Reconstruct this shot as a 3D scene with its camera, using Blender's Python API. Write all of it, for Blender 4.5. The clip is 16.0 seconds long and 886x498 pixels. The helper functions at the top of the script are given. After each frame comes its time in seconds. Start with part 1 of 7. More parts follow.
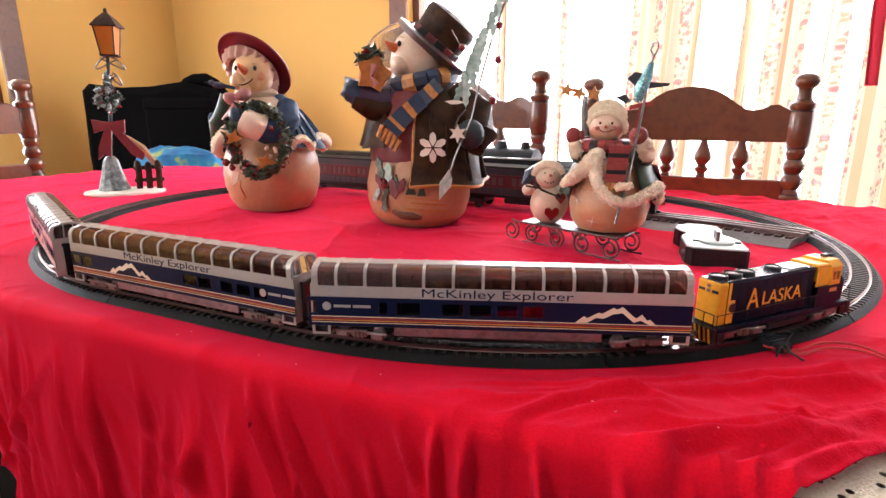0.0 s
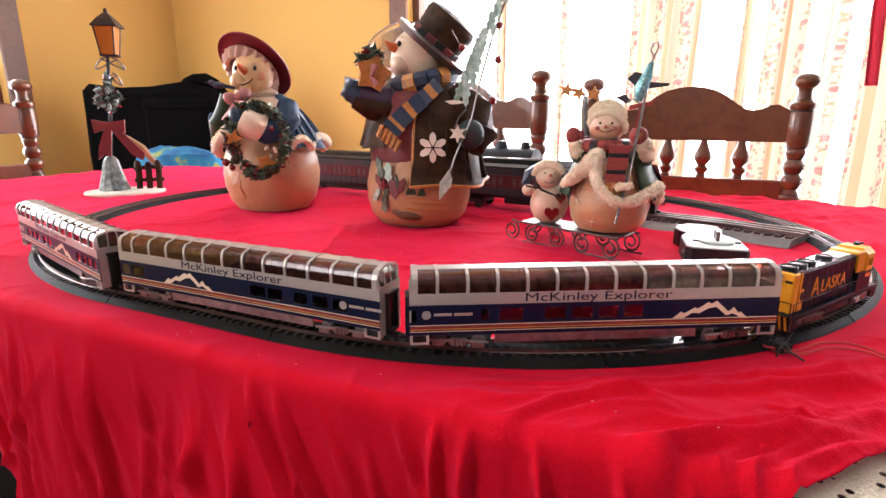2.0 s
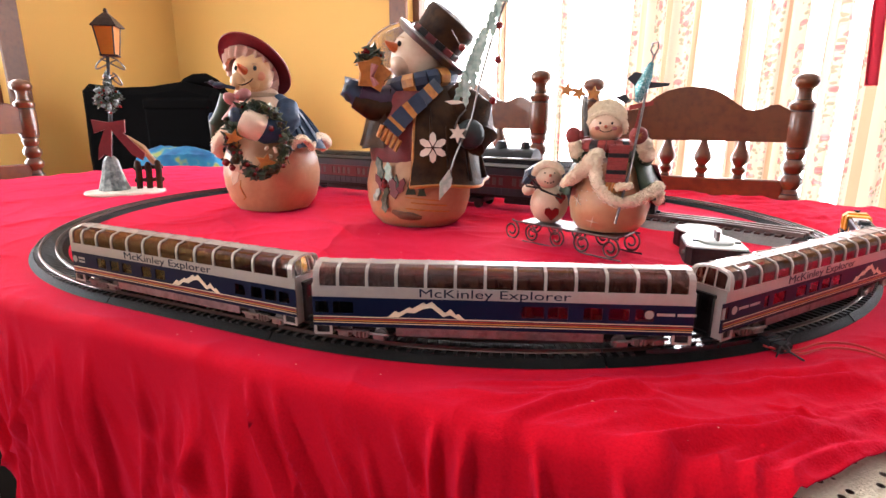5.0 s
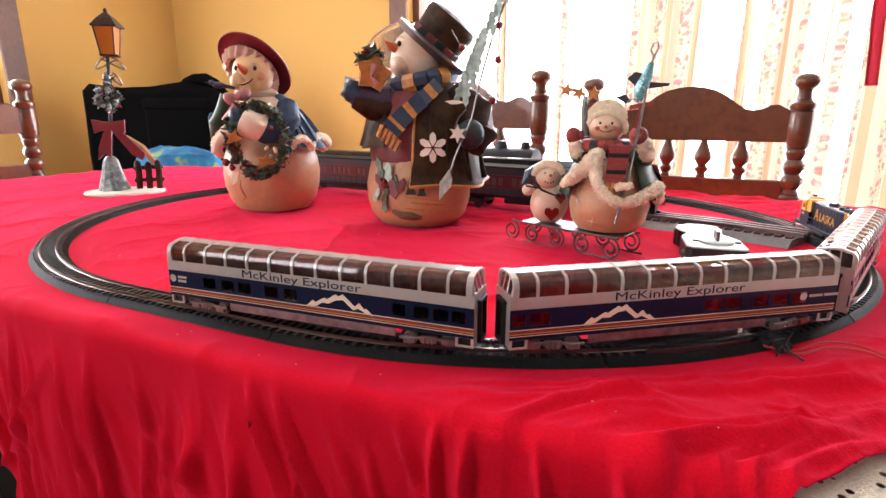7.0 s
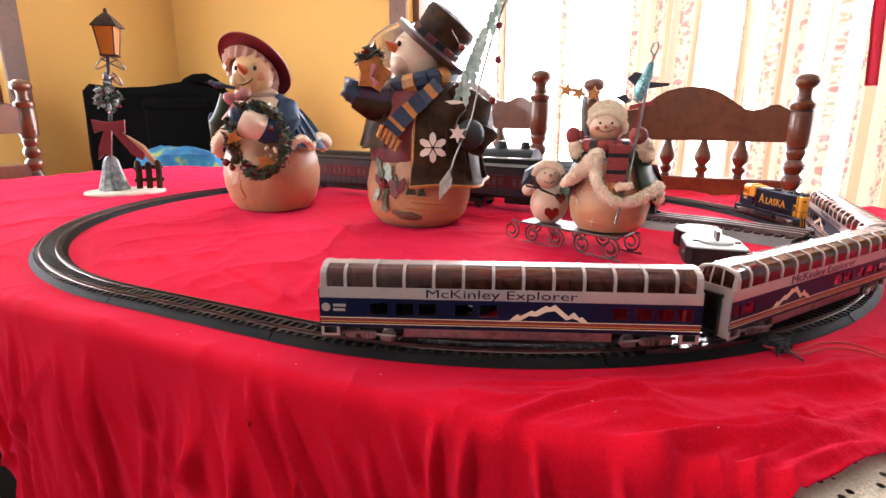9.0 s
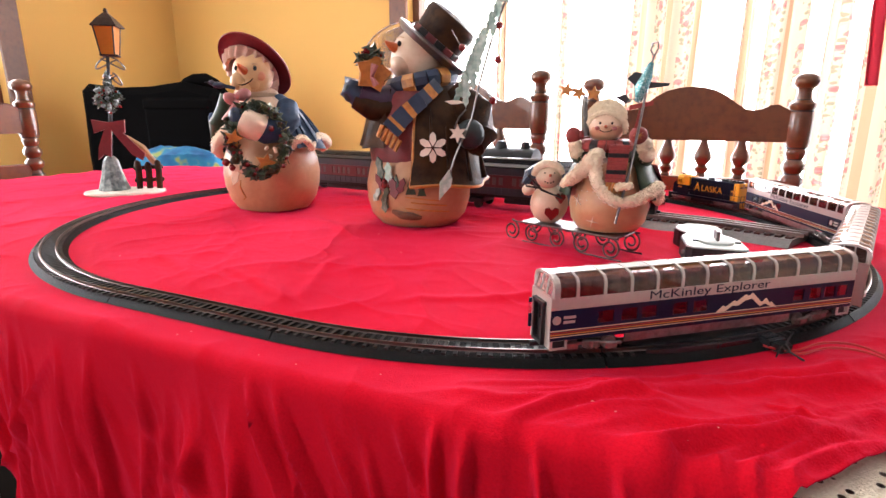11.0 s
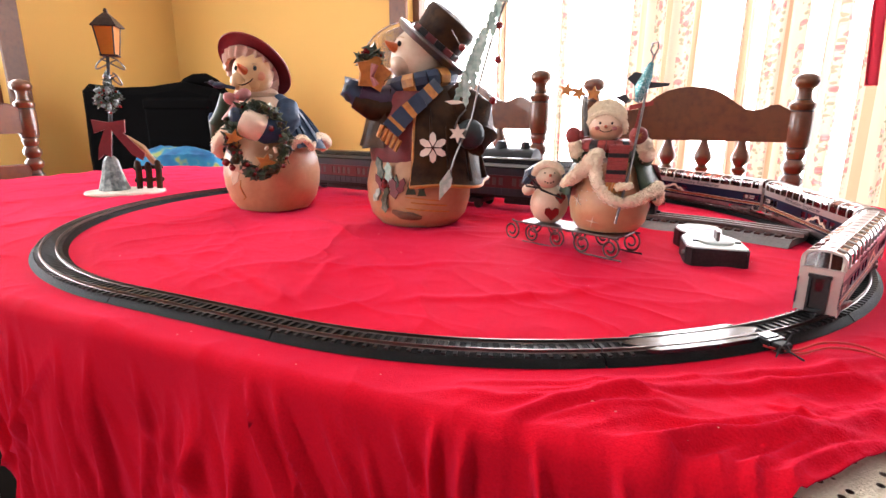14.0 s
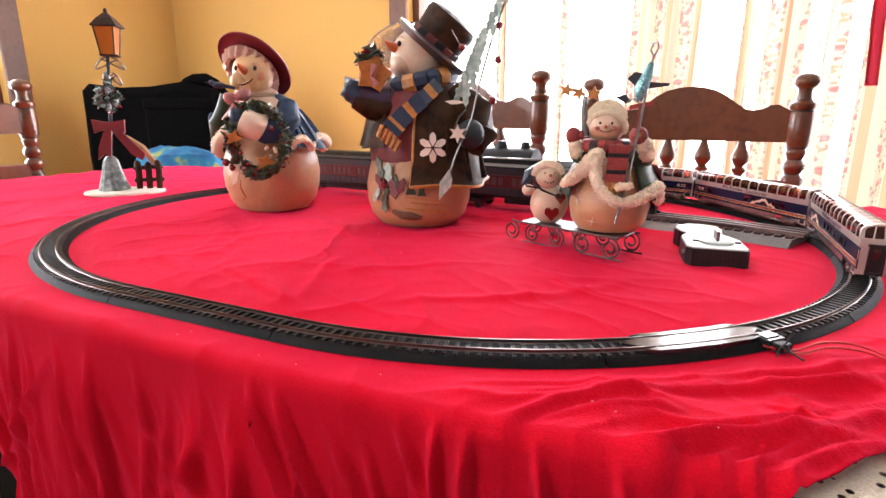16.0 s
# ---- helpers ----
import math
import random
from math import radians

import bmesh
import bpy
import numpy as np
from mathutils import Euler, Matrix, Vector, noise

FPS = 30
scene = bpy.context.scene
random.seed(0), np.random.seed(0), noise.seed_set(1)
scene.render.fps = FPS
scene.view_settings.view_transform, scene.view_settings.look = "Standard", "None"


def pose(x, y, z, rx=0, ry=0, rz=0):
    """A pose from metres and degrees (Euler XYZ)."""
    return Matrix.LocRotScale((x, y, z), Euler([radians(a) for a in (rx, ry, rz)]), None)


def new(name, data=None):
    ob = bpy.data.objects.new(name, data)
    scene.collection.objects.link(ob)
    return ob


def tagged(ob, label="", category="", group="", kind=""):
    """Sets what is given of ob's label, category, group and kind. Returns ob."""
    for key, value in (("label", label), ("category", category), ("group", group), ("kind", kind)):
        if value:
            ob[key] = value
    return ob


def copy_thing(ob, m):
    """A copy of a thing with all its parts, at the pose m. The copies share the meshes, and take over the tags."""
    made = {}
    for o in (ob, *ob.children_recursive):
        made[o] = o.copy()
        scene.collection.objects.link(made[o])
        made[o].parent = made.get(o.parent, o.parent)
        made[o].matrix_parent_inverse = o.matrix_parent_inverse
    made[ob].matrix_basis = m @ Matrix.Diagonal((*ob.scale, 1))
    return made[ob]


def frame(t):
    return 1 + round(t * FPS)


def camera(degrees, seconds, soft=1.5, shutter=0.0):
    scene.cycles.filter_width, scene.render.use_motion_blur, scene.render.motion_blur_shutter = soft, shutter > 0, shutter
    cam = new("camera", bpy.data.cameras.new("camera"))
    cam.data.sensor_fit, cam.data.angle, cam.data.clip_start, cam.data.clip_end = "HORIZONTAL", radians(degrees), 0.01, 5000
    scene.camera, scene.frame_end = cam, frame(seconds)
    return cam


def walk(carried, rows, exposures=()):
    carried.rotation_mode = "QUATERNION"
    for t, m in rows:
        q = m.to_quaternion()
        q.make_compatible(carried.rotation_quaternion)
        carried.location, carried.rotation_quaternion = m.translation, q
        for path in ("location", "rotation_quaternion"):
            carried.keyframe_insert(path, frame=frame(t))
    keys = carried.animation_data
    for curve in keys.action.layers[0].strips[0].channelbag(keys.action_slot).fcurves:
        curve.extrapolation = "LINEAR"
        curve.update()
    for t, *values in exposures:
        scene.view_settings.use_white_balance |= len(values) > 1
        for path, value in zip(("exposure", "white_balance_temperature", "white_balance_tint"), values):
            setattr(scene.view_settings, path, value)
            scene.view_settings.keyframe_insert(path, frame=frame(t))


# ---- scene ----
# The camera stands still on the near side of the table, a hand's breadth above the cloth.
TABLE = 0.75
cam = camera(79.63, 16.0)
EYE = pose(0, 0, TABLE + 0.1665, 75.793, 0, 0) @ pose(0, 0, 0, 0, 0, 0.261)
walk(cam, [(0, EYE), (16.0, EYE)], [(0, 1.84, 6050, 13), (16.0, 1.84, 6050, 13)])

# The table's own frame: x along its length, y across, z above the cloth.
BASE = pose(-0.0168, 0.8434, TABLE, 0, 0, -24.845)
R, L = 0.457, 0.1884          # the oval: radius of its ends, length of its straights
RAIL = 0.0097                 # top of the rails above the cloth

# ---- light ----
world = bpy.data.worlds.new("sky")
scene.world = world
world.use_nodes = True
_n = world.node_tree.nodes
_sky = _n.new("ShaderNodeTexSky")
_sky.sky_type, _sky.sun_disc = "NISHITA", False
_sky.sun_elevation, _sky.sun_rotation = radians(48), radians(30)
world.node_tree.links.new(_sky.outputs[0], _n["Background"].inputs[0])
_n["Background"].inputs[1].default_value = 0.06


def lamp_in_opening(name, m, w, h, watts, colour):
    data = bpy.data.lights.new(name, "AREA")
    data.shape, data.size, data.size_y, data.energy, data.color = "RECTANGLE", w, h, watts, colour
    ob = new(name, data)
    ob.matrix_world = m
    return ob


# daylight in the big window and the left window; third lamp is fill in an opening added behind the camera
lamp_in_opening("daylight_and_fill", BASE @ pose(0.45, 1.30, 0.35, -90, 0, 0), 2.3, 1.5, 45, (0.97, 0.98, 1.0))
lamp_in_opening("daylight_and_fill", BASE @ pose(-2.05, -0.30, 0.45, 0, -90, 0), 1.2, 0.9, 12.5, (0.98, 0.98, 1.0))
lamp_in_opening("daylight_and_fill", BASE @ pose(-1.35, -2.75, 0.55, 90, 0, 0), 1.0, 1.2, 10.6, (1.0, 0.96, 0.9))


# ---- materials ----
def mat(name, colour, rough=0.5, metal=0.0, grain=0.0, scale=40.0, stain=0.0, stain_scale=4.0, bump=0.0, bump_scale=None,
        sheen=0.0, coat=0.0, alpha=1.0, transmission=0.0, second=None, spec=0.5, vary=0.0):
    """A plain surface: colour with fine grain and large stains, and a fine relief."""
    m = bpy.data.materials.new(name)
    m.use_nodes = True
    t = m.node_tree
    b = t.nodes["Principled BSDF"]
    b.inputs["Base Color"].default_value = (*colour, 1)
    b.inputs["Roughness"].default_value, b.inputs["Metallic"].default_value = rough, metal
    b.inputs["Sheen Weight"].default_value, b.inputs["Coat Weight"].default_value = sheen, coat
    b.inputs["Transmission Weight"].default_value = transmission
    b.inputs["Specular IOR Level"].default_value = spec
    co = t.nodes.new("ShaderNodeTexCoord")
    last = None
    if grain or stain or vary:
        rgb = t.nodes.new("ShaderNodeRGB")
        rgb.outputs[0].default_value = (*colour, 1)
        last = rgb.outputs[0]
        dark = second or tuple(c * 0.45 for c in colour)
        for amount, sc, det in ((grain, scale, 4), (stain, stain_scale, 6)):
            if amount:
                no = t.nodes.new("ShaderNodeTexNoise")
                no.inputs["Scale"].default_value, no.inputs["Detail"].default_value = sc, det
                t.links.new(co.outputs["Object"], no.inputs["Vector"])
                ra = t.nodes.new("ShaderNodeMapRange")
                ra.inputs[1].default_value, ra.inputs[2].default_value = 0.42, 0.72
                ra.inputs[3].default_value, ra.inputs[4].default_value = 0.0, amount
                t.links.new(no.outputs["Fac"], ra.inputs[0])
                mx = t.nodes.new("ShaderNodeMix")
                mx.data_type = "RGBA"
                t.links.new(ra.outputs[0], mx.inputs[0])
                t.links.new(last, mx.inputs[6])
                mx.inputs[7].default_value = (*dark, 1)
                last = mx.outputs[2]
        if vary:
            oi = t.nodes.new("ShaderNodeObjectInfo")
            hs = t.nodes.new("ShaderNodeHueSaturation")
            ra = t.nodes.new("ShaderNodeMapRange")
            ra.inputs[3].default_value, ra.inputs[4].default_value = 1 - vary, 1 + vary
            t.links.new(oi.outputs["Random"], ra.inputs[0])
            t.links.new(ra.outputs[0], hs.inputs["Value"])
            t.links.new(last, hs.inputs["Color"])
            last = hs.outputs[0]
        t.links.new(last, b.inputs["Base Color"])
    if bump:
        no = t.nodes.new("ShaderNodeTexNoise")
        no.inputs["Scale"].default_value, no.inputs["Detail"].default_value = bump_scale or scale, 5
        t.links.new(co.outputs["Object"], no.inputs["Vector"])
        bu = t.nodes.new("ShaderNodeBump")
        bu.inputs["Strength"].default_value, bu.inputs["Distance"].default_value = min(1, bump), 0.002
        t.links.new(no.outputs["Fac"], bu.inputs["Height"])
        t.links.new(bu.outputs[0], b.inputs["Normal"])
    return m


CLOTH = mat("red_cloth", (0.61, 0.0042, 0.016), 0.85, grain=0.35, scale=600, stain=0.12, stain_scale=5, bump=0.35, bump_scale=900,
            sheen=0.12, spec=0.03, second=(0.36, 0.002, 0.009))
CLOTH.node_tree.nodes["Principled BSDF"].inputs["Sheen Tint"].default_value = (1.0, 0.24, 0.75, 1)
LACE = mat("ecru_lace", (0.84, 0.74, 0.58), 0.9, grain=0.35, scale=420, second=(0.55, 0.42, 0.28), bump=0.8, bump_scale=700)


def pierce(m, scale, size):
    """Open holes between the crocheted stitches."""
    t = m.node_tree
    co = t.nodes.new("ShaderNodeTexCoord")
    vo = t.nodes.new("ShaderNodeTexVoronoi")
    vo.inputs["Scale"].default_value, vo.inputs["Randomness"].default_value = scale, 0.75
    t.links.new(co.outputs["Object"], vo.inputs["Vector"])
    gt = t.nodes.new("ShaderNodeMapRange")
    gt.inputs[1].default_value, gt.inputs[2].default_value = size, size + 0.06
    t.links.new(vo.outputs["Distance"], gt.inputs[0])
    t.links.new(gt.outputs[0], t.nodes["Principled BSDF"].inputs["Alpha"])


pierce(LACE, 105, 0.16)
OAK = mat("stained_oak", (0.125, 0.040, 0.009), 0.34, grain=0.6, scale=60, stain=0.45, stain_scale=7, coat=0.25, bump=0.08, second=(0.045, 0.011, 0.003))
OAKTRIM = mat("oak_trim", (0.14, 0.048, 0.017), 0.45, grain=0.6, scale=50, stain=0.4, stain_scale=6, bump=0.1)
WALL = mat("yellow_wall_paint", (0.60, 0.365, 0.098), 0.85, grain=0.08, scale=120, stain=0.10, stain_scale=1.5, bump=0.12, bump_scale=180, second=(0.70, 0.38, 0.08))
WHITE = mat("ceiling_paint", (0.8, 0.78, 0.74), 0.9, grain=0.1, scale=80, bump=0.3, bump_scale=150)
GREYWALL = mat("grey_wall_paint", (0.36, 0.35, 0.36), 0.8, grain=0.15, scale=60, stain=0.15, stain_scale=2, bump=0.1)
# floor shade is put into its colour: near black, almost no gloss
FLOOR = mat("shade_dark_floor", (0.006, 0.004, 0.003), 0.9, spec=0.02, grain=0.5, scale=30, stain=0.4, stain_scale=3, bump=0.1)
ROADBED = mat("black_plastic_roadbed", (0.007, 0.0068, 0.0068), 0.62, spec=0.09, grain=0.4, scale=500, stain=0.25, stain_scale=25, bump=0.35, bump_scale=1500, second=(0.016, 0.016, 0.017), vary=0.2)
PLATE = mat("smooth_black_plastic", (0.02, 0.02, 0.022), 0.16, grain=0.2, scale=300)
NICKEL = mat("nickel_rail", (0.13, 0.095, 0.085), 0.36, metal=1.0, grain=0.5, scale=200, second=(0.12, 0.08, 0.07))
TIE = mat("black_tie", (0.010, 0.0095, 0.0095), 0.45, spec=0.35, grain=0.4, scale=400, vary=0.3)
SILVER = mat("silver_grey_paint", (0.43, 0.38, 0.345), 0.3, metal=0.3, grain=0.1, scale=300, stain=0.08, stain_scale=30)
NAVY = mat("navy_paint", (0.005, 0.008, 0.030), 0.32, spec=0.16, grain=0.15, scale=300)
SKIRT = mat("aluminium_skirt", (0.30, 0.25, 0.25), 0.34, metal=0.75, grain=0.5, scale=260, stain=0.5, stain_scale=60, second=(0.10, 0.07, 0.07))
CREAM = mat("cream_paint", (0.75, 0.62, 0.45), 0.4, grain=0.1, scale=300)
REDLINE = mat("red_stripe", (0.30, 0.02, 0.02), 0.4, grain=0.1, scale=300)
GOLD = mat("gold_stripe", (0.55, 0.22, 0.03), 0.4, grain=0.1, scale=300)
BLACK = mat("black_plastic", (0.009, 0.009, 0.010), 0.45, spec=0.3, grain=0.4, scale=400, second=(0.03, 0.03, 0.03))
DOME = mat("bronze_glass", (0.30, 0.115, 0.085), 0.03, transmission=0.9, spec=0.9)
PANE = mat("window_glass", (0.86, 0.80, 0.82), 0.03, transmission=1.0)
SEAT = mat("brown_seat", (0.06, 0.018, 0.014), 0.7, grain=0.3, scale=300)
YELLOW = mat("chrome_yellow_paint", (0.78, 0.36, 0.012), 0.35, grain=0.15, scale=300)
LOCO = mat("dark_blue_paint", (0.004, 0.007, 0.020), 0.4, spec=0.10, grain=0.2, scale=300)
STEEL = mat("dull_steel", (0.24, 0.20, 0.19), 0.38, metal=0.8, grain=0.4, scale=300)
GREYPL = mat("grey_roadbed_plastic", (0.20, 0.18, 0.17), 0.5, grain=0.5, scale=300, stain=0.3, stain_scale=30, bump=0.4, bump_scale=600)


# ---- building helpers ----
def part(name, bm, material, parent=None, label="", smooth=False, m=None):
    """Links a bmesh as one mesh object, under a thing or a part."""
    me = bpy.data.meshes.new(name)
    bm.normal_update()
    bm.to_mesh(me)
    bm.free()
    for q in (material if isinstance(material, (list, tuple)) else [material]):
        me.materials.append(q)
    if smooth:
        for poly in me.polygons:
            poly.use_smooth = True
        me.set_sharp_from_angle(angle=radians(40))
    ob = new(name, me)
    if parent is not None:
        ob.parent = parent
    if m is not None:
        ob.matrix_basis = m
    if label:
        tagged(ob, label)
    return ob


def thing(name, label, category, m=None, group="", kind=""):
    ob = new(name)
    ob.empty_display_size = 0.02
    ob.matrix_world = m if m is not None else Matrix()
    return tagged(ob, label, category, group, kind)


def box(bm, x0, x1, y0, y1, z0, z1, bevel=0.0, mi=0):
    r = bmesh.ops.create_cube(bm, size=1.0)
    vs = r["verts"]
    for v in vs:
        v.co = Vector(((x0 + x1) / 2 + v.co.x * (x1 - x0), (y0 + y1) / 2 + v.co.y * (y1 - y0), (z0 + z1) / 2 + v.co.z * (z1 - z0)))
    fs = set(f for v in vs for f in v.link_faces)
    for f in fs:
        f.material_index = mi
    if bevel:
        es = list(set(e for f in fs for e in f.edges))
        r = bmesh.ops.bevel(bm, geom=es, offset=bevel, segments=1, affect="EDGES", profile=0.5)
        for f in r["faces"]:
            f.material_index = mi
    return bm


def boxes(*rows, bevel=0.0):
    bm = bmesh.new()
    for q in rows:
        box(bm, *q, bevel=bevel)
    return bm


def lathe(bm, profile, n=20, m=Matrix(), mi=0, squash=(1, 1)):
    """Turns (radius, z) rows about z."""
    rings = []
    for r, z in profile:
        if r < 1e-6:
            rings.append([bm.verts.new(m @ Vector((0, 0, z)))])
        else:
            rings.append([bm.verts.new(m @ Vector((r * squash[0] * math.cos(6.28319 * k / n), r * squash[1] * math.sin(6.28319 * k / n), z))) for k in range(n)])
    for a, b in zip(rings, rings[1:]):
        for k in range(n):
            q = [a[k % len(a)], a[(k + 1) % len(a)], b[(k + 1) % len(b)], b[k % len(b)]]
            q = list(dict.fromkeys(q))
            if len(q) > 2:
                f = bm.faces.new(q)
                f.material_index = mi
    for ring, flip in ((rings[0], True), (rings[-1], False)):
        if len(ring) > 2:
            f = bm.faces.new(ring[::-1] if flip else ring)
            f.material_index = mi
    return bm


def blob(bm, centre, radii, mi=0, m=Matrix(), n=16, rough=0.0, seed=0):
    """An ellipsoid, a little uneven."""
    rows = []
    for i in range(n // 2 + 1):
        a = math.pi * i / (n // 2)
        rows.append((math.sin(a) if 0 < i < n // 2 else 0, -math.cos(a)))
    mm = m @ Matrix.Translation(centre) @ Matrix.Diagonal((*radii, 1))
    k0 = len(bm.verts)
    lathe(bm, rows, n, mm, mi)
    if rough:
        bm.verts.ensure_lookup_table()
        for v in bm.verts[k0:]:
            d = noise.noise(v.co * 90 + Vector((seed, 0, 0))) * rough
            v.co += (v.co - mm.translation).normalized() * d
    return bm


def tube(bm, pts, r, n=8, mi=0, taper=None):
    """A round bar along points; r may be a number or a list."""
    pts = [Vector(q) for q in pts]
    rs = r if isinstance(r, (list, tuple)) else [r] * len(pts)
    up, rings = Vector((0.123, 0.31, 0.94)), []
    for i, q in enumerate(pts):
        d = (pts[min(i + 1, len(pts) - 1)] - pts[max(i - 1, 0)]).normalized()
        a = d.cross(up).normalized()
        b = d.cross(a)
        rings.append([bm.verts.new(q + (a * math.cos(6.28319 * k / n) + b * math.sin(6.28319 * k / n)) * rs[i]) for k in range(n)])
    for a, b in zip(rings, rings[1:]):
        for k in range(n):
            f = bm.faces.new((a[k], a[(k + 1) % n], b[(k + 1) % n], b[k]))
            f.material_index = mi
    for ring in (rings[0], rings[-1]):
        f = bm.faces.new(ring)
        f.material_index = mi
    return bm


def prism(bm, outline, z0, z1, m=Matrix(), mi=0):
    """A flat outline (x, y) given thickness from z0 to z1."""
    lo = [bm.verts.new(m @ Vector((x, y, z0))) for x, y in outline]
    hi = [bm.verts.new(m @ Vector((x, y, z1))) for x, y in outline]
    fs = [bm.faces.new(lo[::-1]), bm.faces.new(hi)]
    k = len(lo)
    for i in range(k):
        fs.append(bm.faces.new((lo[i], lo[(i + 1) % k], hi[(i + 1) % k], hi[i])))
    for f in fs:
        f.material_index = mi
    return bm


def letters(text, size, depth=0.0003, stretch=1.0, shear=0.0):
    """Raised letters in the built-in font: they lie in x and y, centred, facing +z."""
    cu = bpy.data.curves.new("letters", "FONT")
    cu.body, cu.size, cu.extrude, cu.align_x, cu.align_y, cu.resolution_u, cu.shear = text, size, depth, "CENTER", "CENTER", 3, shear
    ob = new("letters", cu)
    me = bpy.data.meshes.new_from_object(ob.evaluated_get(bpy.context.evaluated_depsgraph_get()))
    bm = bmesh.new()
    bm.from_mesh(me)
    for v in bm.verts:
        v.co.x *= stretch
    bpy.data.objects.remove(ob)
    bpy.data.curves.remove(cu)
    bpy.data.meshes.remove(me)
    return bm


PER = 2 * L + 2 * math.pi * R


def oval(s):
    """The place on the oval's centre line at the way s, and the heading there."""
    s = s % PER
    if s < L:
        return Vector((s - L / 2, -R, 0)), 0.0
    if s < L + math.pi * R:
        a = (s - L) / R
        return Vector((L / 2 + R * math.sin(a), -R * math.cos(a), 0)), a
    if s < 2 * L + math.pi * R:
        return Vector((L / 2 - (s - L - math.pi * R), R, 0)), math.pi
    a = (s - 2 * L - math.pi * R) / R
    return Vector((-L / 2 - R * math.sin(a), R * math.cos(a), 0)), math.pi + a


# ---- room ----
def wall(name, x0, x1, y0, y1, holes=(), z0=-TABLE, z1=1.65, along="x", material=None, label="smooth plaster wall painted warm golden yellow"):
    """A wall with thickness, and openings (from, to, sill, head) through it."""
    bm = bmesh.new()
    a0, a1 = (x0, x1) if along == "x" else (y0, y1)
    edges = [a0]
    rows = []
    for h0, h1, s0, s1 in holes:
        rows += [(edges[-1], h0, z0, z1), (h0, h1, z0, s0), (h0, h1, s1, z1)]
        edges.append(h1)
    rows.append((edges[-1], a1, z0, z1))
    for p, q, u, v in rows:
        if q > p and v > u:
            if along == "x":
                box(bm, p, q, y0, y1, u, v)
            else:
                box(bm, x0, x1, p, q, u, v)
    ob = part(name, bm, material or WALL, m=BASE)
    tagged(ob, label, "wall", kind="structure")
    return ob


WY, WX = 1.30, -2.10       # inner faces of the window wall and of the end wall
wall("wall_north", WX - 0.12, 2.6, WY, WY + 0.14, [(-0.75, 1.75, -0.45, 1.25)])
wall("wall_west", WX - 0.14, WX, -2.9, WY, [(-0.75, 0.50, 0.19, 1.05)], along="y")
# walls out of view in an assumed grey for bounce; south one holds the fill opening
wall("wall_south", WX - 0.14, 2.6, -2.94, -2.8, [(-1.85, -0.85, -0.05, 1.15)], material=GREYWALL, label="unseen wall closing the room, its grey chosen for neutral bounce light")
wall("wall_east", 2.6, 2.74, -2.94, WY + 0.14, along="y", material=GREYWALL, label="unseen wall closing the room, its grey chosen for neutral bounce light")
tagged(part("floor", boxes((-2.3, 2.8, -3.0, 1.5, -TABLE - 0.1, -TABLE)), FLOOR, m=BASE), "wooden floor coloured near black for the shade under the table", "floor", kind="structure")
tagged(part("ceiling", boxes((-2.3, 2.8, -3.0, 1.5, 1.65, 1.75)), WHITE, m=BASE), "plain white painted ceiling", "ceiling", kind="structure")

GLOW = bpy.data.materials.new("bright_overcast")
GLOW.use_nodes = True
_b = GLOW.node_tree.nodes["Principled BSDF"]
_b.inputs["Base Color"].default_value = (0.9, 0.9, 0.9, 1)
_b.inputs["Emission Color"].default_value = (1.0, 0.98, 0.95, 1)
_b.inputs["Emission Strength"].default_value = 2.2
bm = boxes((-3.5, 4.5, 2.4, 2.42, -1.6, 3.2))
tagged(part("backdrop", bm, GLOW, m=BASE), "blown-out white daylight outside the window", "sky", kind="structure")
bm = boxes((-3.4, -3.38, -2.4, 1.9, -1.4, 3.0))
tagged(part("backdrop", bm, GLOW, m=BASE), "pale daylight outside the end window", "sky", kind="structure")

# ---- table and cloth ----
TCX, THX, THY = -0.21, 0.99, 0.505


def table_edge(a, grow=0.0):
    """The table's rounded outline."""
    c, s = math.cos(a), math.sin(a)
    e = 2 / 6.0
    return Vector((TCX + (THX + grow) * math.copysign(abs(c) ** e, c), (THY + grow) * math.copysign(abs(s) ** e, s), 0))


# creases that run out over the near corner: from, to, bow, height, width
CREASES = [(0.285, -0.512, 0.497, -0.365, 0.012, 0.0084, 0.0032), (0.33, -0.52, 0.492, -0.404, -0.01, 0.0087, 0.0035), (0.35, -0.538, 0.415, -0.47, 0.008, 0.0058, 0.0028),
           (0.345, -0.424, 0.512, -0.31, -0.012, 0.0054, 0.0033), (0.376, -0.53, 0.455, -0.45, 0.01, 0.0062, 0.0028), (0.398, -0.52, 0.47, -0.44, 0.006, 0.0054, 0.0025),
           (0.25, -0.48, 0.36, -0.44, 0.008, 0.0033, 0.0025), (0.29, -0.47, 0.41, -0.402, -0.006, 0.0037, 0.0025), (0.425, -0.425, 0.45, -0.444, 0.0, 0.0037, 0.0022),
           (0.42, -0.508, 0.48, -0.446, 0.004, 0.005, 0.0028), (0.395, -0.37, 0.5, -0.29, 0.006, 0.0037, 0.0028), (0.31, -0.5, 0.38, -0.462, 0.005, 0.0042, 0.0022),
           (0.44, -0.4, 0.505, -0.345, -0.005, 0.0042, 0.0025)]
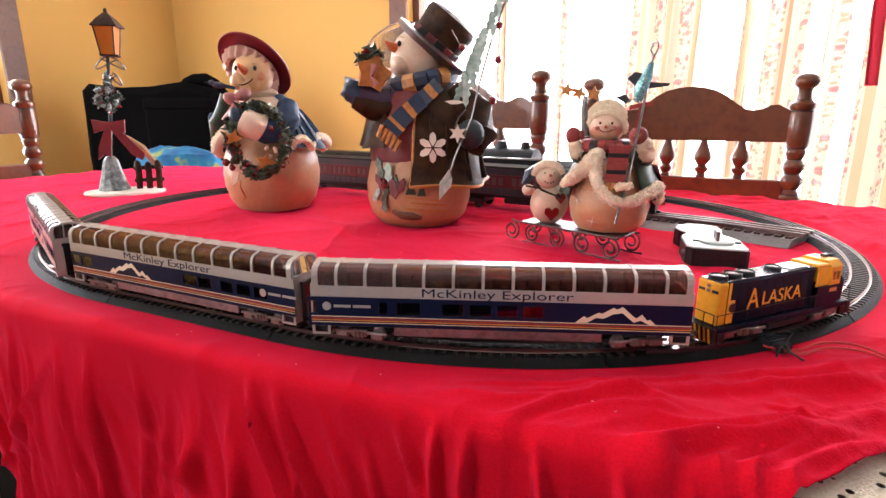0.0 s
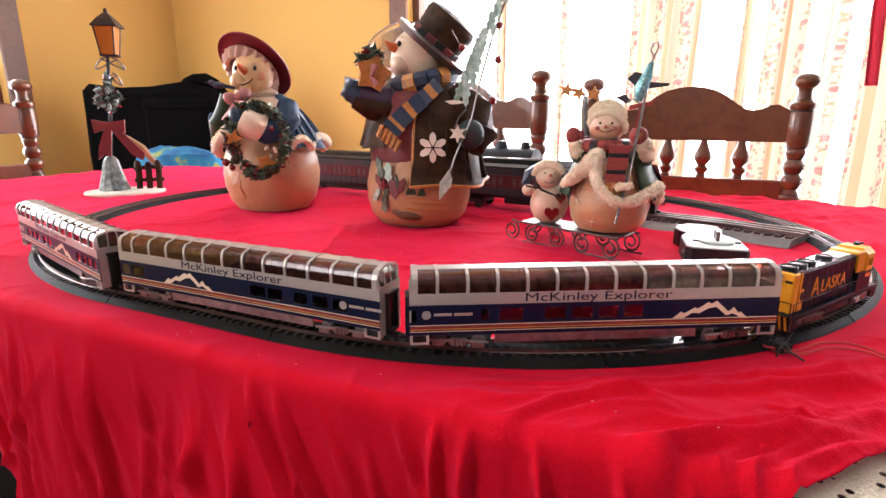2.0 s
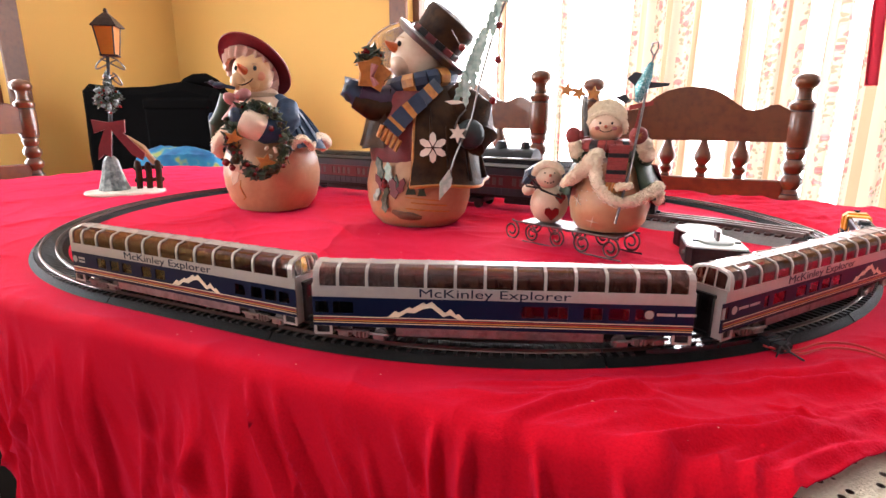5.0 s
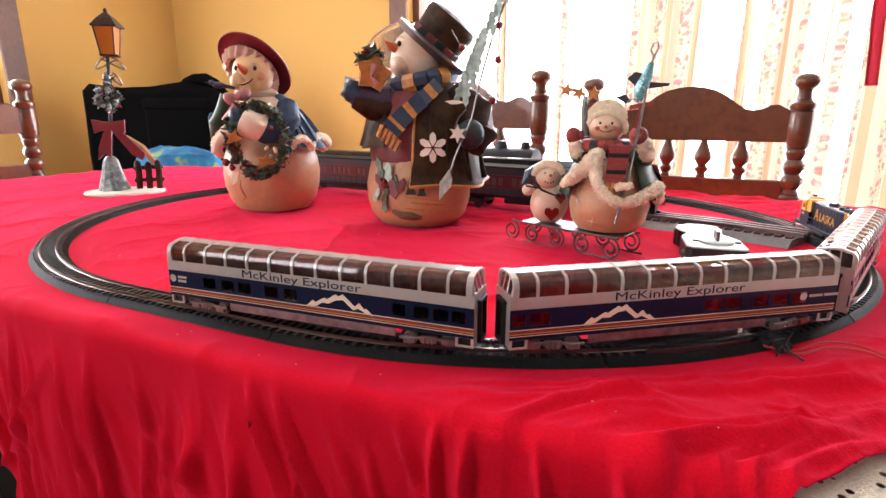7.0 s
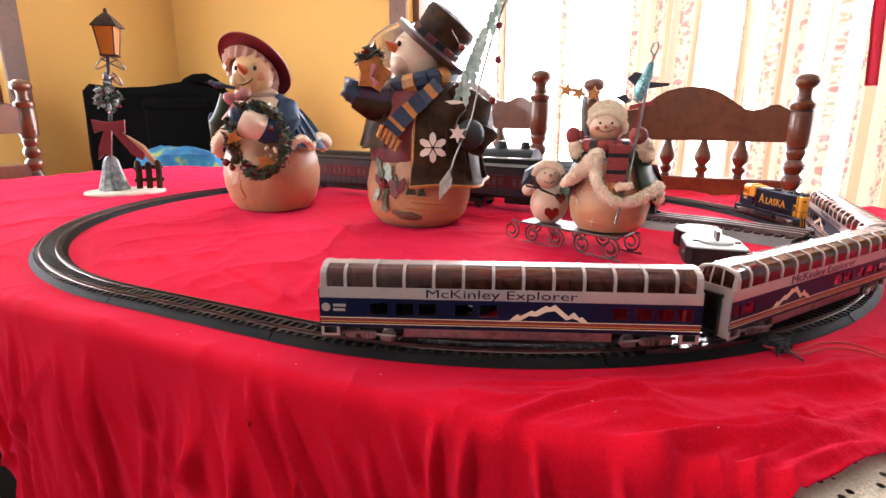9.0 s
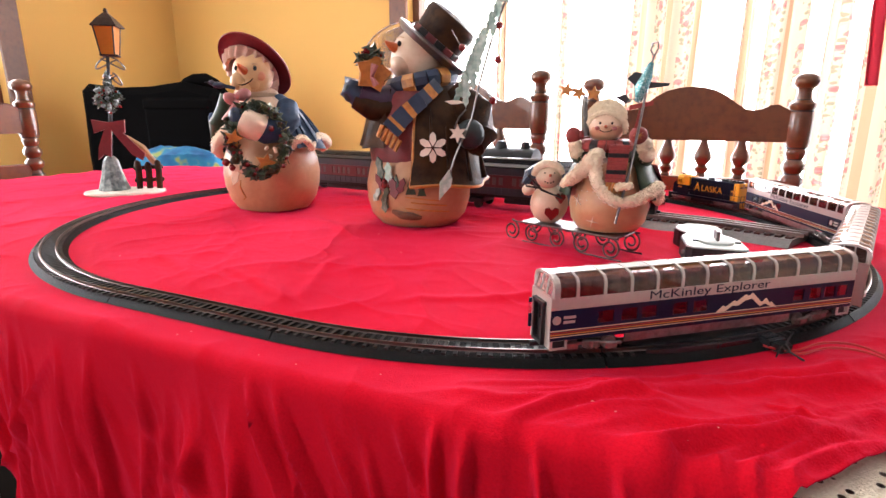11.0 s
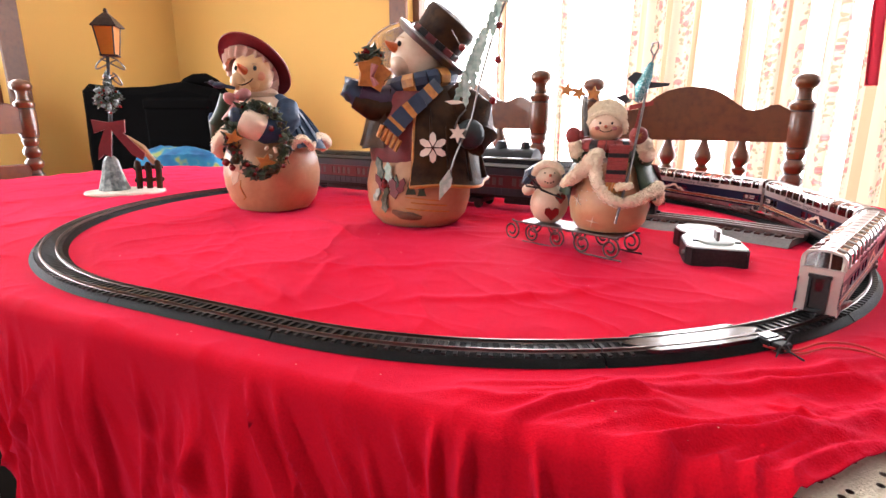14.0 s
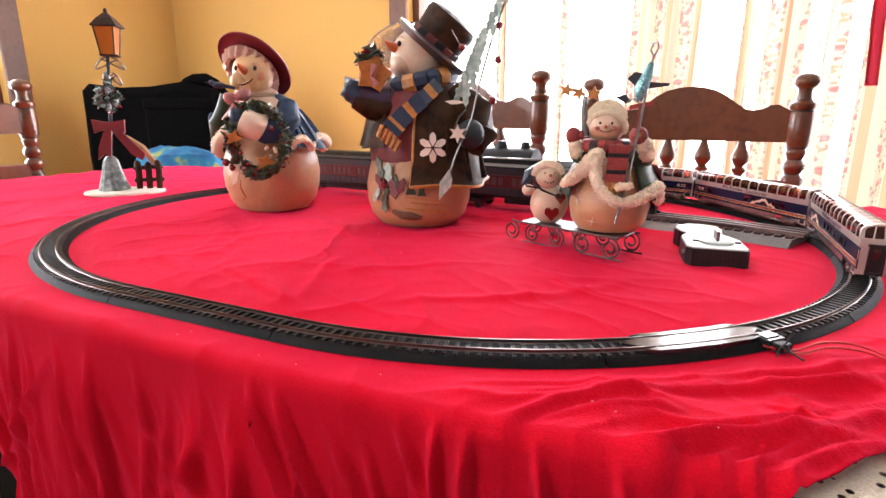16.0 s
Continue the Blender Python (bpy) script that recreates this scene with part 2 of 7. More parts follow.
# softer creases inside the oval and beside it
SOFT = [(-0.240, -0.345, -0.060, -0.408, 0.010, 0.0034, 0.0060), (-0.130, -0.280, -0.085, -0.370, 0.006, 0.0030, 0.0055), (-0.085, -0.355, 0.065, -0.412, 0.006, 0.0034, 0.0055), (0.210, -0.330, 0.330, -0.200, -0.010, 0.0030, 0.0060),
        (-0.300, -0.150, -0.180, -0.300, 0.012, 0.0028, 0.0070), (0.050, -0.300, 0.190, -0.200, 0.008, 0.0026, 0.0060), (0.130, -0.370, 0.270, -0.290, 0.006, 0.0028, 0.0055), (-0.380, -0.120, -0.290, -0.020, 0.006, 0.0026, 0.0070),
        (0.000, -0.250, 0.060, -0.400, -0.006, 0.0026, 0.0050), (-0.020, -0.120, 0.120, -0.020, 0.010, 0.0024, 0.0080), (-0.200, -0.060, -0.060, -0.160, 0.008, 0.0024, 0.0070)]


def smooth(a, b, v):
    v = max(0.0, min(1.0, (v - a) / (b - a)))
    return v * v * (3 - 2 * v)


def crease(x, y, rows):
    """Height of the long creases at a place: steep on one side, soft on the other, wandering a little."""
    high = 0.0
    for x0, y0, x1, y1, bow, h, wide in rows:
        dx, dy = x1 - x0, y1 - y0
        ln = math.hypot(dx, dy)
        k = ((x - x0) * dx + (y - y0) * dy) / ln ** 2
        if not -0.1 < k < 1.1:
            continue
        d = ((y - y0) * dx - (x - x0) * dy) / ln - bow * 4 * k * (1 - k)
        if abs(d) > 0.05:
            continue
        d += 0.004 * noise.noise(Vector((k * ln * 14, x0 * 60, 2.0))) + 0.001 * noise.noise(Vector((x * 60, y * 60, x0 * 9)))
        w = wide * 1.15 if d < 0 else wide * 1.8
        high += h * math.exp(-(d / w) ** 2) * smooth(-0.1, 0.25, k) * smooth(1.1, 0.8, k) * (0.85 + 0.3 * noise.noise(Vector((k * ln * 9, y0 * 40, 5.0))))
    return high


def wrinkle(x, y):
    """Height of the cloth's creases; flat under the track."""
    q = Vector((x, y, 0))
    way = math.hypot(x - max(-L / 2, min(L / 2, x)), y) - R
    free = smooth(0.021, 0.05, abs(way))
    n1 = noise.noise(q * 4.0) * 0.0013
    n2 = (1 - abs(noise.noise(Vector((x * 2.6 - y * 5.5, x * 3.4 + y * 2.5, 3.3))))) ** 9 * 0.0036
    n2 += (1 - abs(noise.noise(Vector((x * 7 + y * 3, y * 6 - x * 4, 8.1))))) ** 10 * 0.0026
    n3 = (1 - abs(noise.noise(Vector((x * 9 + y * 14, x * 5 - y * 8, 1.7))))) ** 7 * 0.0015
    n4 = (1 - abs(noise.noise(Vector((x * 22 - y * 9, x * 11 + y * 24, 6.1))))) ** 6 * 0.0011
    near = smooth(0.20, 0.30, x) * smooth(0.0, 0.04, way)
    high = n1 + n2 + n3 + n4 * 0.6 + crease(x, y, SOFT)
    if near > 0:
        high += near * (crease(x, y, CREASES) + (1 - abs(noise.noise(Vector((x * 8 - y * 16, x * 10 + y * 8, 4.4))))) ** 6 * 0.0012)
        along, across = x * 0.82 + y * 0.57, y * 0.82 - x * 0.57
        across += 0.010 * noise.noise(q * 11)
        high += near * ((1 - abs(noise.noise(Vector((along * 5, across * 27, 7.7))))) ** 5 * 0.0050 + (1 - abs(noise.noise(Vector((along * 9, across * 48, 1.1))))) ** 5 * 0.0016)
    return free * high


def edge_ring(count, dense=False):
    """Even steps along the table's outline, or closer ones along its near side and corner."""
    fine = [table_edge(2 * math.pi * k / 6000) for k in range(6001)]
    way = [0.0]
    for p, q in zip(fine, fine[1:]):
        way.append(way[-1] + (q - p).length * ((3.0 if p.x > 0.15 else 1.3) if p.y < -0.2 else 0.5) if dense else way[-1] + (q - p).length)
    out, j = [], 0
    for k in range(count):
        w = way[-1] * k / count
        while way[j + 1] < w:
            j += 1
        out.append(fine[j].lerp(fine[j + 1], (w - way[j]) / max(1e-9, way[j + 1] - way[j])))
    return out


def hem(p):
    """How far the red cloth hangs down at a place of the table's edge."""
    if p.y < -0.3:
        return max(0.004, min(1.15 * (0.433 - p.x), 0.32, max(0.06, 0.275 + 2.1 * (p.x + 0.200))))
    return 0.2


def make_cloth():
    rnd = random.Random(11)
    # hanging folds: place, slant, width, depth, start below the edge
    FOLDS = [(-0.056, -0.07, 0.0075, 0.0120, 0.016), (-0.008, -0.07, 0.0080, 0.0100, 0.018), (0.110, 0.35, 0.0065, 0.0125, 0.008), (0.131, 0.37, 0.0065, 0.0105, 0.008), (-0.070, -0.9, 0.0040, 0.0060, 0.012),
             (0.090, -0.38, 0.0080, 0.0080, 0.040), (-0.171, -0.10, 0.0090, 0.0110, 0.018), (0.160, 0.45, 0.0080, 0.0095, 0.012), (0.217, 0.55, 0.0075, 0.0100, 0.008), (-0.110, 0.12, 0.0060, 0.0070, 0.020), (0.045, 0.10, 0.0100, 0.0080, 0.030), (0.190, 0.30, 0.0070, 0.0080, 0.016)]
    FOLDS = [(x + 0.1515, sl, w, h, top) for x, sl, w, h, top in FOLDS]
    FOLDS += [(-1.4 + 2.3 * (k + rnd.uniform(-0.4, 0.4)) / 90, rnd.uniform(-0.15, 0.40), rnd.uniform(0.003, 0.009), rnd.uniform(0.003, 0.008) * rnd.choice((1, 1, -0.7)), rnd.uniform(0.012, 0.06)) for k in range(90)]
    FOLDS += [(-1.4 + 2.3 * (k + rnd.uniform(-0.5, 0.5)) / 170, rnd.uniform(-0.3, 0.5), rnd.uniform(0.0016, 0.0032), rnd.uniform(0.0010, 0.0032), rnd.uniform(0.010, 0.09)) for k in range(170)]
    FOLDS += [(0.405 + 0.030 * k + rnd.uniform(-0.008, 0.008), rnd.uniform(-0.3, 0.4), rnd.uniform(0.006, 0.009), rnd.uniform(0.009, 0.014), 0.002) for k in range(6)]
    N = 1500
    ring = edge_ring(N, True)
    norm = [((ring[(k + 1) % N] - ring[k - 1]).cross(Vector((0, 0, 1)))).normalized() for k in range(N)]
    bm = bmesh.new()
    rows = []
    ks = [0.02 + 0.98 * (i / 210) ** 0.62 for i in range(211)]
    for k in ks:
        rows.append([bm.verts.new(((q.x - TCX) * k + TCX, q.y * k, 0)) for q in ring])
        for v in rows[-1]:
            v.co.z = wrinkle(v.co.x, v.co.y)
    # over the edge and down in folds
    lift = [wrinkle(q.x, q.y) for q in ring]
    for j in range(1, 41):
        row = []
        for i, q in enumerate(ring):
            d = hem(q) * (j / 40) ** 1.25
            rr = 0.010
            if d < rr * 1.57:
                out, z = rr * math.sin(d / rr), -rr * (1 - math.cos(d / rr))
            else:
                out, z = rr, -rr - (d - rr * 1.57)
            fade = math.exp(-d / 0.018)
            z += lift[i] * fade
            out += lift[i] * (1 - fade) * math.exp(-d / 0.09)
            w = q.x - q.y * 0.3
            out += smooth(0.0, 0.10, d) * 0.014 * noise.noise(Vector(((w + 0.2 * d) * 8, 0.5, d)))
            for f0, slope, wide, high, top in FOLDS:
                u = (w - f0 - slope * d - 0.003 * math.sin(d * 26 + f0 * 40)) / (wide * (0.55 + 2.2 * d))
                u *= 1.7 if u > 0 else 0.8
                if abs(u) < 3:
                    out += high * math.exp(-u * u) * smooth(top, top + (0.035 if wide > 0.006 and top < 0.009 else 0.07), d)
            row.append(bm.verts.new(q + norm[i] * out + Vector((0, 0, z))))
        rows.append(row)
    for a, b in zip(rows, rows[1:]):
        for k in range(N):
            bm.faces.new((a[k], a[(k + 1) % N], b[(k + 1) % N], b[k]))
    bm.faces.new(rows[0][::-1]).normal_flip()
    # the hem crosses the table's corner: cut the cloth along it
    corner = [f for f in bm.faces if (lambda c: c.x > 0.40 and c.y < 0.0 and c.z > -0.05)(f.calc_center_median())]
    geom = list(set(corner) | set(e for f in corner for e in f.edges) | set(v for f in corner for v in f.verts))
    bmesh.ops.bisect_plane(bm, geom=geom, plane_co=(0.433, -0.503, 0), plane_no=(0.758, -0.651, 0), clear_outer=True)
    bmesh.ops.recalc_face_normals(bm, faces=bm.faces)
    ob = part("tablecloth", bm, CLOTH, smooth=False, m=BASE)
    for f in ob.data.polygons:
        f.use_smooth = True
    so = ob.modifiers.new("thickness", "SOLIDIFY")
    so.thickness, so.offset = 0.0012, -1
    tagged(ob, "bright red cotton tablecloth, wrinkled and hanging in folds", "tablecloth")


make_cloth()


def make_table():
    t = thing("dining_table", "brown wooden oval dining table under a red cloth", "table", BASE)
    N = 160
    bm = bmesh.new()
    prism(bm, [tuple(q.xy) for q in edge_ring(N)], -0.035, -0.009)
    part("tabletop", bm, OAK, t)
    for x in (-0.75, 0.35):
        bm = bmesh.new()
        lathe(bm, [(0.10, -0.12), (0.06, -0.2), (0.05, -0.35), (0.09, -0.5), (0.06, -0.6)], 16, Matrix.Translation((x, 0, 0)))
        box(bm, x - 0.05, x + 0.05, -0.32, 0.32, -TABLE + 0.001, -0.6)
        part("pedestal", bm, OAK, t, smooth=True)
    part("apron", boxes((-0.95, 0.55, -0.40, 0.40, -0.12, -0.036)), OAK, t)


make_table()


def make_lace():
    bm = bmesh.new()
    N = 300
    ring = edge_ring(N)
    prev = None
    for k in (0.0, 0.7, 0.85, 0.95, 1.0):
        row = [bm.verts.new((TCX + (q.x - TCX) * k, q.y * k, -0.0045 + 0.0004 * noise.noise(q * 30))) for q in ring] if k else [bm.verts.new((TCX, 0, -0.0045))]
        if prev:
            for i in range(N):
                bm.faces.new(list(dict.fromkeys((prev[i % len(prev)], prev[(i + 1) % len(prev)], row[(i + 1) % N], row[i]))))
        prev = row
    ob = part("lace_cloth", bm, LACE, m=BASE, smooth=True)
    tagged(ob, "ecru crocheted lace cloth lying under the red cloth", "tablecloth")


make_lace()


# ---- the oval of track ----
def track_section(s0, length, label, plates=None):
    """One clip-together section: roadbed, two rails and its ties, in the table's frame."""
    t = thing("track_section", label, "model railway track", BASE, "sections of the oval track")
    n = max(2, round(length / 0.016))
    ss = [s0 + length * k / n for k in range(n + 1)]
    gap = 0.0006

    def sweep(profile, s_list, closed=True):
        bm = bmesh.new()
        rows = []
        for i, s in enumerate(s_list):
            s += gap if i == 0 else (-gap if i == len(s_list) - 1 else 0)
            p, a = oval(s)
            side = Vector((math.sin(a), -math.cos(a), 0))      # outwards
            rows.append([bm.verts.new(p + side * d + Vector((0, 0, z))) for d, z in profile])
        k = len(profile)
        for a, b in zip(rows, rows[1:]):
            for i in range(k):
                bm.faces.new((a[i], a[(i + 1) % k], b[(i + 1) % k], b[i]))
        bm.faces.new(rows[0])
        bm.faces.new(rows[-1][::-1])
        bmesh.ops.recalc_face_normals(bm, faces=bm.faces)
        return bm
    part("roadbed", sweep([(-0.0196, 0.0005), (-0.0150, 0.0052), (-0.0142, 0.0056), (0.0142, 0.0056), (0.0150, 0.0052), (0.0196, 0.0005)], ss), ROADBED, t, smooth=True)
    for d in (-0.00825, 0.00825):
        part("rail", sweep([(d - 0.0012, 0.0070), (d - 0.0005, 0.0075), (d - 0.0006, RAIL), (d + 0.0006, RAIL), (d + 0.0005, 0.0075), (d + 0.0012, 0.0070)], ss), NICKEL, t, "worn nickel rail")
    if plates:
        for d0, d1 in ((-0.0145, -0.0096), (-0.0066, 0.0066), (0.0096, 0.0145)):
            u0, u1 = plates if d0 == -0.0066 else (plates[0] + 0.012, plates[1] - 0.012)
            m = 10
            tip = 0.012 if d0 == -0.0066 else 0.004
            bm = bmesh.new()
            prev = None
            for i in range(m + 1):
                s = u0 + (u1 - u0) * i / m
                k = min(1.0, min(s - u0, u1 - s) / tip)
                mid = (d0 + d1) / 2
                e0, e1 = mid + (d0 - mid) * max(0.05, k), mid + (d1 - mid) * max(0.05, k)
                p, a = oval(s)
                side = Vector((math.sin(a), -math.cos(a), 0))
                row = [bm.verts.new(p + side * d + Vector((0, 0, z))) for d, z in ((e0, 0.006), (e1, 0.006), (e1, 0.0092), (e0, 0.0092))]
                if prev:
                    for c in range(4):
                        bm.faces.new((prev[c], prev[(c + 1) % 4], row[(c + 1) % 4], row[c]))
                else:
                    bm.faces.new(row)
                prev = row
            bm.faces.new(prev[::-1])
            bmesh.ops.recalc_face_normals(bm, faces=bm.faces)
            part("rerailer_plate", bm, PLATE, t, "glossy black rerailing plate")
    return t


SECTIONS = [(0.0, L)] + [(L + i * math.pi * R / 6, math.pi * R / 6) for i in range(6)] + [(L + math.pi * R, L)] + [(2 * L + math.pi * R + i * math.pi * R / 6, math.pi * R / 6) for i in range(6)]
TRACKS = []
for i, (s0, ln) in enumerate(SECTIONS):
    if i == 2:
        lab = "curved black terminal track with glossy rerailing plates"
    elif i in (0, 7):
        lab = "straight black plastic model track with metal rails"
    else:
        lab = "curved black plastic model track with metal rails"
    TRACKS.append(track_section(s0, ln, lab, (s0 + 0.018, s0 + 0.136) if i == 2 else None))


# ---- the train ----
def side_wall(bm, x0, x1, y0, y1, z0, z1, holes):
    """One panel along x with window openings (from, to, sill, head) through it."""
    xs = sorted({x0, x1, *[h[0] for h in holes], *[h[1] for h in holes]})
    zs = sorted({z0, z1, *[h[2] for h in holes], *[h[3] for h in holes]})

    def solid(i, k):
        if not (0 <= i < len(xs) - 1 and 0 <= k < len(zs) - 1):
            return False
        x, z = (xs[i] + xs[i + 1]) / 2, (zs[k] + zs[k + 1]) / 2
        return not any(a < x < b and c < z < d for a, b, c, d in holes)
    vs = {}

    def v(i, k, y):
        key = (i, k, y)
        if key not in vs:
            vs[key] = bm.verts.new((xs[i], y, zs[k]))
        return vs[key]
    for i in range(len(xs) - 1):
        for k in range(len(zs) - 1):
            if solid(i, k):
                bm.faces.new((v(i, k, y0), v(i + 1, k, y0), v(i + 1, k + 1, y0), v(i, k + 1, y0)))
                bm.faces.new((v(i, k, y1), v(i, k + 1, y1), v(i + 1, k + 1, y1), v(i + 1, k, y1)))
                for di, dk, a, c in ((-1, 0, (i, k), (i, k + 1)), (1, 0, (i + 1, k + 1), (i + 1, k)), (0, -1, (i + 1, k), (i, k)), (0, 1, (i, k + 1), (i + 1, k + 1))):
                    if not solid(i + di, k + dk):
                        bm.faces.new((v(*a, y0), v(*c, y0), v(*c, y1), v(*a, y1)))
    bmesh.ops.recalc_face_normals(bm, faces=bm.faces)
    return bm


HL, HW = 0.1302, 0.0147
MOUNTAIN = [(-0.027, -0.006), (-0.0215, -0.0012), (-0.019, -0.0025), (-0.0115, 0.0018), (-0.0095, 0.0008), (-0.002, 0.0055), (0.0005, 0.0042), (0.004, 0.0062),
            (0.012, -0.0008), (0.0135, -0.0018), (0.017, 0.0012), (0.021, -0.0032), (0.0225, -0.0022), (0.028, -0.0072),
            (0.022, -0.006), (0.0165, -0.0032), (0.012, -0.0048), (0.004, 0.0018), (-0.002, 0.0008), (-0.008, -0.0025), (-0.0135, -0.0022), (-0.019, -0.0058)]


WHEELS = []


def truck(parent, x):
    """A four-wheel truck under a coach, with its side frames and wheels."""
    t = part("truck", boxes((-0.022, 0.022, -0.006, 0.006, 0.0035, 0.006), bevel=0.0008), BLACK, parent, "black truck with silver side frames", m=pose(x, 0, 0))
    for sgn in (1, -1):
        bm = bmesh.new()
        y = sgn * 0.0118
        box(bm, -0.021, 0.021, y - 0.001, y + 0.001, 0.0052, 0.0072, 0.0004)
        for q in (-0.0135, 0.0135):
            box(bm, q - 0.0045, q + 0.0045, y - 0.0014, y + 0.0014, 0.0022, 0.0068, 0.0006)
        box(bm, -0.006, 0.006, y - 0.0014, y + 0.0016, 0.003, 0.0082, 0.0006)
        for q in (-0.003, 0, 0.003):
            tube(bm, [(q, y + sgn * 0.0016, 0.003), (q, y + sgn * 0.0016, 0.0078)], 0.0011, 6)
        part("side_frame", bm, STEEL, t)
    for q in (-0.0135, 0.0135):
        bm = bmesh.new()
        turn = pose(0, 0, 0, 90)
        for sgn in (1, -1):
            lathe(bm, [(0.0047, sgn * 0.0095), (0.0047, sgn * 0.0078), (0.0054, sgn * 0.0076), (0.0054, sgn * 0.007)][::sgn], 16, turn)
        lathe(bm, [(0.0012, -0.0088), (0.0012, 0.0088)], 8, turn)
        WHEELS.append((part("wheelset", bm, STEEL, t, smooth=True, m=pose(q, 0, 0.0048)), q))
    return t


def coach(name, label, outer, inner):
    """A full-dome coach. Its origin lies on the rails at its middle, x forward, and its heights are above the rails.
    outer, inner: for its right and left side (logo, text, mountain, windows)."""
    c = thing(name, label, "model train coach", BASE, "coaches of the train")
    Z = RAIL
    zb, z1, z2, zg, zt = 0.0217 - Z, 0.0430 - Z, 0.0511 - Z, 0.0580 - Z, 0.0653 - Z
    wz0, wz1 = 0.0312 - Z, 0.0398 - Z
    th = 0.0009
    trucks = [truck(c, 0.0947), truck(c, -0.0947)]
    for sgn, (logo, text, hill, wins) in ((-1, outer), (1, inner)):
        y1 = sgn * HW
        y0 = sgn * (HW - th)
        lo, hi = min(y0, y1), max(y0, y1)
        holes = [(a, b, wz0, wz1) for a, b in wins]
        side = part("side_panel", side_wall(bmesh.new(), -HL, HL, lo, hi, zb, z1, holes), NAVY, c, "navy blue lower side panel")
        for a, b in wins:
            part("pane", boxes((a, b, sgn * (HW - 0.0007) - 0.0002, sgn * (HW - 0.0007) + 0.0002, wz0, wz1)), PANE, side)
        band = part("upper_band", boxes((-HL, HL, lo, hi, z1 + 0.00005, z2), bevel=0.0002), SILVER, c, "silver-grey upper band")
        face = Matrix(((-sgn, 0, 0, 0), (0, 0, sgn, y1), (0, 1, 0, 0), (0, 0, 0, 1)))
        f = lambda x, z: face @ Matrix.Translation((-sgn * x, z, 0.0001))
        bm = letters("McKinley Explorer", 0.0086, 0.0001, 1.6)
        bm.transform(f(text, 0.0471 - Z))
        part("lettering", bm, NAVY, band, "dark blue lettering")
        bm = bmesh.new()
        prism(bm, MOUNTAIN, 0, 0.0002, f(hill, 0.0352 - Z))
        bmesh.ops.recalc_face_normals(bm, faces=bm.faces)
        part("mountain_emblem", bm, CREAM, side, "cream mountain outline")
        bm = bmesh.new()
        lathe(bm, [(0.0031, 0), (0.0031, 0.0002)], 18, f(logo[0], 0.0362 - Z))
        part("round_emblem", bm, SILVER, side, "pale round emblem")
        bm = bmesh.new()
        step = math.copysign(1, logo[1])
        for q, ln, dz in ((0, 0.012, 0.0002), (0.0136, 0.0125, 0.0002)) if abs(logo[1]) > 1.5 else ((0, 0.009, 0.0015), (0, 0.0085, -0.0018)):
            x0 = logo[0] + step * (0.005 + q + ln / 2)
            prism(bm, [(-ln / 2, -0.001), (ln / 2, -0.001), (ln / 2, 0.001), (-ln / 2, 0.001)], 0, 0.00012, f(x0, 0.0362 - Z + dz))
        part("name_bar", bm, SILVER, side, "pale bars of small lettering")
        for nm, mt, za, zc in (("cream_stripe", CREAM, 0.0284, 0.0290), ("red_stripe", REDLINE, 0.0268, 0.0277), ("gold_stripe", GOLD, 0.0255, 0.0263), ("cream_stripe", CREAM, 0.0241, 0.0246)):
            part(nm, boxes((-HL, HL, min(y1, y1 + sgn * 0.00015), max(y1, y1 + sgn * 0.00015), za - Z, zc - Z)), mt, side)
        # equipment skirt between the trucks, with doors and hinges
        bm = boxes((-0.072, 0.072, sgn * 0.0125 - 0.0006, sgn * 0.0125 + 0.0006, 0.0145 - Z, zb))
        for q in range(-5, 6):
            box(bm, q * 0.013 - 0.0015, q * 0.013 + 0.0015, sgn * 0.0131 - 0.0003, sgn * 0.0131 + 0.0003, 0.0185 - Z, 0.0192 - Z)
        box(bm, -0.010, 0.004, sgn * 0.0131 - 0.0003, sgn * 0.0131 + 0.0003, 0.0155 - Z, 0.0208 - Z)
        part("skirt", bm, SKIRT, c, "pale metal equipment skirt")
        for e in (1, -1):
            part("step", side_wall(bmesh.new(), e * (HL - 0.0066) - 0.0064, e * (HL - 0.0066) + 0.0064, lo, hi, 0.0150 - Z, zb, [(e * (HL - 0.0066) - 0.0046, e * (HL - 0.0066) + 0.0046, 0.0164 - Z, 0.0216 - Z)]), SILVER, c)
        part("step_well", boxes((-HL + 0.001, -HL + 0.0125, sgn * 0.011 - 0.0005, sgn * 0.011 + 0.0005, 0.0150 - Z, zb)), BLACK, c)
        part("step_well", boxes((HL - 0.0125, HL - 0.001, sgn * 0.011 - 0.0005, sgn * 0.011 + 0.0005, 0.0150 - Z, zb)), BLACK, c)
    part("underframe", boxes((-HL + 0.002, HL - 0.002, -0.0132, 0.0132, zb - 0.001, zb + 0.0004)), BLACK, c)
    part("upper_floor", boxes((-HL + 0.003, HL - 0.003, -0.0135, 0.0135, z1 - 0.0006, z1)), SEAT, c)
    bm = bmesh.new()
    for k in range(-10, 11):
        for y in (-0.0085, 0.0085):
            box(bm, k * 0.0118 - 0.0028, k * 0.0118 + 0.0028, y - 0.0035, y + 0.0035, z1, z1 + 0.0045)
            box(bm, k * 0.0118 - 0.0028, k * 0.0118 - 0.0014, y - 0.0035, y + 0.0035, z1 + 0.0045, z1 + 0.0105)
    part("seats", bm, SEAT, c, "rows of dark brown seats")
    bm = bmesh.new()
    for k in range(-10, 11, 2):
        for y in (-0.008, 0.008):
            box(bm, k * 0.0118 - 0.0035, k * 0.0118 + 0.0005, y - 0.003, y + 0.003, zb + 0.0004, zb + 0.0095)
    part("lower_seats", bm, SEAT, c)
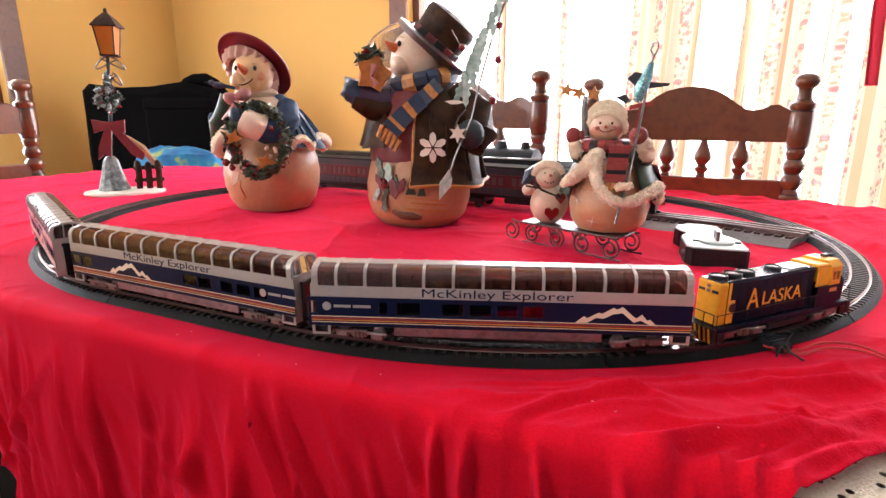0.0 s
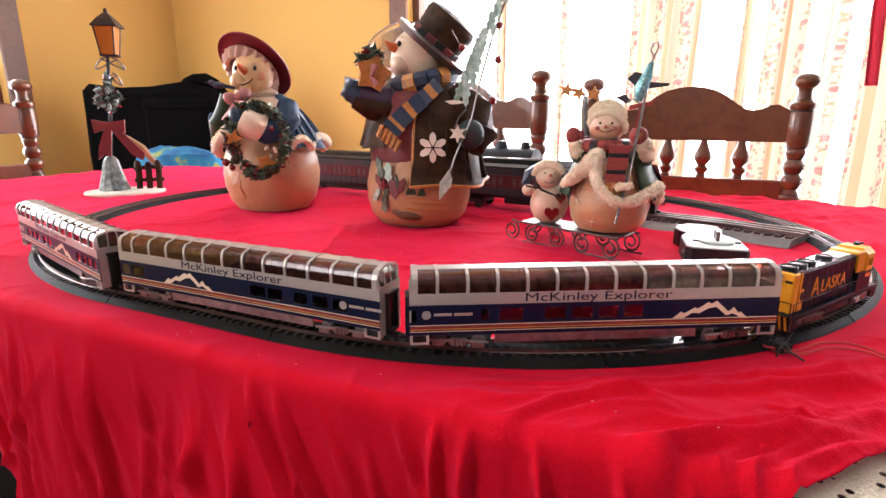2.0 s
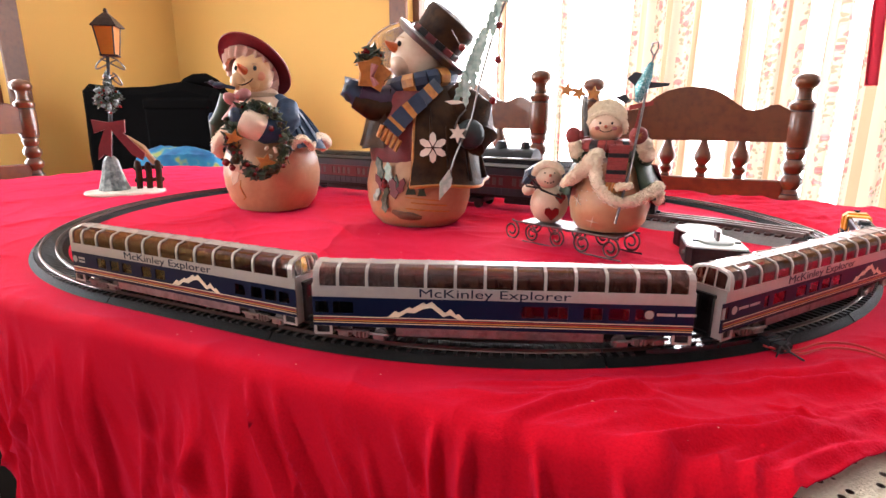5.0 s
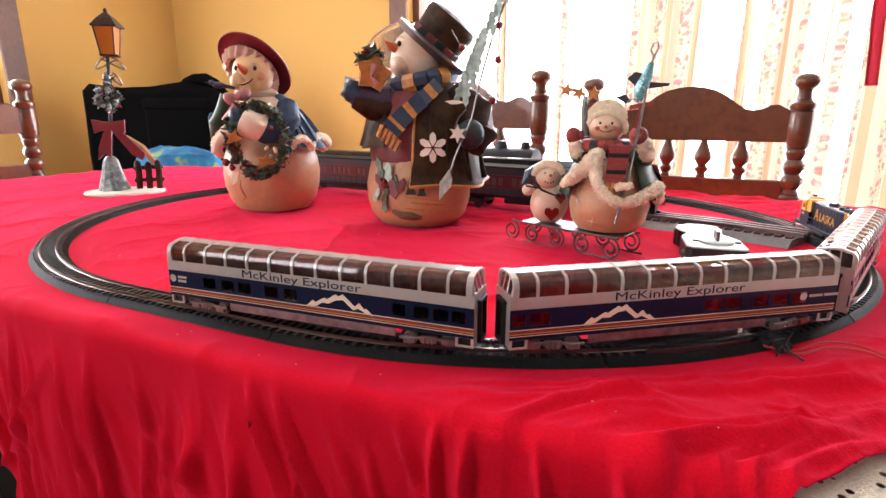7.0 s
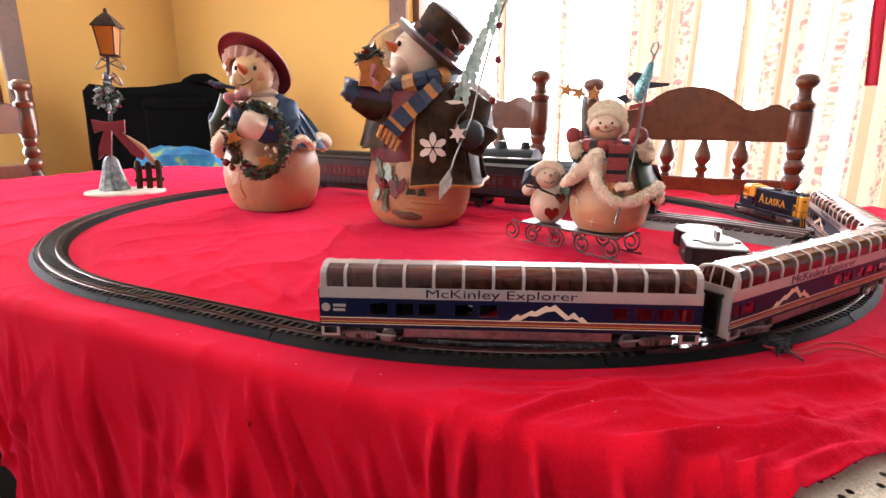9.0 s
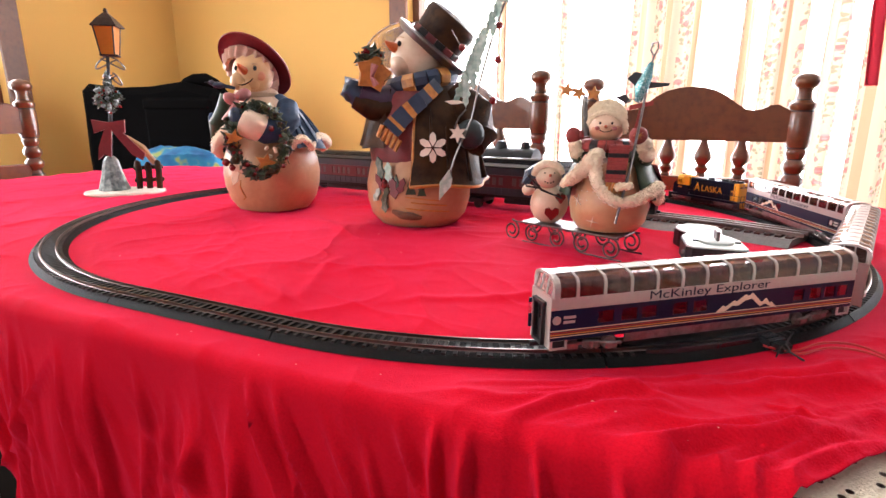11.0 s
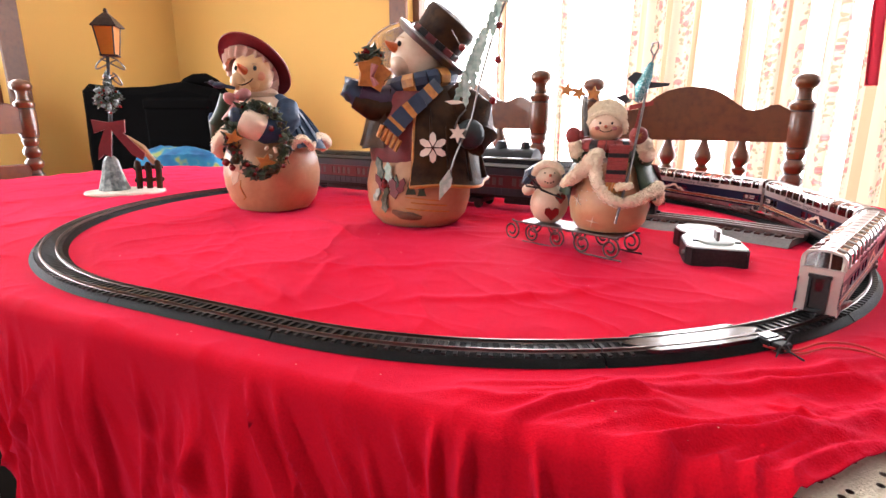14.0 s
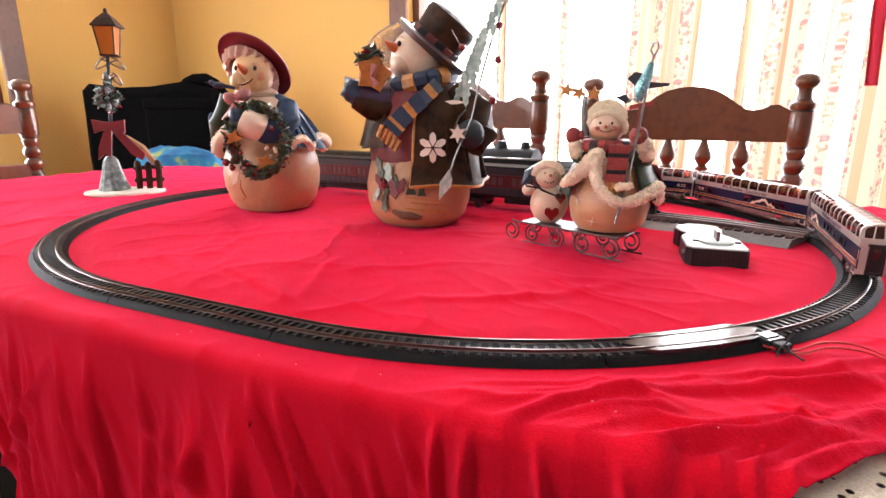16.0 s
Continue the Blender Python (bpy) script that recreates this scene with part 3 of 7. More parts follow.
    # dome: bent panes between ribs, and a flat roof strip
    roof_arc = [(0.0045, zt), (0.0, zt + 0.0003)]
    arc = [(HW - 0.0003, z2), (HW - 0.0003, zg), (HW - 0.0011, zg + 0.0031), (HW - 0.0031, zg + 0.0055), (HW - 0.0062, zt - 0.0012), (0.0052, zt - 0.0001)]
    DL = HL - 0.0035
    xs = [-DL, -DL + 0.0150] + [-DL + 0.0150 + (2 * DL - 0.030) * k / 11 for k in range(1, 11)] + [DL - 0.0150, DL]
    for i in range(13):
        for sgn in (1, -1):
            bm = bmesh.new()
            for (ya, za), (yb, zc) in zip(arc, arc[1:]):
                vs = [bm.verts.new((x, sgn * y, z)) for x, y, z in ((xs[i] + 0.0007, ya, za), (xs[i + 1] - 0.0007, ya, za), (xs[i + 1] - 0.0007, yb, zc), (xs[i] + 0.0007, yb, zc))]
                bm.faces.new(vs)
            bmesh.ops.remove_doubles(bm, verts=bm.verts, dist=1e-6)
            bmesh.ops.solidify(bm, geom=bm.faces[:], thickness=0.0004)
            part("dome_pane", bm, DOME, c, "bent bronze-tinted pane")
    for x in xs:
        for sgn in (1, -1):
            bm = bmesh.new()
            w = 0.0010 if abs(x) < DL - 0.001 else 0.0021
            prev = None
            for y, z in arc + roof_arc:
                n = Vector((0, y, z - (zg - 0.004))).normalized() * 0.0009
                row = [bm.verts.new((x + dx, sgn * (y + n.y * k), z + n.z * k)) for dx, k in ((-w, -1), (w, -1), (w, 1), (-w, 1))]
                if prev:
                    for a in range(4):
                        bm.faces.new((prev[a], prev[(a + 1) % 4], row[(a + 1) % 4], row[a]))
                else:
                    bm.faces.new(row)
                prev = row
            bm.faces.new(prev[::-1])
            bmesh.ops.recalc_face_normals(bm, faces=bm.faces)
            part("rib", bm, SILVER, c)
    part("roof_strip", boxes((-DL - 0.001, DL + 0.001, -0.0052, 0.0052, zt - 0.0007, zt + 0.0005), bevel=0.0003), SILVER, c, "flat silver roof strip")
    # ends: doorway, diaphragm and the small dome end panes
    for e in (1, -1):
        x = e * HL
        bm = bmesh.new()
        for ya, yb in ((-HW + 0.0001, -0.0055), (0.0055, HW - 0.0001)):
            box(bm, min(x, x - e * 0.0011), max(x, x - e * 0.0011), ya, yb, 0.0160 - Z, z2 + 0.0006)
        box(bm, min(x, x - e * 0.0011), max(x, x - e * 0.0011), -0.0055, 0.0055, 0.0470 - Z, z2 + 0.0006)
        end = part("end_wall", bm, SILVER, c, "silver end wall")
        part("door", boxes((min(x, x - e * 0.002) , max(x, x - e * 0.002) - 0.0003, -0.0054, 0.0054, 0.0180 - Z, 0.0469 - Z)), BLACK, end, "recessed dark end door")
        part("door_window", boxes((x + e * 0.0001 - 0.0002, x + e * 0.0001 + 0.0002, -0.0025, 0.0025, 0.0330 - Z, 0.0430 - Z)), PANE, end)
        bm = bmesh.new()
        xo = x + e * 0.0028
        for ya, yb, za, zc in ((-0.0070, -0.0052, 0.0170, 0.0465), (0.0052, 0.0070, 0.0170, 0.0465), (-0.0078, 0.0078, 0.0445, 0.0470), (-0.0070, 0.0070, 0.0165, 0.0190)):
            box(bm, min(x, xo), max(x, xo), ya, yb, za - Z, zc - Z)
        part("diaphragm", bm, BLACK, end, "black gangway diaphragm")
        part("ledge", boxes((min(x, x - e * 0.004), max(x, x - e * 0.004), -HW + 0.0003, HW - 0.0003, z2, z2 + 0.0008)), SILVER, end)
        for ya, yb in ((-0.0125, -0.0050), (-0.0038, 0.0038), (0.0050, 0.0125)):
            xa = e * (DL + 0.0004)
            bm = bmesh.new()
            vs = [(xa + e * 0.0018, ya, z2 + 0.0010), (xa + e * 0.0018, yb, z2 + 0.0010), (xa - e * 0.0004, yb * 0.82, zt - 0.0016), (xa - e * 0.0004, ya * 0.82, zt - 0.0016)]
            fv = [bm.verts.new(q) for q in vs]
            bm.faces.new(fv)
            bmesh.ops.solidify(bm, geom=bm.faces[:], thickness=0.0004)
            part("end_pane", bm, DOME, end, "bronze end pane of the dome")
        bm = bmesh.new()
        for y in (-0.0044, 0.0044):
            tube(bm, [(e * (DL + 0.0024), y, z2 + 0.0008), (e * DL, y * 0.84, zt - 0.0008)], 0.0006, 6)
        for y in (-HW + 0.0018, HW - 0.0018):
            tube(bm, [(e * (DL + 0.0020), y, z2 + 0.0008), (e * DL, y, zg + 0.002), (e * DL, y * 0.80, zt - 0.0012)], 0.0013, 6)
        part("end_mullions", bm, SILVER, end)
        part("coupler", boxes((min(x, x + e * 0.0075), max(x, x + e * 0.0075), -0.0016, 0.0016, 0.0042, 0.0070), bevel=0.0004), BLACK, c, "black knuckle coupler")
    return c, trucks


W1 = [(-0.083, -0.0775), (-0.0705, -0.0545), (-0.039, -0.0245), (-0.020, -0.0055), (-0.001, 0.0125), (0.0165, 0.030)]
W1 = [(a + 0.001, b + 0.001) for a, b in W1] + [(-0.1325, -0.1255)]
W2 = [(0.0185, 0.0335), (0.036, 0.0495), (0.060, 0.0725), (0.077, 0.0905), (0.0945, 0.107), (-0.1255, -0.116), (-0.113, -0.0985)]
W3 = [(-0.090, -0.078), (-0.072, -0.060), (-0.056, -0.044), (-0.031, -0.019), (-0.014, -0.002), (0.076, 0.086), (0.092, 0.103), (0.106, 0.117), (0.1195, 0.129)]
CARS = []
CARS.append(coach("dome_coach", "navy and silver full-dome model coach behind the locomotive", ((-0.1190, 2), -0.001, 0.0800, W1), ((-0.105, -1), 0.0, 0.050, W2)))
CARS.append(coach("dome_coach", "navy and silver full-dome model coach in mid train", ((0.1005, 2), -0.004, -0.0505, [(a - 0.003, b - 0.003) for a, b in W2]), ((0.105, 1), 0.0, -0.045, W3)))
CARS.append(coach("dome_coach", "navy and silver full-dome model coach at the train's end", ((-0.1260, 1), -0.005, 0.0280, [(a - 0.005, b - 0.005) for a, b in W3]), ((0.105, 1), 0.0, 0.085, W1)))


def make_loco():
    """The diesel locomotive, cab forward. Origin on the rails midway between its trucks."""
    c = thing("diesel_locomotive", "dark blue and yellow model diesel locomotive with roof fans", "model locomotive", BASE)
    Z = RAIL + 0.0016
    x0, x1 = -0.0660, 0.092
    part("frame", boxes((x0 + 0.004, x1 - 0.004, -0.0135, 0.0135, 0.0195 - Z, 0.0235 - Z), bevel=0.0006), LOCO, c)
    part("fuel_tank", boxes((-0.006, 0.040, -0.0125, 0.0125, 0.0125 - Z, 0.0195 - Z), bevel=0.0015), BLACK, c)
    hood = part("long_hood", boxes((-0.0499, 0.046, -0.0098, 0.0098, 0.0235 - Z, 0.0550 - Z), bevel=0.0012), LOCO, c, "dark blue long hood")
    bm = boxes((-0.0585, -0.0500, -0.0098, 0.0098, 0.0235 - Z, 0.0550 - Z), bevel=0.0012)
    end = part("hood_end", bm, YELLOW, c, "yellow rear end of the hood")
    part("hood_roof", boxes((-0.0575, 0.045, -0.0088, 0.0088, 0.0550 - Z, 0.0557 - Z), bevel=0.0002), mat("glossy_hood_roof", (0.05, 0.05, 0.065), 0.22, grain=0.3, scale=200), c, "glossy dark roof")
    for sgn in (1, -1):
        bm = boxes((-0.0500, -0.0480, sgn * 0.0099 - 0.0003, sgn * 0.0099 + 0.0003, 0.0245 - Z, 0.0545 - Z), (-0.0500, -0.0430, sgn * 0.0099 - 0.00025, sgn * 0.0099 + 0.00025, 0.0245 - Z, 0.0415 - Z))
        part("yellow_panel", bm, YELLOW, hood)
        bm = bmesh.new()
        lathe(bm, [(0.0035, 0), (0.0035, 0.0003), (0.0027, 0.0004)], 16, pose(-0.0452, sgn * 0.0102, 0.0360 - Z, -90 * sgn))
        part("round_emblem", bm, SEAT, hood)
        turn = Matrix(((-sgn, 0, 0, 0.003), (0, 0, sgn, sgn * 0.0098), (0, 1, 0, 0.0385 - Z), (0, 0, 0, 1)))
        bm = letters("LASKA", 0.0150, 0.0002, 1.02)
        bm.transform(turn @ Matrix.Translation((0.0055, -0.0005, 0.0002)))
        b2 = letters("A", 0.0225, 0.0002, 0.85)
        b2.transform(turn @ Matrix.Translation((-0.0262, 0.0005, 0.0002)))
        tmp = bpy.data.meshes.new("letter")
        b2.to_mesh(tmp)
        b2.free()
        bm.from_mesh(tmp)
        bpy.data.meshes.remove(tmp)
        part("lettering", bm, YELLOW, hood, "raised yellow lettering")
        # hood doors, handrail with stanchions
        bm = bmesh.new()
        for k in range(9):
            box(bm, -0.040 + k * 0.0098 - 0.00015, -0.040 + k * 0.0098 + 0.00015, sgn * 0.0098 - 0.0002, sgn * 0.0098 + 0.0002, 0.0260 - Z, 0.0520 - Z)
        part("door_seams", bm, LOCO, hood)
        bm = bmesh.new()
        y = sgn * 0.0132
        tube(bm, [(-0.064, y, 0.0335 - Z), (0.048, y, 0.0335 - Z)], 0.00035, 6)
        for k in range(8):
            tube(bm, [(-0.063 + k * 0.0155, y, 0.0235 - Z), (-0.063 + k * 0.0155, y, 0.0335 - Z)], 0.0003, 6)
        part("handrail", bm, BLACK, c, "thin black handrail")
        part("cab_side", boxes((0.046, 0.0725, sgn * 0.0128 - 0.0006, sgn * 0.0128 + 0.0006, 0.0235 - Z, 0.0400 - Z)), LOCO, c)
        part("cab_side", side_wall(bmesh.new(), 0.0601, 0.0725, sgn * 0.0128 - 0.0006, sgn * 0.0128 + 0.0006, 0.0400 - Z, 0.0545 - Z, [(0.0625, 0.0665, 0.0435 - Z, 0.0505 - Z), (0.0675, 0.0715, 0.0435 - Z, 0.0505 - Z)]), YELLOW, c, "yellow cab side with two windows")
        part("cab_side", boxes((0.046, 0.0600, sgn * 0.0112 - 0.0006, sgn * 0.0112 + 0.0006, 0.0400 - Z, 0.0545 - Z)), YELLOW, c)
        for a, b in ((0.0625, 0.0665), (0.0675, 0.0715)):
            part("cab_window", boxes((a, b, sgn * 0.0126 - 0.0002, sgn * 0.0126 + 0.0002, 0.0435 - Z, 0.0505 - Z)), PANE, c)
    bm = bmesh.new()
    prism(bm, [(-0.0135, 0.0545 - Z), (0.0135, 0.0545 - Z), (0.009, 0.0590 - Z), (-0.009, 0.0590 - Z)], 0.0595, 0.0735, Matrix(((0, 0, 1, 0), (1, 0, 0, 0), (0, 1, 0, 0), (0, 0, 0, 1))))
    part("cab_roof", bm, YELLOW, c, "yellow cab roof")
    part("cab_wall", boxes((0.0725, 0.0733, -0.0128, 0.0128, 0.0400 - Z, 0.0545 - Z), (0.0598, 0.0606, -0.0128, 0.0128, 0.0400 - Z, 0.0545 - Z)), YELLOW, c)
    part("brake_box", boxes((0.046, 0.0600, -0.0112, 0.0112, 0.0545 - Z, 0.0572 - Z), bevel=0.0008), YELLOW, c, "raised yellow roof housing")
    bm = bmesh.new()
    prism(bm, [(0.0733, 0.0235 - Z), (0.0860, 0.0235 - Z), (0.0860, 0.0400 - Z), (0.0820, 0.0440 - Z), (0.0733, 0.0450 - Z)], -0.0092, 0.0092, Matrix(((1, 0, 0, 0), (0, 0, -1, 0), (0, 1, 0, 0), (0, 0, 0, 1))))
    part("short_nose", bm, LOCO, c, "dark low nose")
    for x, r in ((-0.0505, 0.0066), (-0.0362, 0.0066), (-0.0220, 0.0066), (0.0080, 0.0060)):
        bm = bmesh.new()
        lathe(bm, [(r, 0.0556 - Z), (r, 0.0580 - Z), (r * 0.86, 0.0586 - Z), (r * 0.78, 0.0572 - Z), (0, 0.0572 - Z)], 22, Matrix.Translation((x, 0, 0)))
        fan = part("roof_fan", bm, BLACK, c, "black round roof fan", smooth=True)
        bm = bmesh.new()
        for k in range(8):
            box(bm, -r * 0.74, r * 0.74, -0.0003, 0.0003, 0.0573 - Z, 0.0578 - Z)
            bm.transform(pose(0, 0, 0, 0, 0, 22.5))
        lathe(bm, [(r * 0.3, 0.0573 - Z), (r * 0.3, 0.0582 - Z)], 12)
        bm.transform(Matrix.Translation((x, 0, 0)))
        part("fan_grille", bm, STEEL, fan)
    part("roof_panel", boxes((0.018, 0.040, -0.0070, 0.0070, 0.0556 - Z, 0.0566 - Z)), SILVER, c)
    part("horn", boxes((0.068, 0.074, -0.0018, 0.0018, 0.0590 - Z, 0.0612 - Z), (0.0735, 0.0765, -0.0030, -0.0015, 0.0600 - Z, 0.0612 - Z), (0.0735, 0.0765, 0.0015, 0.0030, 0.0600 - Z, 0.0612 - Z)), BLACK, c, "small black horn")
    for x, e in ((x0, -1), (x1, 1)):
        part("pilot", boxes((min(x, x - e * 0.004), max(x, x - e * 0.004), -0.0135, 0.0135, 0.0125 - Z, 0.0235 - Z)), BLACK, c)
        bm = bmesh.new()
        for k in range(-3, 4):
            prism(bm, [(k * 0.0038 - 0.0008, 0.0130 - Z), (k * 0.0038 + 0.0008, 0.0130 - Z), (k * 0.0038 + 0.0026, 0.0232 - Z), (k * 0.0038 + 0.0010, 0.0232 - Z)], x + e * 0.0001, x + e * 0.0003, Matrix(((0, 0, 1, 0), (1, 0, 0, 0), (0, 1, 0, 0), (0, 0, 0, 1))))
        bmesh.ops.recalc_face_normals(bm, faces=bm.faces)
        part("warning_stripes", bm, YELLOW, c, "slanted yellow stripes")
        bm = bmesh.new()
        for y in (-0.012, -0.004, 0.004, 0.012):
            tube(bm, [(x - e * 0.0008, y, 0.0235 - Z), (x - e * 0.0008, y, 0.0340 - Z)], 0.0004, 6)
        tube(bm, [(x - e * 0.0008, -0.0125, 0.0340 - Z), (x - e * 0.0008, 0.0125, 0.0340 - Z)], 0.0004, 6)
        part("end_rail", bm, BLACK, c)
        part("coupler", boxes((min(x, x + e * 0.004), max(x, x + e * 0.004), -0.0015, 0.0015, 0.0042, 0.0070)), STEEL, c)
        for sgn in (1, -1):
            part("step", boxes((x - e * 0.009 - 0.0035, x - e * 0.009 + 0.0035, sgn * 0.0125 - 0.001, sgn * 0.0125 + 0.001, 0.0130 - Z, 0.0195 - Z)), BLACK, c)
    bm = bmesh.new()
    for z in (0.0515, 0.0480):
        lathe(bm, [(0.0014, 0), (0.0014, 0.0008)], 10, pose(-0.0585, 0, z - Z, 0, -90))
    part("tail_lamp", bm, STEEL, end)
    part("number_board", boxes((-0.0589, -0.0583, 0.0030, 0.0080, 0.0470 - Z, 0.0490 - Z), (-0.0589, -0.0583, -0.0080, -0.0030, 0.0470 - Z, 0.0490 - Z)), BLACK, end)
    part("side_number", boxes((0.0610, 0.0700, -0.01355, -0.0134, 0.0345 - Z, 0.0375 - Z), (0.0610, 0.0700, 0.0134, 0.01355, 0.0345 - Z, 0.0375 - Z)), GOLD, c, "plain yellow bar in place of a number")
    return c, [truck(c, 0.064), truck(c, -0.031)]


LOCOMOTIVE = make_loco()


# ---- materials of the ornaments and the room ----
CLAY = mat("tan_painted_resin", (0.48, 0.285, 0.150), 0.36, grain=0.3, scale=120, stain=0.5, stain_scale=16, second=(0.33, 0.14, 0.07), bump=0.1, bump_scale=300)
PALE = mat("cream_painted_resin", (0.66, 0.50, 0.36), 0.42, grain=0.2, scale=150, stain=0.3, stain_scale=18, second=(0.45, 0.26, 0.15), bump=0.1, bump_scale=300)
MAROON = mat("maroon_painted_resin", (0.16, 0.018, 0.022), 0.4, grain=0.4, scale=150, stain=0.3, stain_scale=20, bump=0.15, bump_scale=300)
BLUEGREY = mat("slate_blue_painted_resin", (0.022, 0.036, 0.075), 0.38, grain=0.4, scale=150, stain=0.4, stain_scale=20, second=(0.015, 0.02, 0.035), bump=0.15, bump_scale=300)
BROWN = mat("dark_brown_painted_resin", (0.017, 0.0065, 0.003), 0.48, spec=0.16, grain=0.5, scale=70, stain=0.75, stain_scale=30, second=(0.075, 0.030, 0.009), bump=0.35, bump_scale=160)
GREEN = mat("dark_green_painted_resin", (0.022, 0.04, 0.020), 0.4, grain=0.5, scale=200, stain=0.3, stain_scale=30, second=(0.06, 0.08, 0.03), bump=0.2)
SAGE = mat("frosted_sage_metal", (0.30, 0.42, 0.36), 0.35, metal=0.2, grain=0.6, scale=150, second=(0.70, 0.78, 0.72))
STARGOLD = mat("antique_gold_paint", (0.48, 0.20, 0.04), 0.4, grain=0.5, scale=150, second=(0.2, 0.06, 0.02))
BERRY = mat("glossy_dark_berry", (0.16, 0.012, 0.012), 0.15)
FUR = mat("cream_fleece_trim", (0.84, 0.72, 0.54), 0.85, grain=0.4, scale=220, stain=0.3, stain_scale=40, bump=1.0, bump_scale=500, second=(0.58, 0.42, 0.25))
PINK = mat("dusty_pink_paint", (0.38, 0.13, 0.12), 0.45, grain=0.3, scale=150)
ORANGE = mat("orange_paint", (0.50, 0.10, 0.02), 0.4, grain=0.3, scale=200)
REDWOOL = mat("red_scarf_paint", (0.25, 0.03, 0.025), 0.6, grain=0.4, scale=250, bump=0.3)
WIRE = mat("pewter_wire", (0.20, 0.18, 0.17), 0.3, metal=1.0, grain=0.4, scale=300)
TEAL = mat("teal_glitter", (0.06, 0.25, 0.27), 0.25, metal=0.5, grain=0.9, scale=700, second=(0.6, 0.85, 0.85))
IVORY = mat("ivory_base_paint", (0.68, 0.62, 0.52), 0.5, grain=0.3, scale=80)
FROST = mat("frosted_grey_green", (0.05, 0.080, 0.078), 0.35, grain=0.7, scale=110, stain=0.4, stain_scale=30, second=(0.38, 0.46, 0.44))
AMBER = mat("amber_lantern_pane", (0.60, 0.21, 0.018), 0.5, spec=0.2, grain=0.2, scale=40)
LUGGAGE = mat("black_nylon", (0.0025, 0.0023, 0.0022), 0.9, spec=0.03, grain=0.3, scale=400, bump=0.3, bump_scale=700)
MAROONCAR = mat("maroon_car_band", (0.10, 0.012, 0.02), 0.35, grain=0.2, scale=150)
CARBLUE = mat("slate_car_paint", (0.035, 0.042, 0.06), 0.35, grain=0.2, scale=150)
GLOSSROOF = mat("glossy_black_roof", (0.02, 0.02, 0.022), 0.18, grain=0.2, scale=100)
GREYTOP = mat("pale_green_grey_plastic", (0.50, 0.55, 0.52), 0.35, grain=0.15, scale=150)
WIRERED = mat("red_wire", (0.42, 0.008, 0.008), 0.4)


def star(n, r0, r1, turn=0.0):
    return [((r0 if k % 2 == 0 else r1) * math.sin(turn + math.pi * k / n), (r0 if k % 2 == 0 else r1) * math.cos(turn + math.pi * k / n)) for k in range(2 * n)]


# stands a flat outline up to face the camera: x right, y up, depth towards the camera
UPRIGHT = Matrix(((1, 0, 0, 0), (0, 0, -1, 0), (0, 1, 0, 0), (0, 0, 0, 1)))


def flat(bm, outline, x, y, z, depth, mi, rx=0, ry=0, rz=0):
    prism(bm, outline, -depth / 2, depth / 2, Matrix.Translation((x, y, z)) @ pose(0, 0, 0, rx, ry, rz) @ UPRIGHT, mi)


def shell(bm, profile, a0, a1, n=24, m=Matrix(), mi=0, ripple=0.0, waves=7, thick=0.004):
    """Part of a turned shell between two angles (degrees; -90 faces the camera), with a rippled lower edge."""
    for side in (0, 1):
        prev = None
        for i in range(n + 1):
            a = radians(a0 + (a1 - a0) * i / n)
            row = []
            for j, (r, z) in enumerate(profile):
                k = 1 - j / (len(profile) - 1)
                rr = r - side * thick + ripple * k * k * math.sin(a * waves)
                row.append(bm.verts.new(m @ Vector((rr * math.cos(a), rr * math.sin(a), z + 0.3 * ripple * k * k * math.cos(a * waves * 0.7)))))
            if prev:
                for p in range(len(row) - 1):
                    f = bm.faces.new((prev[p], row[p], row[p + 1], prev[p + 1]))
                    f.material_index = mi
            prev = row
    return bm


def figure(name, bm, mats, label, category, x, y, z=0.0012, size=(1, 1, 1)):
    bm.transform(Matrix.Diagonal((*size, 1)))
    bmesh.ops.recalc_face_normals(bm, faces=bm.faces)
    ob = part(name, bm, mats, smooth=True, m=pose(x, y, TABLE + z, 0, 0, -math.degrees(math.atan2(x, y))))
    return tagged(ob, label, category)


def ring(centre, r, n, tilt=Matrix()):
    return [Vector(centre) + (tilt @ Vector((r * math.cos(6.28319 * k / n), r * math.sin(6.28319 * k / n), 0))) for k in range(n + 1)]


def greenery(bm, pts, mi, size, count, rnd, berries=None):
    """Small pointed leaves, with berries, scattered along points."""
    for k in range(count):
        p = pts[rnd.randrange(len(pts))] + Vector((rnd.uniform(-1, 1), rnd.uniform(-1, 1), rnd.uniform(-1, 1))) * size * 0.7
        mm = Matrix.Translation(p) @ pose(0, 0, 0, rnd.uniform(0, 360), rnd.uniform(0, 360), rnd.uniform(0, 360))
        if berries is not None and k % 6 == 0:
            blob(bm, (0, 0, 0), (size * 0.32,) * 3, berries, mm, 8)
        else:
            prism(bm, [(0, -size * 0.8), (size * 0.35, 0), (0, size), (-size * 0.35, 0)], -size * 0.06, size * 0.06, mm, mi)


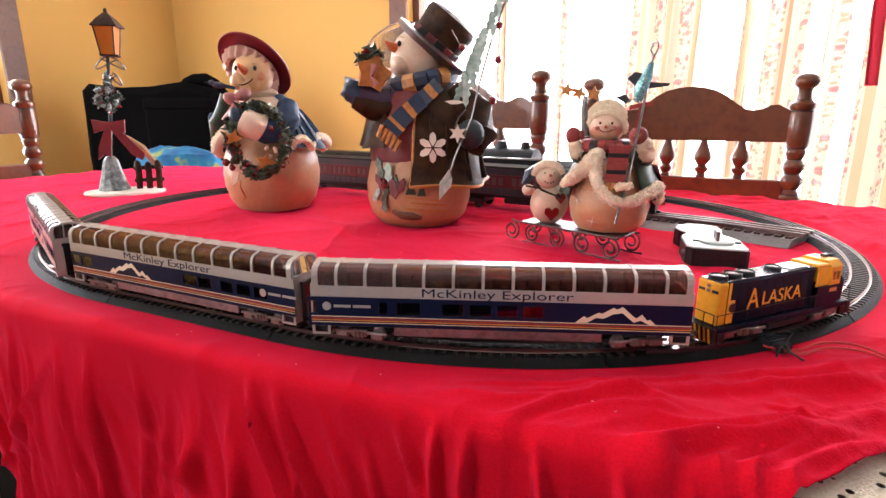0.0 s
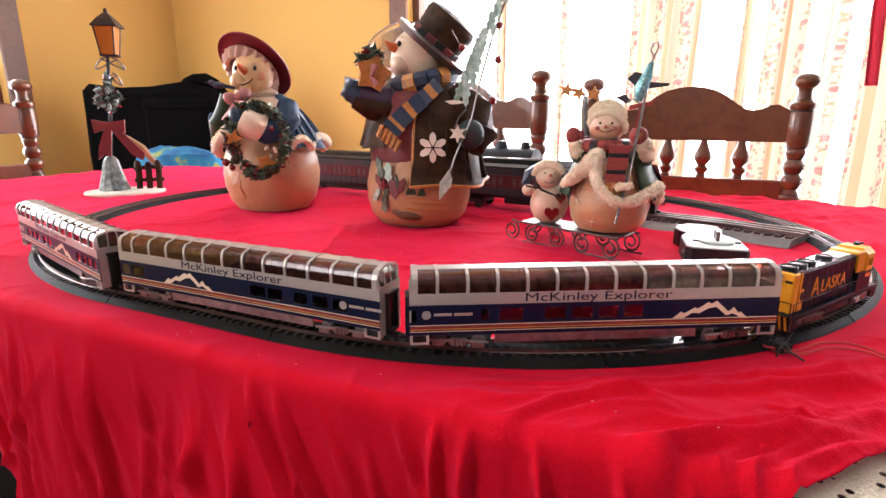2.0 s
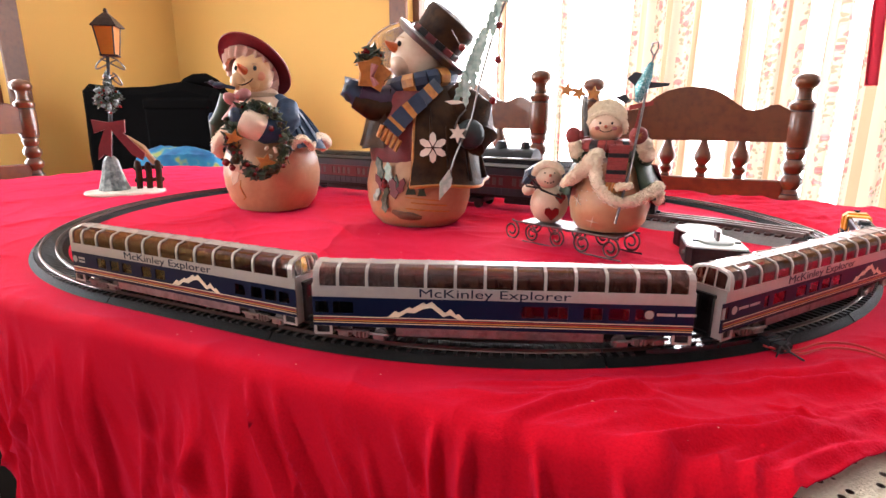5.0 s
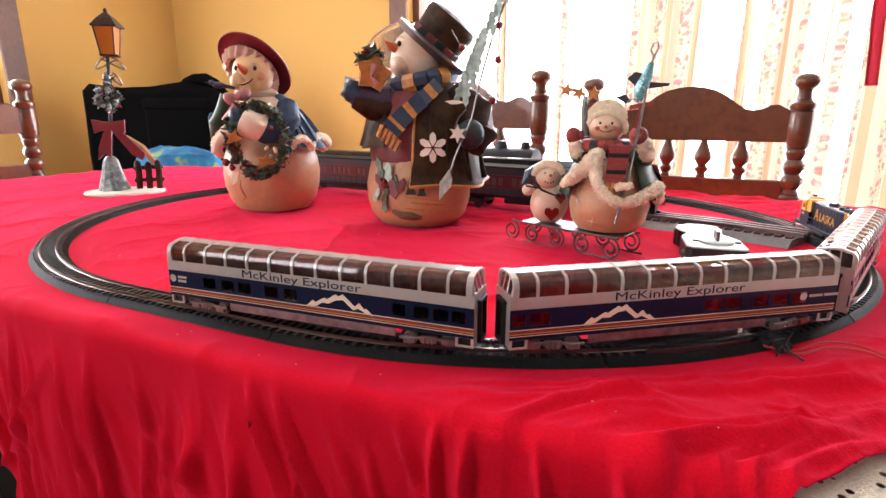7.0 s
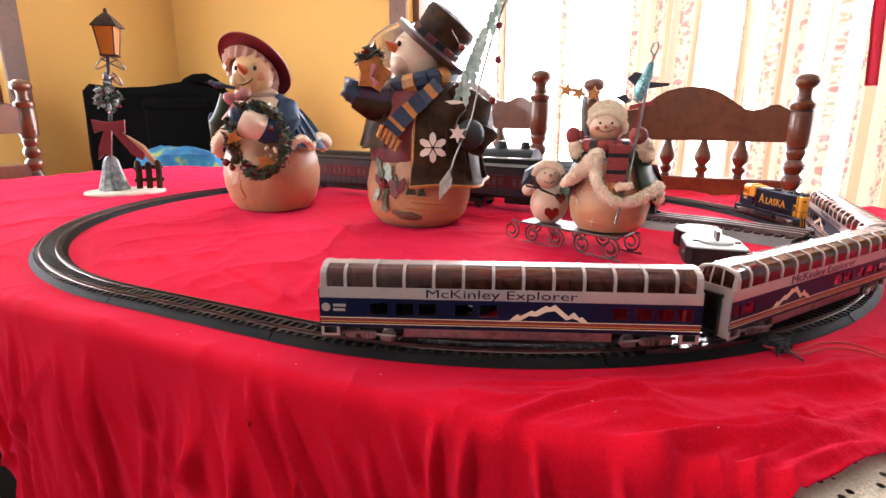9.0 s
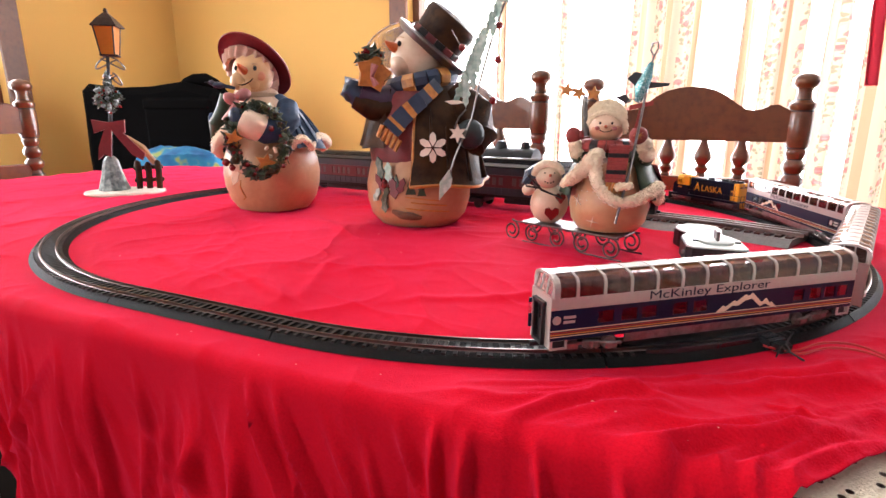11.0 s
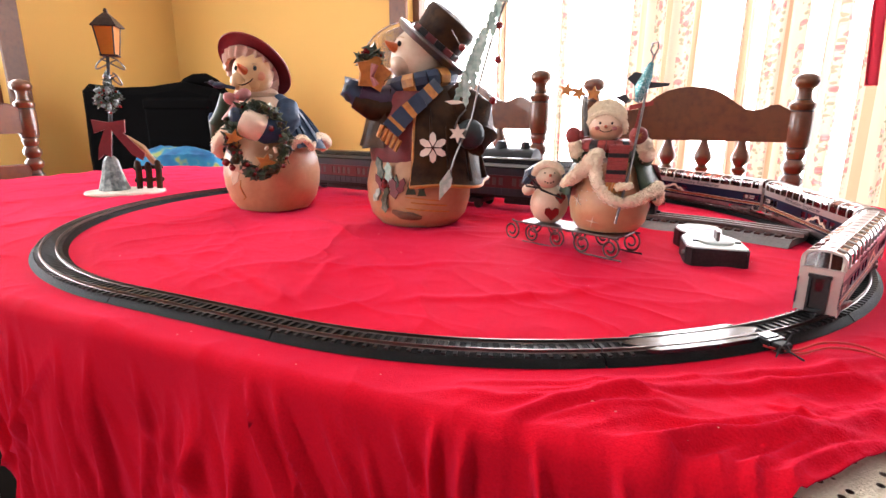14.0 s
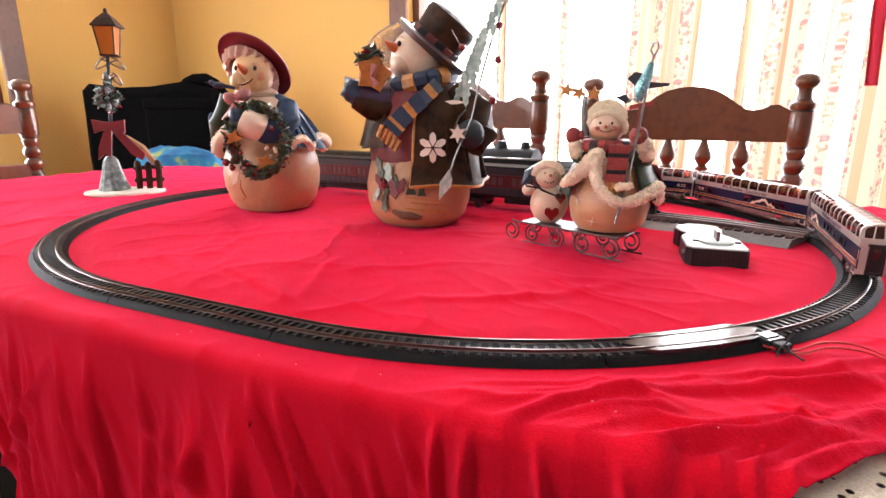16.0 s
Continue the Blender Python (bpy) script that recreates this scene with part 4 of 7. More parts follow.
def face(bm, x, y, z, s, nose_mi, eye_mi, cheek_mi, nose_dir=(0, -1, 0), mouth=True):
    d = Vector(nose_dir).normalized()
    tube(bm, [Vector((x, y, z)), Vector((x, y, z)) + d * 0.45 * s], [0.13 * s, 0.05 * s], 8, nose_mi)
    for q in (-1, 1):
        blob(bm, (x + q * 0.36 * s, y + 0.03 * s, z + 0.22 * s), (0.075 * s, 0.05 * s, 0.095 * s), eye_mi, n=8)
        blob(bm, (x + q * 0.52 * s, y + 0.12 * s, z - 0.12 * s), (0.16 * s, 0.07 * s, 0.14 * s), cheek_mi, n=8)
    if mouth:
        tube(bm, [(x + 0.42 * s * math.sin(a), y + 0.03 * s + 0.1 * s * abs(math.sin(a)), z - 0.12 * s - 0.24 * s * math.cos(a)) for a in (-1.1, -0.7, -0.3, 0, 0.3, 0.7, 1.1)], 0.028 * s, 6, eye_mi)


def fleece(bm, pts, r, mi, rnd, curls=260, curl=0.0017):
    """A soft roll along points, covered in small curls."""
    pts = [Vector(q) for q in pts]
    rs = r if isinstance(r, (list, tuple)) else [r] * len(pts)
    tube(bm, pts, [v * 0.92 for v in rs], 10, mi)
    for k in (0, -1):
        blob(bm, pts[k], (rs[k] * 0.95,) * 3, mi, n=10)
    for k in range(curls):
        u = rnd.uniform(0, len(pts) - 1.001)
        i = int(u)
        d = Vector((rnd.gauss(0, 1), rnd.gauss(0, 1), rnd.gauss(0, 1))).normalized()
        along = (pts[i + 1] - pts[i]).normalized()
        if 0 < i < len(pts) - 2:
            d = (d - along * d.dot(along)).normalized()
        p = pts[i].lerp(pts[i + 1], u - i) + d * (rs[i] + (rs[i + 1] - rs[i]) * (u - i))
        c = curl * rnd.uniform(0.7, 1.3)
        blob(bm, p, (c, c * rnd.uniform(0.7, 1.2), c), mi, n=6)


def lady_snowman():
    rnd = random.Random(5)
    bm = bmesh.new()
    at = Matrix.Translation((0.008, 0, 0))
    lathe(bm, [(0.048, 0), (0.064, 0.004), (0.077, 0.022), (0.084, 0.045), (0.086, 0.068), (0.083, 0.092), (0.074, 0.118), (0.055, 0.15), (0, 0.17)], 48, at, 0)
    blob(bm, (0.0, -0.012, 0.160), (0.055, 0.055, 0.042), 1, n=24)
    shell(bm, [(0.101, 0.112), (0.092, 0.126), (0.078, 0.146), (0.062, 0.170), (0.046, 0.190), (0.026, 0.203)], -66, 206, 60, at, 2, 0.007, 9)
    # seams and soft pleats of the cape
    for a in (-58, -50, -36, -22, -5, 12, 30):
        c, d = math.cos(radians(a)), math.sin(radians(a))
        tube(bm, [(0.008 + (r - 0.0010) * c, (r - 0.0010) * d, z) for r, z in ((0.0985, 0.118), (0.086, 0.140), (0.072, 0.160), (0.058, 0.178))], [0.0030, 0.0024, 0.0018, 0.0008], 8, 2)
    # pale rolled hem, flaring at the side
    fleece(bm, [(0.020, -0.090, 0.094), (0.032, -0.091, 0.108), (0.044, -0.088, 0.121), (0.057, -0.080, 0.129), (0.068, -0.073, 0.124), (0.076, -0.066, 0.112), (0.082, -0.050, 0.121), (0.090, -0.030, 0.129), (0.103, -0.012, 0.127), (0.111, 0.004, 0.118), (0.104, 0.024, 0.108), (0.092, 0.046, 0.112)], [0.006, 0.007, 0.008, 0.008, 0.007, 0.007, 0.008, 0.009, 0.009, 0.010, 0.009, 0.008], 4, rnd, 420, 0.0010)
    fleece(bm, [(-0.056, -0.072, 0.150), (-0.066, -0.068, 0.136), (-0.077, -0.062, 0.122), (-0.081, -0.056, 0.110), (-0.076, -0.050, 0.102)], [0.008, 0.011, 0.012, 0.010, 0.007], 4, rnd, 160, 0.0009)
    # an arm across the front: sleeve, wide pale cuff and mitten; the other raised with a bird
    tube(bm, [(0.040, -0.052, 0.182), (0.038, -0.074, 0.160), (0.022, -0.090, 0.143), (-0.002, -0.097, 0.140), (-0.016, -0.098, 0.146)], [0.018, 0.022, 0.022, 0.019, 0.016], 16, 2)
    tube(bm, [(-0.006, -0.099, 0.143), (-0.014, -0.101, 0.148), (-0.030, -0.102, 0.156), (-0.034, -0.101, 0.158)], [0.0205, 0.0225, 0.0225, 0.019], 18, 1)
    blob(bm, (-0.043, -0.099, 0.163), (0.0125, 0.012, 0.0165), 3, n=16)
    tube(bm, [(-0.052, -0.030, 0.130), (-0.080, -0.050, 0.136), (-0.078, -0.058, 0.152), (-0.067, -0.060, 0.172), (-0.058, -0.060, 0.198)], [0.010, 0.012, 0.0115, 0.010, 0.009], 12, 6)
    blob(bm, (-0.083, -0.050, 0.160), (0.007, 0.008, 0.011), 2, n=10)
    blob(bm, (-0.068, -0.062, 0.2135), (0.010, 0.006, 0.0052), 3, pose(0, 0, 0), n=12)
    blob(bm, (-0.078, -0.063, 0.2170), (0.0048, 0.0042, 0.0042), 3, n=10)
    tube(bm, [(-0.081, -0.063, 0.2170), (-0.089, -0.064, 0.2175)], [0.002, 0.0005], 6, 8)
    prism(bm, [(0, 0.003), (0.018, -0.001), (0.017, -0.006), (0, -0.003)], -0.002, 0.002, Matrix.Translation((-0.060, -0.062, 0.2125)) @ UPRIGHT, 3)
    # straw-brimmed sun bonnet: a disc tipped back, its underside with a ruffle round the face
    n = Vector((-0.48, -0.54, -0.69)).normalized()
    side = n.cross(Vector((0, 0, 1))).normalized()
    up = side.cross(n)
    hat = Matrix(((side.x, up.x, n.x, -0.0095), (side.y, up.y, n.y, 0.000), (side.z, up.z, n.z, 0.2490), (0, 0, 0, 1)))
    lathe(bm, [(0.030, 0.004), (0.048, 0.001), (0.062, 0.000), (0.0670, 0.0015), (0.0680, -0.001), (0.0660, -0.004), (0.060, -0.005), (0.046, -0.006), (0.042, -0.012), (0.039, -0.024), (0.030, -0.033), (0.016, -0.037), (0, -0.038)], 56, hat, 10)
    prev = None
    for k in range(241):
        a = 6.28319 * k / 240
        if 4.35 < a < 5.75:
            prev = None
            continue
        wv = math.sin(a * 19 + 0.8 * math.sin(a * 5))
        row = [bm.verts.new(hat @ Vector((r * math.cos(a), r * math.sin(a), h))) for r, h in ((0.0355, 0.024), (0.0405, 0.0265 + 0.002 * wv), (0.046 + 0.001 * wv, 0.021 + 0.004 * wv), (0.0505 + 0.0025 * wv, 0.011 + 0.0045 * wv), (0.048, 0.006), (0.035, 0.010))]
        if prev:
            for j in range(6):
                f = bm.faces.new((prev[j], row[j], row[(j + 1) % 6], prev[(j + 1) % 6]))
                f.material_index = 12
        prev = row
    # head: cheeks, chin, carrot nose, eyes and smile
    H = Vector((-0.0125, -0.028, 0.2345))
    blob(bm, H, (0.0345, 0.034, 0.0345), 11, n=32)
    blob(bm, (-0.0355, -0.046, 0.2205), (0.0150, 0.0145, 0.0150), 11, n=20)
    blob(bm, (-0.0150, -0.048, 0.2215), (0.0160, 0.0130, 0.0150), 11, n=20)
    blob(bm, (-0.0275, -0.049, 0.2120), (0.0120, 0.0115, 0.0105), 11, n=20)

    def spot(az, el, r=0.0347):
        return H + Vector((-math.sin(radians(az)) * math.cos(radians(el)), -math.cos(radians(az)) * math.cos(radians(el)), math.sin(radians(el)))) * r
    for az in (-6, 52):
        blob(bm, spot(az, 11), (0.0030, 0.0022, 0.0042), 8, n=10)
        blob(bm, spot(az, 13, 0.0366) + Vector((-0.0006, 0, 0)), (0.0008,) * 3, 1, n=6)
        tube(bm, [spot(az + d, 24 - abs(d) * 0.3, 0.0347) for d in (-8, -3, 3, 8)], 0.0007, 5, 0)
    tube(bm, [spot(24, 3, 0.030), spot(25, 8, 0.042), spot(27, 13, 0.052)], [0.0068, 0.0050, 0.0014], 12, 13)
    tube(bm, [(-0.0370, -0.0605, 0.2150), (-0.0310, -0.0625, 0.2142), (-0.0245, -0.0630, 0.2165), (-0.0175, -0.0618, 0.2205), (-0.0125, -0.0600, 0.2260)], [0.0004, 0.0010, 0.0011, 0.0010, 0.0004], 6, 14)
    blob(bm, spot(-22, -10, 0.0335), (0.0075, 0.0030, 0.0075), 15, n=12)
    blob(bm, (-0.010, -0.010, 0.2035), (0.038, 0.036, 0.012), 1, n=20)
    # dusty bow with its tails
    for dx, dz, rz in ((-0.010, -0.004, 35), (0.010, 0.003, -15)):
        blob(bm, (0, 0, 0), (0.0135, 0.0070, 0.0100), 9, Matrix.Translation((-0.0395 + dx, -0.078, 0.1955 + dz)) @ pose(0, 0, 0, 0, rz, 0), 12, 0.0015, 3)
    blob(bm, (-0.0395, -0.083, 0.195), (0.0045, 0.004, 0.0050), 9, n=10)
    for e, w in (((-0.061, -0.088, 0.157), 0.0060), ((-0.050, -0.090, 0.160), 0.0050)):
        a, b = Vector((-0.041, -0.083, 0.190)), Vector(e)
        mid = a.lerp(b, 0.55) + Vector((0.003, -0.004, 0.001))
        tube(bm, [a, mid, b], [0.0030, w, w * 1.1], 6, 9)
    # wreath with stars, cones and berries
    pts = [Vector((-0.0115 + 0.0425 * math.cos(a), -0.106 + 0.010 * math.sin(a), 0.128 + 0.052 * math.sin(a))) for a in [6.28319 * k / 48 for k in range(49)]]
    tube(bm, pts, 0.0055, 8, 6)
    greenery(bm, pts, 6, 0.0115, 300, rnd, 7)
    greenery(bm, [p for p in pts if p.x > 0.0], 16, 0.0105, 70, rnd)
    for x, z, r, mi in ((-0.049, 0.132, 0.0150, 5), (-0.003, 0.093, 0.0175, 5), (-0.044, 0.086, 0.0110, 1)):
        flat(bm, star(5, r, r * 0.45, 0.3), x, -0.117, z, 0.006, mi, 12, 0, 0)
    for x, z, r in ((-0.064, 0.094, 0.0062), (-0.050, 0.096, 0.0080), (-0.022, 0.072, 0.0075), (-0.036, 0.088, 0.0072), (0.010, 0.146, 0.0052), (-0.030, 0.080, 0.0050), (-0.055, 0.086, 0.0055), (-0.012, 0.078, 0.0055)):
        blob(bm, (x, -0.113, z), (r,) * 3, 14 if r > 0.007 else 7, n=12, rough=0.002 if r > 0.007 else 0, seed=int(r * 1e4))
    for k in range(7):
        blob(bm, (0.006 + 0.008 * math.cos(k * 2.2), -0.112, 0.110 + 0.008 * math.sin(k * 2.2)), (0.0032,) * 3, 4, n=8)
    flat(bm, [(0, -0.012), (0.006, -0.004), (0.005, 0.012), (-0.004, 0.013), (-0.006, 0)], -0.054, -0.090, 0.066, 0.003, 4, 0, 20, -30)
    tube(bm, [(-0.046, -0.086, 0.062), (-0.047, -0.084, 0.050), (-0.043, -0.082, 0.040), (-0.040, -0.080, 0.033), (-0.044, -0.078, 0.029)], 0.0013, 6, 5)
    return figure("snowman_figure", bm, [CLAY, PALE, mat("blue_cape_paint", (0.030, 0.055, 0.105), 0.6, spec=0.2, grain=0.4, scale=150, stain=0.6, stain_scale=26, second=(0.008, 0.014, 0.03), bump=0.3, bump_scale=120), BLUEGREY, FUR, STARGOLD, GREEN, BERRY, BLACK, PINK,
                                         mat("red_bonnet_paint", (0.17, 0.010, 0.015), 0.5, spec=0.2, grain=0.4, scale=150, stain=0.4, stain_scale=30), mat("golden_face_paint", (0.60, 0.37, 0.17), 0.33, grain=0.2, scale=120, stain=0.45, stain_scale=28, second=(0.46, 0.22, 0.09)),
                                         mat("ruffle_paint", (0.56, 0.33, 0.24), 0.5, grain=0.3, scale=150, stain=0.5, stain_scale=40, second=(0.33, 0.15, 0.12)), ORANGE, BROWN, mat("rosy_cheek_paint", (0.60, 0.25, 0.13), 0.38, grain=0.2, scale=120), mat("olive_leaf_paint", (0.10, 0.10, 0.025), 0.4, grain=0.4, scale=200)],
                  "resin snow lady in blue cape and maroon bonnet holding wreath", "figurine", -0.3114, 0.95, 0.0012, (0.955, 0.955, 0.977))


lady_snowman()


def gentleman_snowman():
    rnd = random.Random(9)
    bm = bmesh.new()
    lathe(bm, [(0.045, -0.004), (0.062, -0.001), (0.076, 0.014), (0.083, 0.038), (0.084, 0.060), (0.078, 0.088), (0.066, 0.115), (0, 0.13)], 36, Matrix(), 0)
    # waistcoat and long coat
    lathe(bm, [(0.070, 0.096), (0.072, 0.112), (0.069, 0.150), (0.058, 0.190), (0.034, 0.212), (0, 0.214)], 32, Matrix.Translation((-0.006, -0.002, 0)), 3)
    tail = Matrix.Translation((0.012, 0.004, 0))
    shell(bm, [(0.102, 0.064), (0.095, 0.074), (0.086, 0.10), (0.078, 0.145), (0.064, 0.185), (0.042, 0.212), (0.030, 0.220)], -104, 150, 48, tail, 2, 0.006, 6)
    tube(bm, [tail @ Vector(((0.100 + 0.006 * math.sin(a * 6)) * math.cos(a), (0.100 + 0.006 * math.sin(a * 6)) * math.sin(a), 0.064 + 0.0018 * math.cos(a * 4.2))) for a in [radians(-104 + 254 * k / 50) for k in range(51)]], 0.0026, 6, 5)
    c, d = math.cos(radians(-104)), math.sin(radians(-104))
    tube(bm, [tail @ Vector((r * c, r * d, z)) for r, z in ((0.103, 0.064), (0.096, 0.075), (0.0875, 0.10), (0.0795, 0.145), (0.066, 0.185))], 0.0022, 6, 5)
    # lapel, sleeve seam and soft folds of the coat
    for a, h0, h1, w in ((-70, 0.070, 0.150, 0.0035), (-48, 0.070, 0.130, 0.004), (-25, 0.072, 0.120, 0.0045), (-86, 0.110, 0.175, 0.003)):
        c, d = math.cos(radians(a)), math.sin(radians(a))
        tube(bm, [tail @ Vector(((0.1015 - 0.235 * (h - 0.064)) * c, (0.1015 - 0.235 * (h - 0.064)) * d, h)) for h in (h0, h0 + (h1 - h0) * 0.35, h0 + (h1 - h0) * 0.7, h1)], [w, w * 0.9, w * 0.6, w * 0.2], 8, 2)
    shell(bm, [(0.082, 0.116), (0.078, 0.135), (0.071, 0.165), (0.056, 0.200)], 175, 238, 16, Matrix.Translation((-0.010, 0, 0)), 2, 0.005, 9)
    # raised arm with a gilded parcel and greenery
    tube(bm, [(-0.030, -0.02, 0.186), (-0.064, -0.040, 0.182), (-0.088, -0.045, 0.192)], [0.024, 0.022, 0.019], 12, 10)
    tube(bm, [(-0.084, -0.045, 0.188), (-0.100, -0.046, 0.200), (-0.096, -0.048, 0.214)], [0.018, 0.017, 0.012], 12, 4)
    tube(bm, [(-0.040, -0.036, 0.172), (-0.070, -0.052, 0.172), (-0.094, -0.054, 0.184)], [0.018, 0.0165, 0.011], 12, 2)
    blob(bm, (-0.1010, -0.050, 0.196), (0.0105, 0.0110, 0.0150), 13, n=14)
    flat(bm, star(5, 0.027, 0.018, 0.25), -0.066, -0.055, 0.222, 0.020, 5, 10, 0, 12)
    pts = [Vector((-0.068 + 0.01 * math.sin(k), -0.058, 0.243 + 0.004 * math.cos(k * 2))) for k in range(8)]
    greenery(bm, pts, 6, 0.011, 60, rnd, 7)
    tube(bm, [(-0.062, -0.068, 0.232), (-0.066, -0.070, 0.215), (-0.060, -0.069, 0.204)], [0.006, 0.003, 0.005], 8, 9)
    # head and carrot
    blob(bm, (0.0, 0, 0.248), (0.042, 0.042, 0.042), 1, n=24)
    blob(bm, (-0.0225, -0.018, 0.2345), (0.0190, 0.0190, 0.0180), 1, n=24)
    blob(bm, (-0.0330, -0.016, 0.2400), (0.0095, 0.0100, 0.0090), 1, n=16)
    tube(bm, [(-0.030, -0.018, 0.258), (-0.040, -0.022, 0.262), (-0.049, -0.025, 0.268)], [0.0085, 0.0060, 0.0012], 12, 11)
    blob(bm, (-0.0275, -0.0295, 0.2645), (0.0032, 0.0026, 0.0042), 8, n=10)
    tube(bm, [(-0.0315, -0.0265, 0.2720), (-0.0265, -0.0325, 0.2735), (-0.0205, -0.0365, 0.2715)], 0.0008, 5, 0)
    tube(bm, [(-0.0405, -0.0195, 0.2365), (-0.0345, -0.0285, 0.2335), (-0.0260, -0.0355, 0.2365)], [0.0004, 0.0009, 0.0004], 6, 2)
    # scarf: a striped roll and a hanging end with fringe
    for k in range(18):
        a0, a1 = 6.28319 * k / 18, 6.28319 * (k + 1) / 18
        tube(bm, [Vector((0.004 + 0.046 * math.cos(a), 0.046 * math.sin(a), 0.212 + 0.010 * math.cos(a))) for a in (a0, (a0 + a1) / 2, a1)], 0.014, 8, 5 if k % 3 == 0 else 4)
    ends = [(0.030, -0.052, 0.208), (0.006, -0.070, 0.186), (-0.016, -0.078, 0.168), (-0.030, -0.081, 0.154), (-0.040, -0.083, 0.143)]
    for k, (p, q) in enumerate(zip(ends, ends[1:])):
        for j in range(3):
            u0, u1 = Vector(p).lerp(Vector(q), j / 3), Vector(p).lerp(Vector(q), (j + 1) / 3)
            d = (u1 - u0).normalized()
            w = d.cross(Vector((0, -1, 0))).normalized() * (0.0105 + 0.0012 * k)
            t = Vector((0, -0.004, 0))
            vs = [bm.verts.new(u + e * w + s * t) for u in (u0, u1) for e in (-1, 1) for s in (-1, 1)]
            for idx in ((0, 1, 3, 2), (4, 6, 7, 5), (0, 4, 5, 1), (2, 3, 7, 6), (0, 2, 6, 4), (1, 5, 7, 3)):
                bm.faces.new([vs[i] for i in idx]).material_index = 5 if (k * 3 + j) % 4 == 1 else 4
    for j in range(5):
        p = Vector((-0.051 + j * 0.006, -0.084, 0.150 - j * 0.005))
        tube(bm, [p, p + Vector((-0.008, -0.001, -0.016))], [0.004, 0.003], 6, 5)
    # top hat, leaning back, with its checked band
    lean = Matrix.Translation((0.020, 0.004, 0.259)) @ pose(0, 0, 0, 8, 38, 0)
    lathe(bm, [(0, -0.004), (0.043, -0.004), (0.056, 0.000), (0.0625, 0.006), (0.061, 0.009), (0.053, 0.004), (0.042, 0.003), (0.0400, 0.020), (0.0405, 0.036), (0.043, 0.047), (0.040, 0.056), (0.028, 0.0605), (0, 0.062)], 32, lean, 2)
    lathe(bm, [(0.0565, -0.0025), (0.0640, 0.0055), (0.0637, 0.0085), (0.060, 0.0095)], 32, lean, 12)
    for k in range(16):
        a = 6.28319 * (k + 0.5) / 16
        mm = lean @ pose(0, 0, 0, 0, 0, math.degrees(a))
        b0 = bmesh.new()
        box(b0, 0.0385, 0.0425, -0.0080, 0.0082, 0.005, 0.019, 0.0008)
        b0.transform(mm)
        for f in b0.faces:
            f.material_index = 3 if k % 2 else 8
        tmp = bpy.data.meshes.new("band")
        b0.to_mesh(tmp)
        b0.free()
        bm.from_mesh(tmp)
        bpy.data.meshes.remove(tmp)
    # near arm and mitten with the staff
    tube(bm, [(0.058, -0.02, 0.190), (0.086, -0.050, 0.165), (0.092, -0.062, 0.136), (0.080, -0.076, 0.120)], [0.026, 0.028, 0.026, 0.018], 14, 2)
    blob(bm, (0.074, -0.090, 0.138), (0.021, 0.018, 0.021), 13, n=14)
    tube(bm, [(0.036, -0.108, 0.062), (0.052, -0.106, 0.110), (0.074, -0.108, 0.160), (0.084, -0.105, 0.205), (0.098, -0.100, 0.255), (0.117, -0.098, 0.310)], 0.0016, 6, 12)
    flat(bm, [(0, 0.022), (0.008, 0.010), (0.009, 0.000), (-0.002, -0.024), (-0.008, 0.0)], 0.037, -0.110, 0.070, 0.003, 14, 0, 16, 0)
    for k in range(6):
        x, z = 0.066 + k * 0.0088, 0.208 + k * 0.0195
        for e in (-1, 1):
            ln, w = 0.042 - 0.0026 * k + rnd.uniform(-0.003, 0.003), 0.0090 - 0.0006 * k
            teeth = [(w * (0.55 + 0.45 * (j % 2)) * math.sin(math.pi * (0.12 + 0.86 * j / 8)) ** 0.7, -ln * j / 8) for j in range(9)]
            flat(bm, [(0, 0.002)] + teeth + [(0, -ln * 1.06)] + [(-a, b) for a, b in teeth[::-1]], x + e * 0.003, -0.101 + 0.003 * e, z + 0.010, 0.0012, 14, rnd.uniform(-14, 10), e * 17 + 14 + rnd.uniform(-6, 6), e * rnd.uniform(10, 38))
    flat(bm, star(5, 0.011, 0.005, 0.2), 0.118, -0.098, 0.316, 0.003, 14)
    for x, z in ((0.104, 0.184), (0.110, 0.237), (0.110, 0.280), (0.060, 0.252)):
        tube(bm, [(x - 0.014, -0.099, z + 0.022), (x - 0.006, -0.1, z + 0.008), (x, -0.1, z)], 0.0008, 5, 12)
        blob(bm, (x, -0.1, z), (0.0052,) * 3, 7, n=10)
    lathe(bm, [(0.073, -0.001), (0.078, -0.0018), (0.080, 0), (0.078, 0.0018), (0.073, 0.001), (0.073, -0.001)], 48, Matrix.Translation((-0.016, 0.045, 0.226)) @ pose(0, 0, 0, 90), 16)
    flat(bm, [(-0.014, 0.001), (-0.005, -0.002), (0.004, -0.001), (0.014, 0.002), (0.005, 0.004), (-0.004, 0.0035)], 0.050, -0.112, 0.180, 0.002, 15, 0, 5, 0)
    flat(bm, star(6, 0.013, 0.006), 0.054, -0.114, 0.140, 0.003, 15)
    tube(bm, [(0.066, -0.108, 0.172), (0.056, -0.112, 0.162), (0.050, -0.113, 0.148)], 0.0012, 6, 12)
    # a pale snowflake on the coat, trees and holly on the body
    for k in range(6):
        a = k * 60
        flat(bm, [(0, 0.002), (0.005, 0.010), (0.004, 0.018), (0, 0.0215), (-0.004, 0.018), (-0.005, 0.010)], 0.020, -0.1015, 0.120, 0.002, 15, -8, a, 0)
